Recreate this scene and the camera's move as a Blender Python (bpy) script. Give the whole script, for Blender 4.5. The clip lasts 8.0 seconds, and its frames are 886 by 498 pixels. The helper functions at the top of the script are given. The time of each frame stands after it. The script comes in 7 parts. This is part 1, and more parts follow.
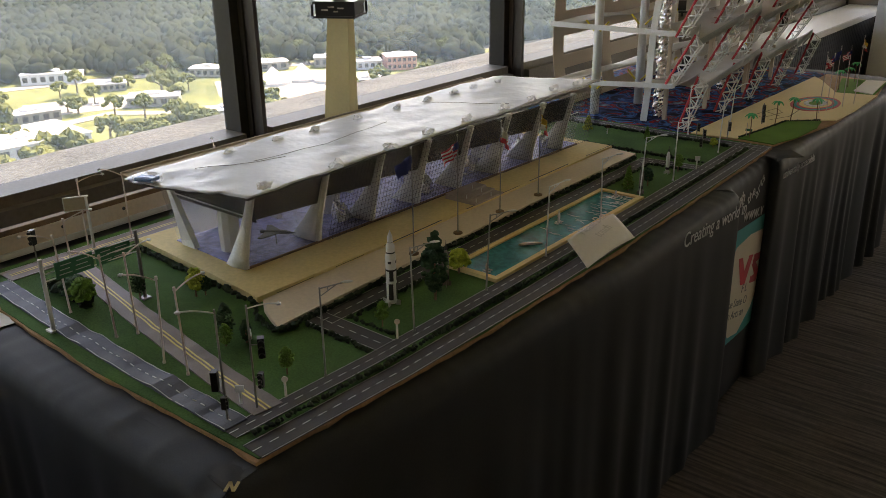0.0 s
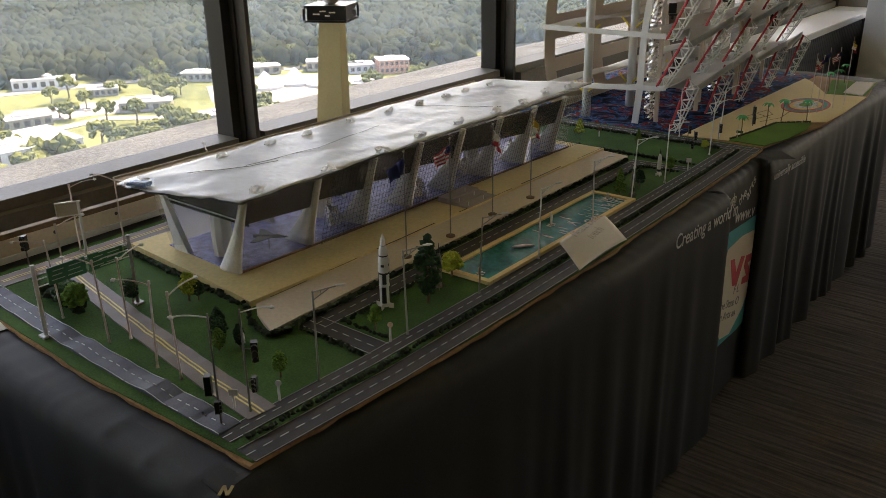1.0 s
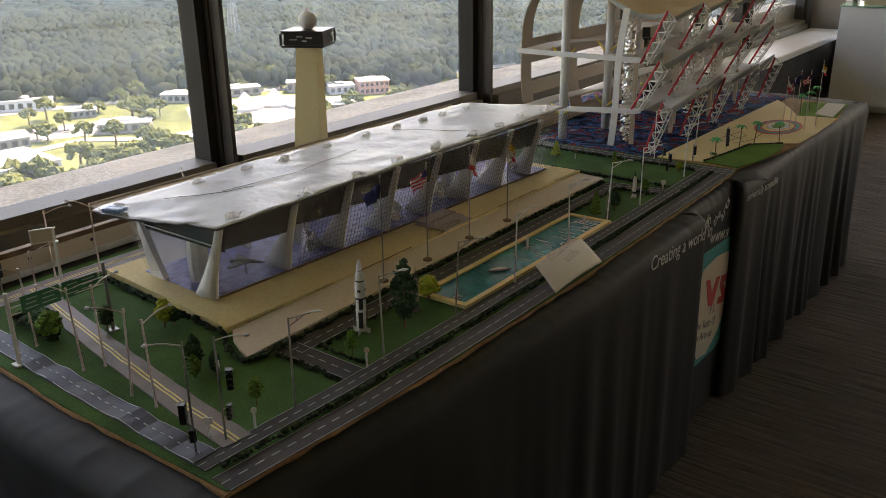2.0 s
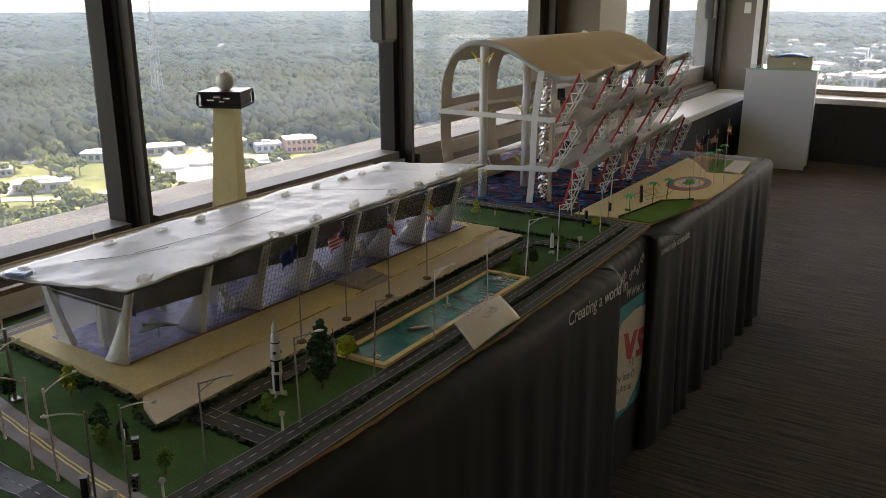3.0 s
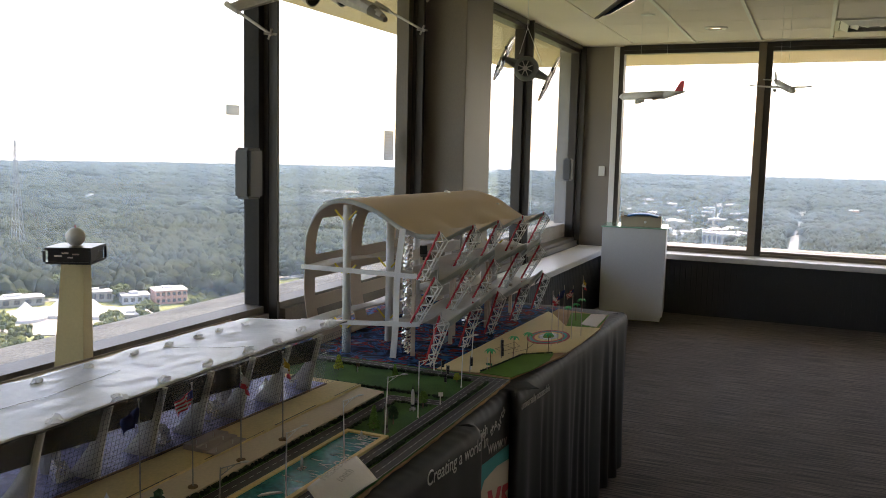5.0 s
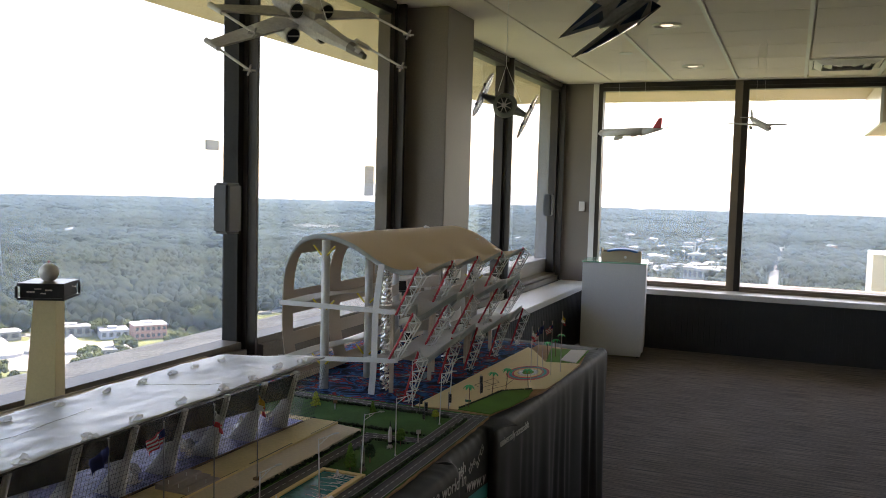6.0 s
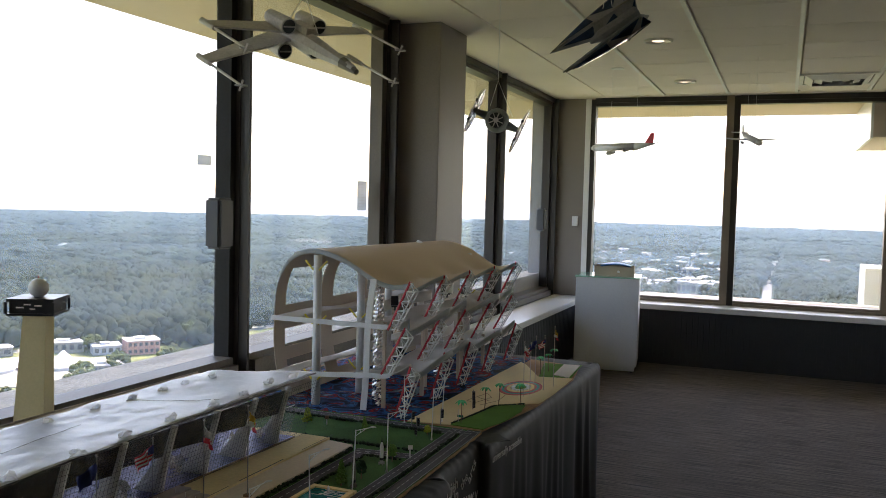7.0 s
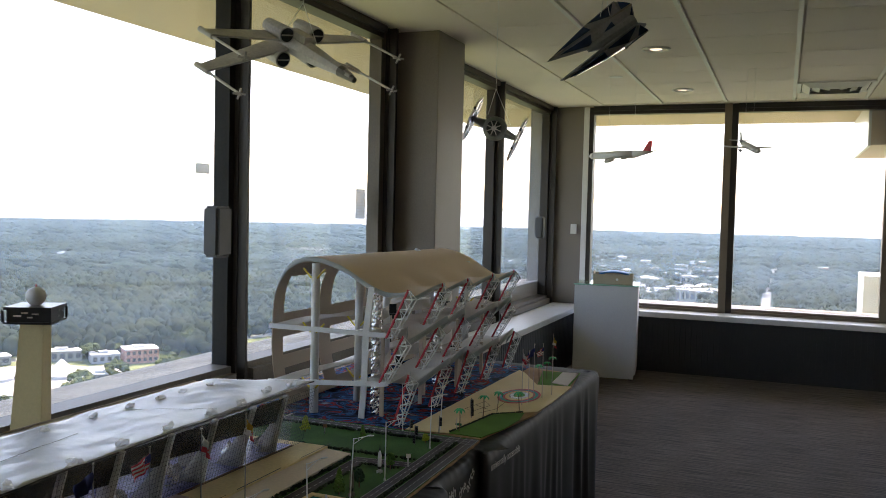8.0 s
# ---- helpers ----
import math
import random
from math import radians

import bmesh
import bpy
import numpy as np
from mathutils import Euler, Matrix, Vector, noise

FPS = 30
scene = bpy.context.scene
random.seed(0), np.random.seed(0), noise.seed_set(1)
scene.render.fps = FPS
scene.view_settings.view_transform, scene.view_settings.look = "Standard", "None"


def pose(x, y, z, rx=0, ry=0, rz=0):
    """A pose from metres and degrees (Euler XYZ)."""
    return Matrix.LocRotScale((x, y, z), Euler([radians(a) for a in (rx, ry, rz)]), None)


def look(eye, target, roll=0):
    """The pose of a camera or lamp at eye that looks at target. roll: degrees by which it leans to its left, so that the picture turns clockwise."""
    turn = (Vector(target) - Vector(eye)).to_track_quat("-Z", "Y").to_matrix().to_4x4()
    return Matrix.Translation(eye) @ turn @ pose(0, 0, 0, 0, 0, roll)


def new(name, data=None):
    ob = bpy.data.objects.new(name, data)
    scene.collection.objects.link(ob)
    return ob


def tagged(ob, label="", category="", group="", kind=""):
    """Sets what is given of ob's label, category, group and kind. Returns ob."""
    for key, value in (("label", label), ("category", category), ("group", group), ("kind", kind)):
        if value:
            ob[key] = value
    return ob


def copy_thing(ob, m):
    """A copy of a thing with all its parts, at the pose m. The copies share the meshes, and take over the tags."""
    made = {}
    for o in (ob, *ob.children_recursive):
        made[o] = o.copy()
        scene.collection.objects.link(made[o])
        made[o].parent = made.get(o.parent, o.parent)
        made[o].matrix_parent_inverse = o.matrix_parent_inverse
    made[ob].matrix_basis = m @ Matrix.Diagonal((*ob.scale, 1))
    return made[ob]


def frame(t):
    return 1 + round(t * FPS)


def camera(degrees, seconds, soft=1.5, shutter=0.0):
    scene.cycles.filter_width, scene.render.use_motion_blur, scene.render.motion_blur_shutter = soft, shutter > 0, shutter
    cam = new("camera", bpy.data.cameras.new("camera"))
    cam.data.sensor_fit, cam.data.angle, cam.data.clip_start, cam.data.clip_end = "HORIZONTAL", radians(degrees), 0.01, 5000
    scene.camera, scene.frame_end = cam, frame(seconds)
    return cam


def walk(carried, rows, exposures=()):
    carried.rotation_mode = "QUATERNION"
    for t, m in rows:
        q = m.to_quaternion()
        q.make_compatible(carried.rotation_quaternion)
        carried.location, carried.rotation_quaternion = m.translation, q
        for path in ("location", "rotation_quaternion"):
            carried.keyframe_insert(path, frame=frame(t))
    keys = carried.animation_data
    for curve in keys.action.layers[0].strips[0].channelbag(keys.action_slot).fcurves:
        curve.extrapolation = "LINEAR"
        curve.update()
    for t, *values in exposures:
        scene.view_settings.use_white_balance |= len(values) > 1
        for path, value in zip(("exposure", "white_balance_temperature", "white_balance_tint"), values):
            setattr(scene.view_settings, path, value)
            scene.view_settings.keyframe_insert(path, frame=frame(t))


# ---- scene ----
cam = camera(55.17, 8.0, 0.8)
PATH = [
    (0, pose(-0.0516, -0.0206, 1.4812, 67.853, 0.621, 38.487)),
    (0.5, pose(-0.0478, -0.0226, 1.4805, 67.950, 0.683, 38.234)),
    (1, pose(-0.0477, -0.0229, 1.4821, 68.072, 0.789, 37.948)),
    (2.3, pose(-0.0312, -0.0171, 1.4950, 70.418, 0.578, 35.450)),
    (2.5, pose(-0.0266, -0.0146, 1.4951, 71.279, 0.427, 34.390)),
    (3, pose(-0.0158, -0.0086, 1.4990, 73.170, 0.050, 31.793)),
    (3.5, pose(-0.0062, -0.0043, 1.5055, 75.321, -0.356, 29.181)),
    (4, pose(0.0074, -0.0015, 1.5097, 78.335, -0.726, 26.736)),
    (4.5, pose(0.0207, 0.0043, 1.5134, 81.102, -1.037, 24.910)),
    (5, pose(0.0266, 0.0110, 1.5157, 83.444, -1.336, 23.581)),
    (6.5, pose(0.0401, 0.0221, 1.5204, 86.337, -1.486, 22.174)),
    (7, pose(0.0422, 0.0241, 1.5192, 86.819, -1.447, 21.987)),
    (7.5, pose(0.0436, 0.0254, 1.5186, 87.177, -1.399, 21.944)),
    (8, pose(0.0448, 0.0253, 1.5188, 87.366, -1.385, 21.909)),
]
walk(cam, PATH, [(0.0, 2.76, 8500, 20), (1.2, 2.76, 8500, 20), (2.5, 2.70, 8400, 22), (4.0, 2.55, 7900, 21), (5.0, 2.50, 7500, 21), (6.5, 2.48, 7000, 20), (8.0, 2.47, 6800, 19)])

# ---- light ----
SUN_EL, SUN_AZ = 52.0, 15.0          # degrees up, degrees from +y towards -x
world = bpy.data.worlds.new("world")
scene.world = world
world.use_nodes = True
wn = world.node_tree
sky = wn.nodes.new("ShaderNodeTexSky")
sky.sky_type = "NISHITA"
sky.sun_disc = False
sky.sun_elevation = radians(SUN_EL)
sky.sun_rotation = radians(-SUN_AZ)
sky.dust_density = 1.5
wn.nodes["Background"].inputs["Strength"].default_value = 0.15
wn.links.new(sky.outputs["Color"], wn.nodes["Background"].inputs["Color"])
sun = new("sun", bpy.data.lights.new("sun", "SUN"))
sun.data.energy, sun.data.angle, sun.data.color = 3.7, radians(0.5), (1.0, 0.95, 0.86)
to_sun = Vector((-math.sin(radians(SUN_AZ)) * math.cos(radians(SUN_EL)), math.cos(radians(SUN_AZ)) * math.cos(radians(SUN_EL)), math.sin(radians(SUN_EL))))
sun.matrix_world = look(to_sun * 50, (0, 0, 0))


# ---- materials ----
def mat(name, colour, rough=0.6, metal=0.0, var=0.18, big=3.0, small=60.0, bump=0.15, bump_scale=None, spec=0.5, tint=None, sheen=0.0):
    """A surface with two scales of variation in its colour and a fine relief. big, small: noise cells a metre."""
    m = bpy.data.materials.new(name)
    m.use_nodes = True
    n, l = m.node_tree.nodes, m.node_tree.links
    b = n["Principled BSDF"]
    geo = n.new("ShaderNodeNewGeometry")
    n1, n2 = n.new("ShaderNodeTexNoise"), n.new("ShaderNodeTexNoise")
    n1.inputs["Scale"].default_value, n2.inputs["Scale"].default_value = big, small
    n1.inputs["Detail"].default_value, n2.inputs["Detail"].default_value = 4, 5
    for k in (n1, n2):
        l.new(geo.outputs["Position"], k.inputs["Vector"])
    add = n.new("ShaderNodeMath")
    add.operation = "ADD"
    l.new(n1.outputs["Fac"], add.inputs[0])
    l.new(n2.outputs["Fac"], add.inputs[1])
    half = n.new("ShaderNodeMapRange")
    half.inputs["From Min"].default_value, half.inputs["From Max"].default_value = 0.65, 1.35
    l.new(add.outputs[0], half.inputs["Value"])
    mix = n.new("ShaderNodeMix")
    mix.data_type = "RGBA"
    lo = [c * (1 - var) for c in colour]
    hi = [min(1, c * (1 + var)) for c in (tint or colour)]
    mix.inputs[6].default_value, mix.inputs[7].default_value = (*lo, 1), (*hi, 1)
    l.new(half.outputs["Result"], mix.inputs[0])
    l.new(mix.outputs[2], b.inputs["Base Color"])
    rr = n.new("ShaderNodeMapRange")
    rr.inputs["To Min"].default_value, rr.inputs["To Max"].default_value = max(0.02, rough - 0.08), min(1, rough + 0.08)
    l.new(n1.outputs["Fac"], rr.inputs["Value"])
    l.new(rr.outputs["Result"], b.inputs["Roughness"])
    b.inputs["Metallic"].default_value = metal
    b.inputs["Specular IOR Level"].default_value = spec
    b.inputs["Sheen Weight"].default_value = sheen
    if bump:
        bp = n.new("ShaderNodeBump")
        bp.inputs["Strength"].default_value = bump
        bp.inputs["Distance"].default_value = 0.25 / (bump_scale or small)
        src = n2
        if bump_scale:
            src = n.new("ShaderNodeTexNoise")
            src.inputs["Scale"].default_value = bump_scale
            l.new(geo.outputs["Position"], src.inputs["Vector"])
        l.new(src.outputs["Fac"], bp.inputs["Height"])
        l.new(bp.outputs["Normal"], b.inputs["Normal"])
    return m


def clear_film(name, colour, amount, rough=0.1, tint=(1, 1, 1)):
    """Thin clear sheet: mostly see-through, with a gloss and a pale milky veil."""
    m = bpy.data.materials.new(name)
    m.use_nodes = True
    n, l = m.node_tree.nodes, m.node_tree.links
    n.remove(n["Principled BSDF"])
    tr, gl, df = n.new("ShaderNodeBsdfTransparent"), n.new("ShaderNodeBsdfGlossy"), n.new("ShaderNodeBsdfTranslucent")
    dd = n.new("ShaderNodeBsdfDiffuse")
    gl.inputs["Roughness"].default_value = rough
    tr.inputs["Color"].default_value = (*tint, 1)
    df.inputs["Color"].default_value = (*colour, 1)
    dd.inputs["Color"].default_value = (*colour, 1)
    geo = n.new("ShaderNodeNewGeometry")
    no = n.new("ShaderNodeTexNoise")
    no.inputs["Scale"].default_value = 5
    l.new(geo.outputs["Position"], no.inputs["Vector"])
    mr = n.new("ShaderNodeMapRange")
    mr.inputs["To Min"].default_value, mr.inputs["To Max"].default_value = amount * 0.5, amount * 1.5
    l.new(no.outputs["Fac"], mr.inputs["Value"])
    m0, m1, m2 = (n.new("ShaderNodeMixShader") for _ in range(3))
    m0.inputs[0].default_value = 0.4
    l.new(df.outputs[0], m0.inputs[1])
    l.new(dd.outputs[0], m0.inputs[2])
    l.new(mr.outputs["Result"], m1.inputs[0])
    l.new(tr.outputs[0], m1.inputs[1])
    l.new(m0.outputs[0], m1.inputs[2])
    fr = n.new("ShaderNodeLayerWeight")
    fr.inputs["Blend"].default_value = 0.5
    pw = n.new("ShaderNodeMath")
    pw.operation, pw.inputs[1].default_value = "POWER", 4.0
    l.new(fr.outputs["Facing"], pw.inputs[0])
    ma = n.new("ShaderNodeMath")
    ma.operation = "MULTIPLY_ADD"
    ma.inputs[1].default_value, ma.inputs[2].default_value = 0.6, 0.03
    l.new(pw.outputs[0], ma.inputs[0])
    l.new(ma.outputs[0], m2.inputs[0])
    l.new(m1.outputs[0], m2.inputs[1])
    l.new(gl.outputs[0], m2.inputs[2])
    l.new(m2.outputs[0], n["Material Output"].inputs["Surface"])
    return m


def glow(name, colour, strength):
    m = bpy.data.materials.new(name)
    m.use_nodes = True
    b = m.node_tree.nodes["Principled BSDF"]
    b.inputs["Base Color"].default_value = (0, 0, 0, 1)
    b.inputs["Emission Color"].default_value = (*colour, 1)
    b.inputs["Emission Strength"].default_value = strength
    return m


M = {}
# Colour of the unseen walls, lightened so they bounce more light inside.
M["wall"] = mat("off-white painted wall", (0.80, 0.75, 0.68), 0.7, var=0.06, big=1.2, small=90)
M["dark_wall"] = mat("dark ribbed panel", (0.035, 0.035, 0.035), 0.7, var=0.2, big=2)
M["frame"] = mat("bronze aluminium frame", (0.040, 0.033, 0.027), 0.45, 0.2, var=0.12, big=4, small=150, bump=0.05)
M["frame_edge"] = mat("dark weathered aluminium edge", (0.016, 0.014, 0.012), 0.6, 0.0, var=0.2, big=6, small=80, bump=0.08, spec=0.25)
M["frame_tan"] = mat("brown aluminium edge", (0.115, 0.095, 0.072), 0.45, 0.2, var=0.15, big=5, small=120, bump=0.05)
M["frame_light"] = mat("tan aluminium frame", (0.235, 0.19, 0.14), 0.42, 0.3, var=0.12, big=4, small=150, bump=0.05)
M["frame_grey"] = mat("weathered grey aluminium", (0.165, 0.145, 0.120), 0.55, 0.1, var=0.2, big=6, small=80, bump=0.08)
M["pillar"] = mat("taupe painted pillar", (0.22, 0.185, 0.15), 0.5, var=0.10, big=1.5, small=120, bump=0.06)
M["sill"] = mat("white laminate sill", (0.74, 0.72, 0.68), 0.35, var=0.07, big=3, small=70, bump=0.04)
M["ceiling"] = mat("cream ceiling tile", (0.82, 0.74, 0.67), 0.9, var=0.05, big=1.5, small=160, bump=0.3)
M["ceiling_trim"] = mat("white ceiling rail", (0.8, 0.78, 0.73), 0.5, var=0.04, big=3, small=60, bump=0.02)
M["concrete"] = mat("exposed aggregate concrete", (0.56, 0.475, 0.375), 0.95, var=0.55, big=3, small=75, bump=0.8, spec=0.1)
M["soffit"] = mat("tan rendered soffit", (0.60, 0.455, 0.34), 0.85, var=0.10, big=1.5, small=60, bump=0.3)
M["speaker"] = mat("dark grey plastic box", (0.06, 0.062, 0.066), 0.5, var=0.08, small=200)
M["plinth"] = mat("white painted plinth", (0.72, 0.73, 0.74), 0.45, var=0.05, big=2, small=80, bump=0.04)
M["paper"] = mat("white paper", (0.78, 0.75, 0.72), 0.75, var=0.05, big=6, small=120, bump=0.1)
M["ink"] = mat("grey ink", (0.16, 0.16, 0.16), 0.7, var=0.05)
M["black_plastic"] = mat("black plastic", (0.018, 0.018, 0.018), 0.35, var=0.15, big=20, small=300)
M["chrome"] = mat("brushed metal", (0.75, 0.75, 0.75), 0.2, 1.0, var=0.1, big=20, small=300)
M["cord"] = mat("white string", (0.75, 0.75, 0.73), 0.8, var=0.1)


def carpet_material():
    m = mat("brown ribbed carpet tile", (0.094, 0.077, 0.064), 0.95, var=0.28, big=1.2, small=60, bump=0.5, bump_scale=260, spec=0.2)
    n, l = m.node_tree.nodes, m.node_tree.links
    geo = n.new("ShaderNodeNewGeometry")
    mp = n.new("ShaderNodeMapping")
    mp.inputs["Scale"].default_value = (4.0, 80, 1)
    l.new(geo.outputs["Position"], mp.inputs["Vector"])
    no = n.new("ShaderNodeTexNoise")
    no.inputs["Scale"].default_value, no.inputs["Detail"].default_value = 1.0, 6
    l.new(mp.outputs["Vector"], no.inputs["Vector"])
    mr = n.new("ShaderNodeMapRange")
    mr.inputs["From Min"].default_value, mr.inputs["From Max"].default_value = 0.35, 0.65
    mr.inputs["To Min"].default_value, mr.inputs["To Max"].default_value = 0.5, 1.6
    l.new(no.outputs["Fac"], mr.inputs["Value"])
    b = n["Principled BSDF"]
    old = b.inputs["Base Color"].links[0].from_socket
    mul = n.new("ShaderNodeVectorMath")
    mul.operation = "SCALE"
    l.new(old, mul.inputs[0])
    l.new(mr.outputs["Result"], mul.inputs["Scale"])
    l.new(mul.outputs["Vector"], b.inputs["Base Color"])
    return m


M["carpet"] = carpet_material()
M["thin_paper"] = clear_film("thin backlit paper", (0.62, 0.66, 0.72), 0.80, 0.4)
M["small_print"] = mat("pale grey small print", (0.42, 0.42, 0.42), 0.7, var=0.05)
# Dust film thickened and tinted blue, so it veils the outside like haze.
M["glass"] = clear_film("window glass with dust and a blue haze veil", (0.70, 0.85, 1.0), 0.085, 0.02)


# ---- mesh helpers ----
def box(bm, x0, x1, y0, y1, z0, z1, m=None):
    vs = [bm.verts.new((x, y, z)) for x in (x0, x1) for y in (y0, y1) for z in (z0, z1)]
    for q in ((0, 1, 3, 2), (4, 6, 7, 5), (0, 4, 5, 1), (2, 3, 7, 6), (0, 2, 6, 4), (1, 5, 7, 3)):
        bm.faces.new([vs[i] for i in q])
    if m is not None:
        for v in vs:
            v.co = m @ v.co
    return vs


def rod(bm, a, b, r0, r1=None, seg=8, caps=True):
    a, b = Vector(a), Vector(b)
    r1 = r0 if r1 is None else r1
    d = (b - a).normalized()
    u = d.orthogonal().normalized()
    w = d.cross(u)
    rings = []
    for p, r in ((a, r0), (b, r1)):
        rings.append([bm.verts.new(p + (u * math.cos(2 * math.pi * i / seg) + w * math.sin(2 * math.pi * i / seg)) * r) for i in range(seg)])
    for i in range(seg):
        j = (i + 1) % seg
        bm.faces.new((rings[0][i], rings[0][j], rings[1][j], rings[1][i]))
    if caps:
        bm.faces.new(rings[0][::-1])
        bm.faces.new(rings[1])


def pipe(bm, pts, r, seg=6):
    """One bent tube through the points."""
    pts = [Vector(p) for p in pts]
    u = (pts[1] - pts[0]).orthogonal().normalized()
    rings = []
    for i, p in enumerate(pts):
        d = (pts[min(i + 1, len(pts) - 1)] - pts[max(i - 1, 0)]).normalized()
        u = (u - d * u.dot(d)).normalized()
        w = d.cross(u)
        rings.append([bm.verts.new(p + (u * math.cos(2 * math.pi * k / seg) + w * math.sin(2 * math.pi * k / seg)) * r) for k in range(seg)])
    for a, b in zip(rings, rings[1:]):
        for k in range(seg):
            j = (k + 1) % seg
            bm.faces.new((a[k], a[j], b[j], b[k]))
    bm.faces.new(rings[0][::-1])
    bm.faces.new(rings[-1])


def lathe(bm, profile, seg=16, at=(0, 0, 0)):
    """A turned body: profile of (radius, height) from bottom to top."""
    at = Vector(at)
    rings = []
    for r, z in profile:
        rings.append([bm.verts.new(at + Vector((math.cos(2 * math.pi * i / seg) * r, math.sin(2 * math.pi * i / seg) * r, z))) for i in range(seg)])
    for a, b in zip(rings, rings[1:]):
        for i in range(seg):
            j = (i + 1) % seg
            bm.faces.new((a[i], a[j], b[j], b[i]))
    bm.faces.new(rings[0][::-1])
    bm.faces.new(rings[-1])


def slab(bm, outline, z0, z1):
    """A flat plate from an outline of (x, y)."""
    lo = [bm.verts.new((x, y, z0)) for x, y in outline]
    hi = [bm.verts.new((x, y, z1)) for x, y in outline]
    k = len(lo)
    bm.faces.new(hi)
    bm.faces.new(lo[::-1])
    for i in range(k):
        j = (i + 1) % k
        bm.faces.new((lo[i], lo[j], hi[j], hi[i]))


def grid(bm, nu, nv, fn, thick=0.0):
    """A curved sheet: fn(u, v) gives the place for u, v in 0..1; thick: its thickness along the normal."""
    vs = [[bm.verts.new(fn(i / nu, j / nv)) for j in range(nv + 1)] for i in range(nu + 1)]
    fs = [bm.faces.new((vs[i][j], vs[i + 1][j], vs[i + 1][j + 1], vs[i][j + 1])) for i in range(nu) for j in range(nv)]
    if thick:
        bm.normal_update()
        bmesh.ops.solidify(bm, geom=fs, thickness=thick)


def clump(bm, at, r, seed, squash=1.0, sub=1):
    """A small uneven tuft."""
    at = Vector(at)
    made = bmesh.ops.create_icosphere(bm, subdivisions=sub, radius=1.0)["verts"]
    rnd = random.Random(seed)
    off = Vector((rnd.uniform(0, 50), rnd.uniform(0, 50), 0))
    for v in made:
        k = 0.72 + 0.55 * noise.noise(v.co * 1.9 + off)
        v.co = at + Vector((v.co.x * r * k, v.co.y * r * k, v.co.z * r * k * squash))


def part(name, bm, material, parent=None, label="", smooth=False, kind=""):
    me = bpy.data.meshes.new(name)
    bmesh.ops.recalc_face_normals(bm, faces=bm.faces)
    bm.to_mesh(me)
    bm.free()
    if smooth:
        for p in me.polygons:
            p.use_smooth = True
    me.materials.append(material)
    ob = new(name, me)
    if parent:
        ob.parent = parent
    return tagged(ob, label, kind=kind)


def thing(name, label, category, group="", at=(0, 0, 0), turn=0.0, kind=""):
    ob = new(name)
    ob.empty_display_size = 0.02
    ob.matrix_basis = pose(*at, 0, 0, turn)
    return tagged(ob, label, category, group, kind)


def solid(name, fn, material, label, category, kind="", group="", smooth=False):
    bm = bmesh.new()
    fn(bm)
    ob = part(name, bm, material, None, label, smooth, kind)
    return tagged(ob, "", category, group)


def piece(name, material, parent, fn, label="", smooth=False, kind=""):
    bm = bmesh.new()
    fn(bm)
    return part(name, bm, material, parent, label, smooth, kind)


# ---- the room ----
CEIL = 2.616
WX, FY = -2.28, 8.75               # planes of the two window walls
SILL_Z, SILL_X, SILL_Y = 0.58, -1.85, 8.38
RX, BY = 4.6, -3.2                 # unseen plain walls, added to close the room

solid("floor", lambda bm: box(bm, WX - 0.1, RX + 0.1, BY - 0.1, FY + 0.1, -0.12, 0.0), M["carpet"], "dark brown carpet tiles with faint ribbed stripes", "floor", "structure")
solid("wall_south", lambda bm: box(bm, WX - 0.2, RX + 0.1, BY - 0.12, BY, 0, CEIL), M["wall"], "unseen plain off-white wall closing the room", "wall", "structure")
solid("wall_east", lambda bm: box(bm, RX, RX + 0.12, BY, FY + 0.1, 0, CEIL), M["wall"], "unseen plain off-white wall closing the room", "wall", "structure")


def west_low(bm):
    box(bm, WX - 0.12, WX + 0.10, BY, FY + 0.2, 0, 0.55)


solid("wall_west", west_low, M["dark_wall"], "low dark wall under the windows", "wall", "structure")
solid("wall_north", lambda bm: box(bm, WX - 0.12, RX + 0.1, FY, FY + 0.2, 0, 0.55), M["dark_wall"], "low dark wall under the windows", "wall", "structure")


def backing(bm, along_y, a, b, at):
    if along_y:
        box(bm, at - 0.02, at, a, b, 0, SILL_Z - 0.05)
    else:
        box(bm, a, b, at, at + 0.02, 0, SILL_Z - 0.05)


panel_west = solid("panel_west", lambda bm: backing(bm, True, BY, SILL_Y, SILL_X - 0.03), M["dark_wall"], "dark vertically ribbed panel under the window sill", "wall panel", "structure")
panel_north = solid("panel_north", lambda bm: backing(bm, False, SILL_X - 0.03, RX, SILL_Y + 0.03), M["dark_wall"], "dark vertically ribbed panel under the window sill", "wall panel", "structure")


def sill_west(bm):
    vs = box(bm, WX + 0.10, SILL_X, BY, SILL_Y, SILL_Z - 0.05, SILL_Z)
    bmesh.ops.bevel(bm, geom=list(bm.edges), offset=0.006, segments=2, affect="EDGES")


def sill_north(bm):
    box(bm, WX + 0.10, RX, SILL_Y, FY - 0.05, SILL_Z - 0.05, SILL_Z)
    bmesh.ops.bevel(bm, geom=list(bm.edges), offset=0.006, segments=2, affect="EDGES")


solid("sill_west", sill_west, M["sill"], "deep white laminate window sill", "window sill", "structure")
solid("sill_north", sill_north, M["sill"], "deep white laminate window sill", "window sill", "structure")


# windows: posts and rails in steps, with a pane between
def upright(bm, y0, y1, depth=0.09, z0=0.55, z1=CEIL):
    w = y1 - y0
    box(bm, WX - 0.05, WX + 0.05, y0, y1, z0, z1)
    box(bm, WX + 0.05, WX + depth, y0 + w * 0.42, y0 + w * 0.62, z0, z1)


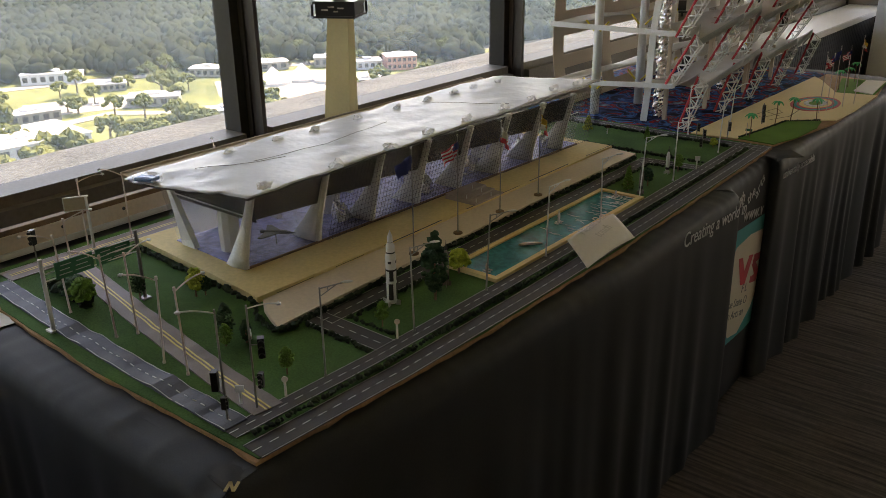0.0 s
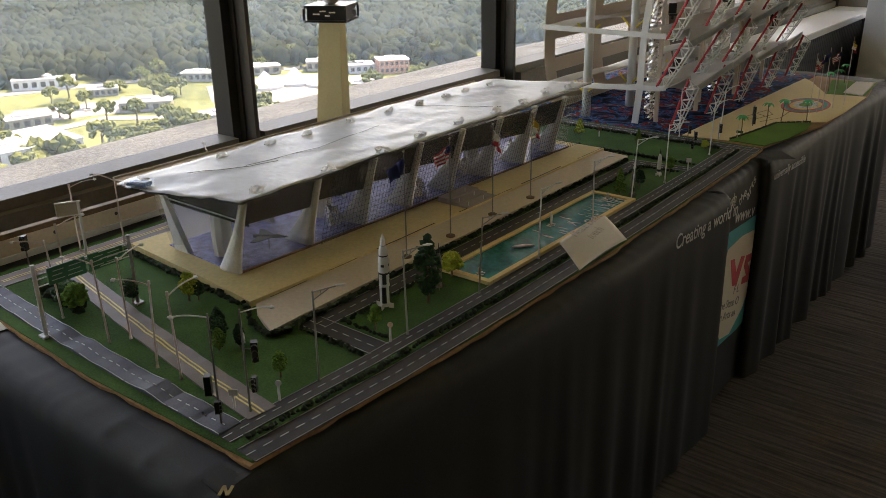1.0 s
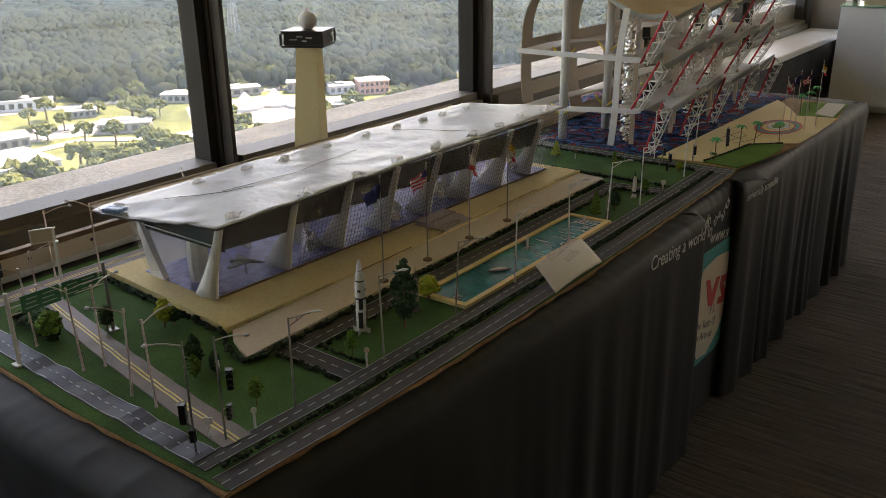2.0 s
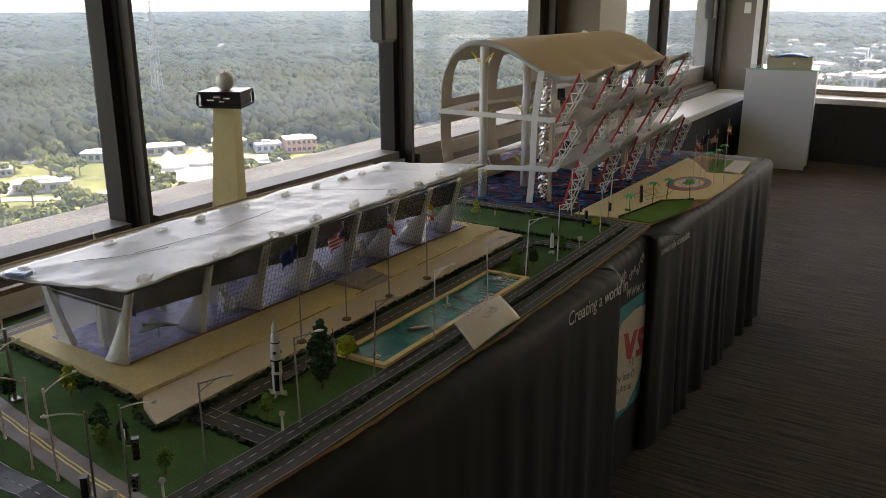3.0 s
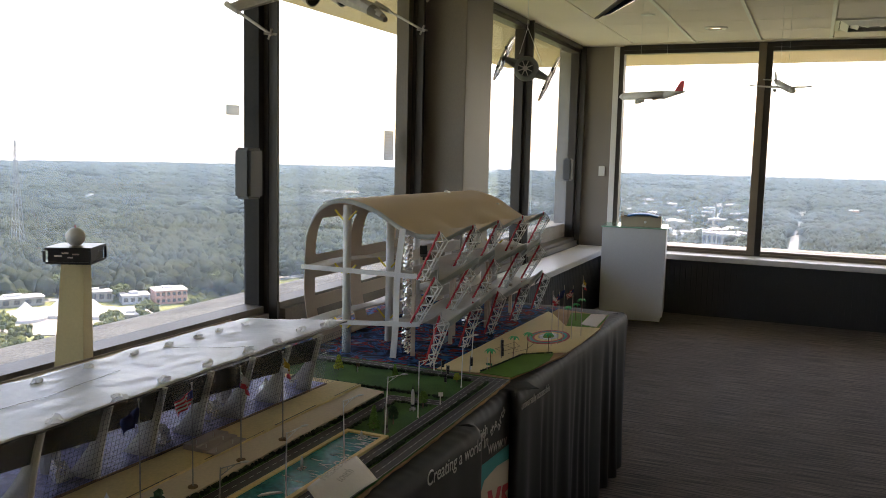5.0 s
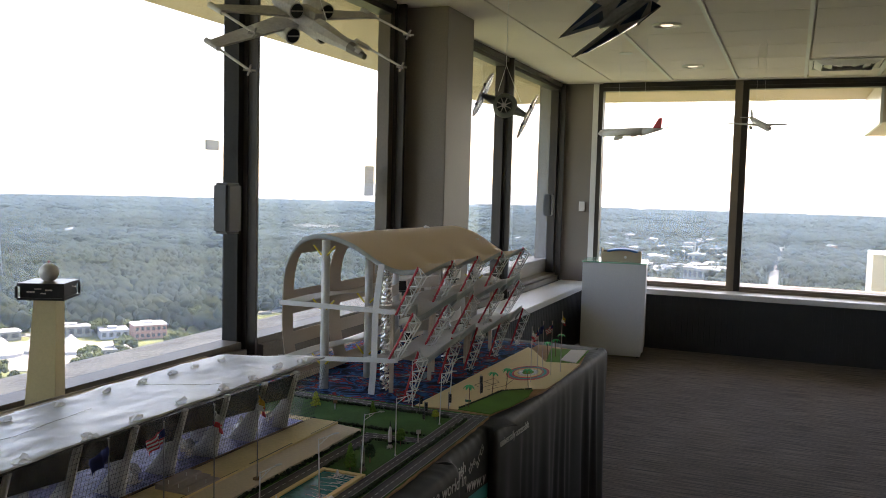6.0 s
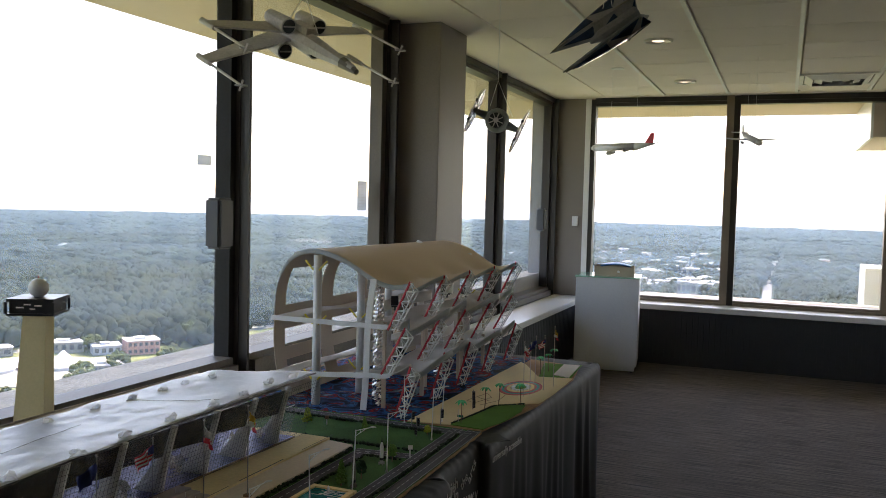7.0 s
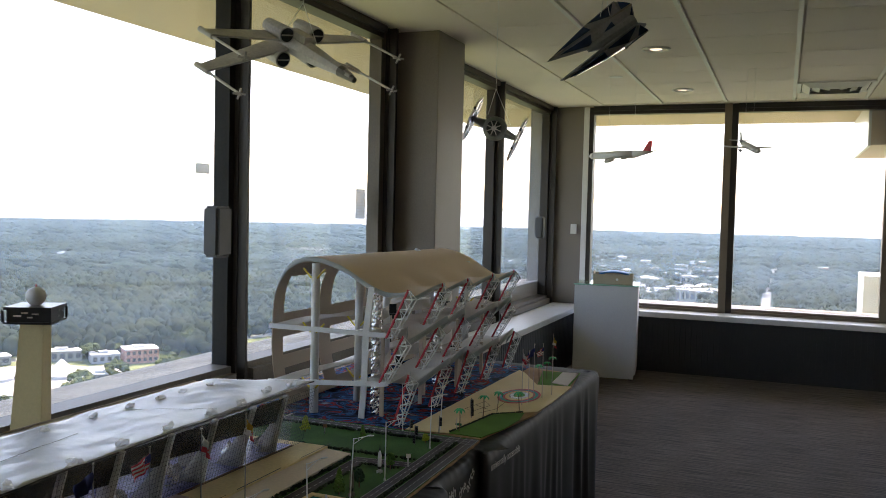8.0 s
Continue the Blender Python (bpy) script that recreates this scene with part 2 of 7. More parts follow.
def window_west(name, y0, y1, low, post, edge="frame"):
    """post: the upright at the window's far end, as (start, end)."""
    w = thing(name, "tall fixed window in a bronze metal frame", "window", "windows along the table", (WX, (y0 + y1) / 2, low), kind="structure")
    cy = (y0 + y1) / 2

    def at(bm, x0, x1, ya, yb, za, zb):
        box(bm, x0, x1, ya - cy, yb - cy, za - low, zb - low)
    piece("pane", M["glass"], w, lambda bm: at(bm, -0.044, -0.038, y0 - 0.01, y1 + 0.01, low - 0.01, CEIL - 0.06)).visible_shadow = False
    piece("top_rail", M["frame"], w, lambda bm: (at(bm, -0.05, 0.05, y0, y1, CEIL - 0.075, CEIL - 0.002), at(bm, 0.05, 0.075, y0, y1, CEIL - 0.045, CEIL - 0.004)))
    piece("bottom_rail", M["frame_grey"], w, lambda bm: (at(bm, -0.05, 0.06, y0, y1, 0.55, low), at(bm, 0.06, 0.09, y0, y1, 0.582, low - 0.03)), "weathered grey bottom rail")
    a, b = post
    s = b - a
    piece("post", M["frame"], w, lambda bm: (at(bm, -0.055, 0.055, a + s * 0.30, a + s * 0.68, 0.55, CEIL - 0.003), at(bm, 0.055, 0.10, a + s * 0.36, a + s * 0.50, 0.585, CEIL - 0.003)))
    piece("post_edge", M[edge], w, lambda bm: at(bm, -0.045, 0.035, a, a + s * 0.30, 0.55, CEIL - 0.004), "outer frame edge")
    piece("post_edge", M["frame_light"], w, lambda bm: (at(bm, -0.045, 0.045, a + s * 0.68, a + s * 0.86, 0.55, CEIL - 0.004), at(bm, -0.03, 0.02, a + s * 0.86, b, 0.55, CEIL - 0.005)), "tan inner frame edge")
    return w


# Unseen window, added so its light reaches the near end of the table.
window_west("window_unseen", -0.80, 0.15, 0.80, (0.15, 0.29), "frame_edge")
window_west("window_1", 0.29, 1.675, 0.80, (1.675, 1.785), "frame_edge")
window_west("window_2", 1.785, 3.165, 0.80, (3.165, 3.295), "frame_edge")
window_west("window_3", 3.295, 4.665, 0.80, (4.665, 4.862), "frame_tan")
window_west("window_4", 5.30, 6.845, 0.66, (6.845, 6.985))
window_west("window_5", 6.985, 8.62, 0.66, (8.62, 8.74))
# Unseen wall, placed to hold window light off the near table end.
solid("wall_west_rest", lambda bm: box(bm, WX - 0.1, WX + 0.1, BY, -0.80, 0.55, CEIL), M["wall"], "unseen plain off-white wall closing the window row", "wall", "structure")


def column(bm):
    box(bm, WX - 0.1, -1.952, 4.864, 5.312, 0.0, CEIL)
    bmesh.ops.bevel(bm, geom=list(bm.edges), offset=0.004, segments=1, affect="EDGES")


solid("pillar_west", column, M["pillar"], "square taupe painted pillar between the windows", "pillar", "structure")
solid("pillar_corner", lambda bm: box(bm, WX - 0.2, -1.90, FY - 0.01, FY + 0.25, 0.0, CEIL), M["pillar"], "taupe painted corner pillar", "pillar", "structure")


def window_north(name, x0, x1, post):
    low = 0.63
    w = thing(name, "wide fixed window in a bronze metal frame", "window", "windows in the end wall", ((x0 + x1) / 2, FY, low), kind="structure")
    cx = (x0 + x1) / 2

    def at(bm, xa, xb, y0, y1, za, zb):
        box(bm, xa - cx, xb - cx, y0, y1, za - low, zb - low)
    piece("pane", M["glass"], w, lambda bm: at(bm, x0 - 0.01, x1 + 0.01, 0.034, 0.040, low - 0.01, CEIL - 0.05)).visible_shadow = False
    piece("top_rail", M["frame"], w, lambda bm: (at(bm, x0, x1, -0.05, 0.05, CEIL - 0.085, CEIL - 0.002), at(bm, x0, x1, -0.07, -0.05, CEIL - 0.05, CEIL - 0.004)))
    piece("bottom_rail", M["frame_light"], w, lambda bm: (at(bm, x0, x1, -0.06, 0.05, 0.55, low), at(bm, x0, x1, -0.09, -0.06, 0.582, low - 0.025)), "tan bottom rail")
    a, b = post
    s = b - a
    piece("post", M["frame_light"], w, lambda bm: at(bm, a, a + s * 0.55, -0.06, 0.05, 0.55, CEIL - 0.003))
    piece("post_edge", M["frame"], w, lambda bm: at(bm, a + s * 0.55, b, -0.05, 0.045, 0.55, CEIL - 0.004), "dark bronze frame edge")
    return w


solid("window_reveal", lambda bm: box(bm, -1.90, -1.845, FY - 0.06, FY + 0.1, SILL_Z, CEIL - 0.01), M["sill"], "white window reveal beside the corner pillar", "trim", "structure")
solid("window_jamb", lambda bm: box(bm, -1.845, -1.80, FY - 0.05, FY + 0.06, SILL_Z, CEIL - 0.012), M["frame"], "dark bronze window jamb", "trim", "structure")
window_north("window_6", -1.80, -0.526, (-0.526, -0.40))
window_north("window_7", -0.40, 0.885, (0.885, 1.01))
window_north("window_8", 1.01, 2.30, (2.30, 2.43))
window_north("window_9", 2.43, 3.72, (3.72, 3.85))
solid("wall_north_rest", lambda bm: box(bm, 3.85, RX, FY - 0.05, FY + 0.2, 0.55, CEIL), M["wall"], "unseen plain off-white wall closing the window row", "wall", "structure")


# ceiling: a plain border, and long tiles between white rails in the middle
def ceiling(bm):
    box(bm, WX - 0.12, RX + 0.12, BY - 0.12, FY + 0.2, CEIL + 0.02, CEIL + 0.16)
    box(bm, WX + 0.0, -1.70, BY, FY, CEIL, CEIL + 0.018)
    box(bm, -1.70, RX, 8.58, FY, CEIL, CEIL + 0.018)
    x = -1.70
    while x < RX:
        x1 = min(x + 0.60, RX)
        y = 8.575
        k = 0
        while y > BY:
            y0 = max(y - 0.61, BY)
            box(bm, x + 0.012, x1 - 0.012, y0 + 0.003, y - 0.003, CEIL + 0.003, CEIL + 0.018)
            y = y0
        x += 0.60


solid("ceiling", ceiling, M["ceiling"], "cream acoustic tile ceiling with a plain border", "ceiling", "structure")
for k in range(10):
    x = -1.115 + 0.60 * k
    solid("ceiling_rail", lambda bm: box(bm, x - 0.013, x + 0.013, BY, 8.58, CEIL - 0.004, CEIL + 0.012), M["ceiling_trim"], "slim white rail between ceiling tiles", "ceiling rail", "structure", "ceiling rails")


def outside_ledge(bm):
    # sloping outer ledge below the windows, and the overhanging soffit
    a, b = WX - 0.052, WX - 0.37
    o = [(a, 0.80), (b, 0.765), (b - 0.02, 0.2), (a, 0.2)]
    rows = [[bm.verts.new((x, y, z)) for x, z in o] for y in (-6, FY + 0.75)]
    for i in range(4):
        j = (i + 1) % 4
        bm.faces.new((rows[0][i], rows[0][j], rows[1][j], rows[1][i]))
    bm.faces.new(rows[0])
    bm.faces.new(rows[1][::-1])


solid("ledge_west", outside_ledge, M["concrete"], "exposed aggregate concrete ledge outside the windows", "ledge", "structure")
solid("ledge_north", lambda bm: box(bm, WX - 0.05, RX + 2, FY + 0.06, FY + 0.6, 0.2, 0.60), M["concrete"], "exposed aggregate concrete ledge outside the windows", "ledge", "structure")
solid("soffit_west", lambda bm: box(bm, WX - 1.5, WX - 0.055, -6, FY + 2.05, 2.63, 3.0), M["soffit"], "tan rendered soffit over the windows", "soffit", "structure")
solid("soffit_north", lambda bm: box(bm, WX - 0.05, RX + 2, FY + 0.06, FY + 2.05, 2.63, 3.0), M["soffit"], "tan rendered soffit over the windows", "soffit", "structure")

# ---- outside, far below ----
GZ = -95.0
M["meadow"] = mat("sunlit grass and dry ground", (0.056, 0.078, 0.021), 0.95, spec=0.1, var=0.4, big=0.012, small=0.15, bump=0, tint=(0.115, 0.122, 0.048))
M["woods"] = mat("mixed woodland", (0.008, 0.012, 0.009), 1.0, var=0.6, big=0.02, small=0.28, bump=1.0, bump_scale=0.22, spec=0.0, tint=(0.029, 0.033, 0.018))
# Farther woods are paler and bluer: distance haze put into the colour.
M["far_woods_haze"] = mat("far woodland", (0.036, 0.049, 0.050), 1.0, spec=0.0, var=0.35, big=0.004, small=0.03, bump=0)
M["mid_woods_haze"] = mat("woodland in the middle distance", (0.014, 0.021, 0.019), 1.0, spec=0.0, var=0.6, big=0.008, small=0.15, bump=1.0, bump_scale=0.12, tint=(0.026, 0.034, 0.029))
M["bark"] = mat("bark", (0.12, 0.09, 0.06), 0.9, var=0.3)
M["park_leaf"] = mat("park tree leaves", (0.045, 0.058, 0.020), 1.0, spec=0.0, var=0.5, big=0.05, small=0.6, bump=0, tint=(0.095, 0.10, 0.035))
M["pale_road"] = mat("pale concrete paving", (0.21, 0.195, 0.165), 0.9, var=0.15, big=0.05, small=0.4, bump=0)
M["town_road"] = mat("grey town road", (0.10, 0.10, 0.10), 0.9, var=0.2, big=0.05, small=0.4, bump=0)
M["white_roof"] = mat("white flat roof", (0.44, 0.43, 0.41), 0.7, var=0.1, big=0.1, small=0.8, bump=0)
M["grey_roof"] = mat("grey roof", (0.30, 0.30, 0.31), 0.7, var=0.15, big=0.1, small=0.8, bump=0)
M["brick"] = mat("red-brown brick wall", (0.36, 0.19, 0.14), 0.85, var=0.2, big=0.3, small=3, bump=0)
M["window_dark"] = mat("dark window opening", (0.05, 0.055, 0.06), 0.2, var=0.2)
M["steel"] = mat("grey steel", (0.20, 0.21, 0.22), 0.5, 0.6, var=0.1)
M["haze_glow"] = glow("glowing horizon backdrop", (0.93, 0.96, 1.0), 0.55)


def ground(bm):
    slab(bm, [(-4600 + 9200 * a, -300 + 4900 * b) for a, b in ((0, 0), (1, 0), (1, 1), (0, 1))], GZ - 2, GZ)


# Dark sheet beneath the trees, with the woods' shade put into its colour.
M["forest_shade"] = mat("forest floor with shade in its colour", (0.012, 0.018, 0.010), 1.0, var=0.4, big=0.01, small=0.1, bump=0, spec=0.0)
solid("ground", ground, M["meadow"], "green and dry grassland far below the tower", "ground", "structure")


def polar(deg, dist):
    """A place on the ground: degrees from +y towards -x, metres away."""
    return (-math.sin(radians(deg)) * dist, math.cos(radians(deg)) * dist)


# Added glowing ring that stands in for the bright haze at the horizon.
def glow_ring(bm):
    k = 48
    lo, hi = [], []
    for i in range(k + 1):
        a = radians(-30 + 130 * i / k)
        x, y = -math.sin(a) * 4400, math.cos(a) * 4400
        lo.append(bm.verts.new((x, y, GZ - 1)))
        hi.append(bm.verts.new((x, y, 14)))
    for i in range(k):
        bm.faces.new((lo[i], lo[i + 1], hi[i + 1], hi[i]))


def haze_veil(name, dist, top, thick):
    """A thin see-through curtain added over the land, tinted pale blue for haze."""
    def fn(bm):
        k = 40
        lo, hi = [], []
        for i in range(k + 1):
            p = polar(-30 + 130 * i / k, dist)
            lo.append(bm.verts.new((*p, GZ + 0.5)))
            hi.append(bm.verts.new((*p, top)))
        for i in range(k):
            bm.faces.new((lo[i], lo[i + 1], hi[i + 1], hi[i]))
    ob = solid(name, fn, clear_film("haze curtain film", (0.32, 0.46, 0.58), thick, 0.9), "added pale blue curtain standing in for haze over the woods", "haze", "structure")
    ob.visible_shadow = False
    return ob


solid("backdrop", glow_ring, M["haze_glow"], "glowing backdrop ring for the pale haze along the horizon", "haze", "structure")


def paving(name, pts, width, z, material, label):
    def fn(bm):
        for i, (p, q) in enumerate(zip(pts, pts[1:])):
            p, q = Vector((*p, 0)), Vector((*q, 0))
            n = (q - p).normalized().cross(Vector((0, 0, 1))) * width / 2
            e = (q - p).normalized() * width * 0.3
            slab(bm, [(v.x, v.y) for v in (p - n - e, q - n + e, q + n + e, p + n - e)], GZ, GZ + z + 0.02 * i)
    return solid(name, fn, material, label, "road", "structure")


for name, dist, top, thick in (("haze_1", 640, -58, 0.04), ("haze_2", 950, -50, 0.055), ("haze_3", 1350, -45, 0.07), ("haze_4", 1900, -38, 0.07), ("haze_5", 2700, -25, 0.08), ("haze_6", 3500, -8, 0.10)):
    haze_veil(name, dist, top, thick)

paving("park_road", [polar(70, 545), polar(60, 555), polar(52, 560), polar(44, 580), polar(36, 620), polar(28, 700)], 11, 0.3, M["pale_road"], "pale curving park road")
paving("park_road_2", [polar(66, 430), polar(60, 455), polar(55, 440), polar(50, 470), polar(45, 455), polar(40, 520), polar(35, 560)], 8, 0.4, M["pale_road"], "pale winding park path")
paving("avenue", [polar(5.8, 700), polar(5.7, 1100), polar(5.2, 1700), polar(4.7, 2700)], 12, 0.4, M["town_road"], "pale straight avenue through the town")
paving("avenue_2", [polar(0.9, 900), polar(0.8, 1400), polar(0.2, 1900)], 10, 0.4, M["town_road"], "pale straight avenue through the woods")
paving("car_park", [polar(64, 480), polar(58, 485)], 34, 0.2, M["pale_road"], "pale open car park")
paving("car_park_2", [polar(52, 500), polar(44, 510)], 46, 0.2, M["pale_road"], "pale open car park")
paving("car_park_3", [polar(9.0, 1060), polar(8.0, 1080)], 14, 0.2, M["pale_road"], "pale open car park")


def wood_mesh(name, rows, sizes, variants, material, label, seed):
    """Many tree crowns joined into one mesh. rows: places; sizes: crown radius and height."""
    rnd = np.random.RandomState(seed)
    vs, fs, base = [], [], 0
    tmpl = []
    for k in range(variants):
        b = bmesh.new()
        bmesh.ops.create_icosphere(b, subdivisions=1, radius=1.0)
        b.verts.ensure_lookup_table()
        co = np.array([v.co[:] for v in b.verts])
        co *= (0.72 + 0.5 * rnd.rand(len(co), 1))
        tmpl.append((co, [[v.index for v in f.verts] for f in b.faces]))
        b.free()
    for i, (x, y) in enumerate(rows):
        co, tri = tmpl[i % variants]
        r, h = sizes[i]
        a = rnd.rand() * 6.28
        c, s = math.cos(a), math.sin(a)
        q = np.stack([(co[:, 0] * c - co[:, 1] * s) * r + x, (co[:, 0] * s + co[:, 1] * c) * r + y, GZ + h * 0.55 + co[:, 2] * h * 0.5], 1)
        vs.append(q)
        fs += [[v + base for v in f] for f in tri]
        base += len(co)
    me = bpy.data.meshes.new(name)
    me.from_pydata(np.concatenate(vs).tolist(), [], fs)
    me.materials.append(material)
    me.polygons.foreach_set("use_smooth", [True] * len(me.polygons))
    return tagged(new(name, me), label, "woodland", kind="stuff")


def scatter(n, d0, d1, a0, a1, seed, keep=None):
    rnd = np.random.RandomState(seed)
    out = []
    while len(out) < n:
        d = math.sqrt(rnd.uniform(d0 * d0, d1 * d1))
        p = polar(rnd.uniform(a0, a1), d)
        if keep is None or keep(p, d):
            out.append(p)
    return out


def clearing(p, d):
    a = math.degrees(math.atan2(-p[0], p[1]))
    edge = 560 + 45 * noise.noise(Vector((a * 0.11, 0, 0))) + (60 if a < 36 else 0)
    if a < 14:
        town = abs(a - 8) < 3.2 and 820 < d < 1400
        strip = abs(a - (6.19 - d * 0.00055)) * d * 0.01745 < 15 or abs(a - (1.44 - d * 0.0006)) * d * 0.01745 < 12
        return d > 640 and not strip and not (town and noise.noise(Vector((p[0] * 0.02, p[1] * 0.02, 5))) > 0.12)
    return d > edge and noise.noise(Vector((p[0] * 0.006, p[1] * 0.006, 2))) > -0.55


def sector(bm, a0, a1, d0, d1, z):
    n = 24
    inner = [polar(a0 + (a1 - a0) * k / n, d0 + 30 * noise.noise(Vector((k * 0.9, 3, 0)))) for k in range(n + 1)]
    outer = [polar(a0 + (a1 - a0) * k / n, d1) for k in range(n + 1)]
    lo = [bm.verts.new((*q, GZ + z)) for q in inner]
    hi = [bm.verts.new((*q, GZ + z)) for q in outer]
    for k in range(n):
        bm.faces.new((lo[k], hi[k], hi[k + 1], lo[k + 1]))


def forest_shade(bm):
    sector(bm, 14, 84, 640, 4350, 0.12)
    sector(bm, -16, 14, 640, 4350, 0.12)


solid("forest_ground", forest_shade, M["forest_shade"], "dark sheet under the woods, shade in its colour", "ground", "structure")
rnd = np.random.RandomState(3)
near_rows = scatter(15000, 560, 1150, -12, 80, 4, clearing)
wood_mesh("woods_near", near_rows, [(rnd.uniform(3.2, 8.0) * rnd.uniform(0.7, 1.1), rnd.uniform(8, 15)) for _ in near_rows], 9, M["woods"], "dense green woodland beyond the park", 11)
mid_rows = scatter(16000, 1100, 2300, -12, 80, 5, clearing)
wood_mesh("woods_middle", mid_rows, [(rnd.uniform(6, 22) * rnd.uniform(0.7, 1.1), rnd.uniform(9, 17)) for _ in mid_rows], 7, M["mid_woods_haze"], "dense middle-distance woodland, some haze in its colour", 12)
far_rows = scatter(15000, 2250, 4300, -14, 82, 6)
wood_mesh("woods_far", far_rows, [(rnd.uniform(12, 30), rnd.uniform(9, 18)) for _ in far_rows], 7, M["far_woods_haze"], "woodland towards the horizon, haze in its colour", 13)


def park_tree(r, h, seed):
    t = thing("tree", "broad green park tree far below", "tree", "park trees")
    piece("trunk", M["bark"], t, lambda bm: (rod(bm, (0, 0, 0), (0, 0, h * 0.5), r * 0.10, r * 0.06, 6), rod(bm, (0, 0, h * 0.35), (r * 0.5, 0, h * 0.6), r * 0.05, r * 0.03, 5), rod(bm, (0, 0, h * 0.35), (-r * 0.4, r * 0.3, h * 0.6), r * 0.05, r * 0.03, 5)))

    def crown(bm):
        q = random.Random(seed)
        for k in range(34):
            a, e = q.uniform(0, 6.28), q.uniform(-0.5, 1.4)
            d = q.uniform(0.45, 0.95)
            clump(bm, (math.cos(a) * math.cos(e) * r * d, math.sin(a) * math.cos(e) * r * d, h * 0.62 + math.sin(e) * h * 0.33 * d), r * q.uniform(0.22, 0.38), seed * 100 + k)
    piece("crown", M["park_leaf"], t, crown)
    return t


rnd = random.Random(8)
trees = [park_tree(7.5, 13, 1), park_tree(6, 14, 2), park_tree(9, 12, 3)]
spots = [(60.5, 395), (57.5, 372), (63, 372), (66, 390), (54, 380), (51.5, 370), (66.5, 440), (62, 520), (57, 500), (68, 470), (45, 455), (38.5, 585), (33, 660), (48, 590), (55.5, 405), (49, 385), (46, 372), (43, 400), (65, 350), (61, 345), (58, 350), (55, 352), (52, 350), (67.5, 415)]
for i, (a, d) in enumerate(spots):
    x, y = polar(a, d)
    m = pose(x, y, GZ, 0, 0, i * 77)
    if i < 3:
        trees[i].matrix_basis = m
    else:
        copy_thing(trees[i % 3], m)
for i in range(190):
    x, y = polar(rnd.uniform(34, 73), rnd.choice((rnd.uniform(290, 420), rnd.uniform(300, 580))))
    k = rnd.uniform(0.45, 1.0)
    copy_thing(trees[i % 3], pose(x, y, GZ, 0, 0, i * 41) @ Matrix.Diagonal((k, k, k * rnd.uniform(0.8, 1.1), 1)))


def block(name, a, d, w, deep, h, wall, roof, label, turn=0.0, nwin=6, floors=2, group="far buildings"):
    x, y = polar(a, d)
    t = thing(name, label, "building", group, (x, y, GZ), a + turn)
    piece("wall", wall, t, lambda bm: box(bm, -w / 2, w / 2, -deep / 2, deep / 2, 0, h))
    piece("roof", roof, t, lambda bm: (box(bm, -w / 2 - 0.4, w / 2 + 0.4, -deep / 2 - 0.4, deep / 2 + 0.4, h, h + 0.5), box(bm, -w / 5, w / 8, -deep / 6, deep / 4, h + 0.5, h + 1.7)))
    for f in range(floors):
        for k in range(nwin):
            cx = -w / 2 + w * (k + 0.5) / nwin
            z = h * (f + 0.3) / floors
            piece("window", M["window_dark"], t, lambda bm: box(bm, cx - w / nwin * 0.28, cx + w / nwin * 0.28, -deep / 2 - 0.12, -deep / 2 + 0.1, z, z + h / floors * 0.5))
    return t


block("brick_building", 41.5, 545, 19, 15, 8.2, M["brick"], M["white_roof"], "two-storey red brick building with a white flat roof", 12, 6, 2)
block("museum_annex", 43.6, 548, 16, 14, 5, M["grey_roof"], M["grey_roof"], "low dark grey building beside the brick one", 8, 4, 1)
block("pavilion", 63.2, 560, 34, 16, 6, M["white_roof"], M["white_roof"], "long low white building in the park", -8, 7, 1)
for a, d, w, deep, h in ((57.5, 470, 26, 14, 5), (54, 545, 20, 12, 5), (60, 520, 16, 10, 4), (50.5, 555, 30, 12, 5), (46, 560, 22, 12, 6), (64.8, 455, 24, 12, 5), (53, 430, 18, 12, 4), (43.8, 490, 14, 10, 4), (68, 520, 26, 14, 5), (37.5, 600, 24, 12, 6)):
    block("park_building", a, d, w, deep, h, M["pale_road"], M["white_roof"], "low pale building in the park", a * 3 % 40 - 20, 5, 1)
for a, d in ((59, 480), (61, 478), (56, 492), (63, 486), (52, 505), (50, 498), (47, 512), (45, 505), (42.5, 575), (41.5, 585), (44.6, 572), (47.5, 568), (55, 556), (58, 553)):
    x, y = polar(a, d)
    c = thing("parked_car", "small parked car far below", "car", "parked cars", (x, y, GZ + 0.32), a * 37 % 180)
    piece("body", M[("grey_roof", "white_roof", "window_dark")[int(a * 7) % 3]], c, lambda bm: box(bm, -2.2, 2.2, -0.9, 0.9, 0.3, 0.9))
    piece("cabin", M["window_dark"], c, lambda bm: box(bm, -1.2, 1.1, -0.8, 0.8, 0.9, 1.45))
block("hall", 66.2, 385, 52, 34, 9, M["white_roof"], M["white_roof"], "large white flat-roofed building among the trees", 20, 8, 2)
rnd = random.Random(21)
for i in range(64):
    a = rnd.uniform(3.2, 11.8)
    block("shop_building", a, rnd.uniform(950, 1750), rnd.uniform(9, 26), rnd.uniform(8, 16), rnd.uniform(8, 15), M["pale_road"], M["white_roof"] if i % 3 == 0 else M["grey_roof"], "low pale commercial building in the distance", rnd.uniform(-20, 20), 3, 1)
for a, d in ((-2.3, 1600), (2.1, 1500), (-5, 1500), (62, 900), (46, 1500), (34, 1700), (22, 1600), (28, 2100), (50, 820), (68, 1000), (14, 1800), (17, 1450), (-1, 2000), (3, 2100)):
    block("house", a, d, 20, 12, 13 if d > 1200 else 7, M["white_roof"] if a != -2.3 else M["brick"], M["white_roof"], "pale building showing among the woods", 5, 3, 1)


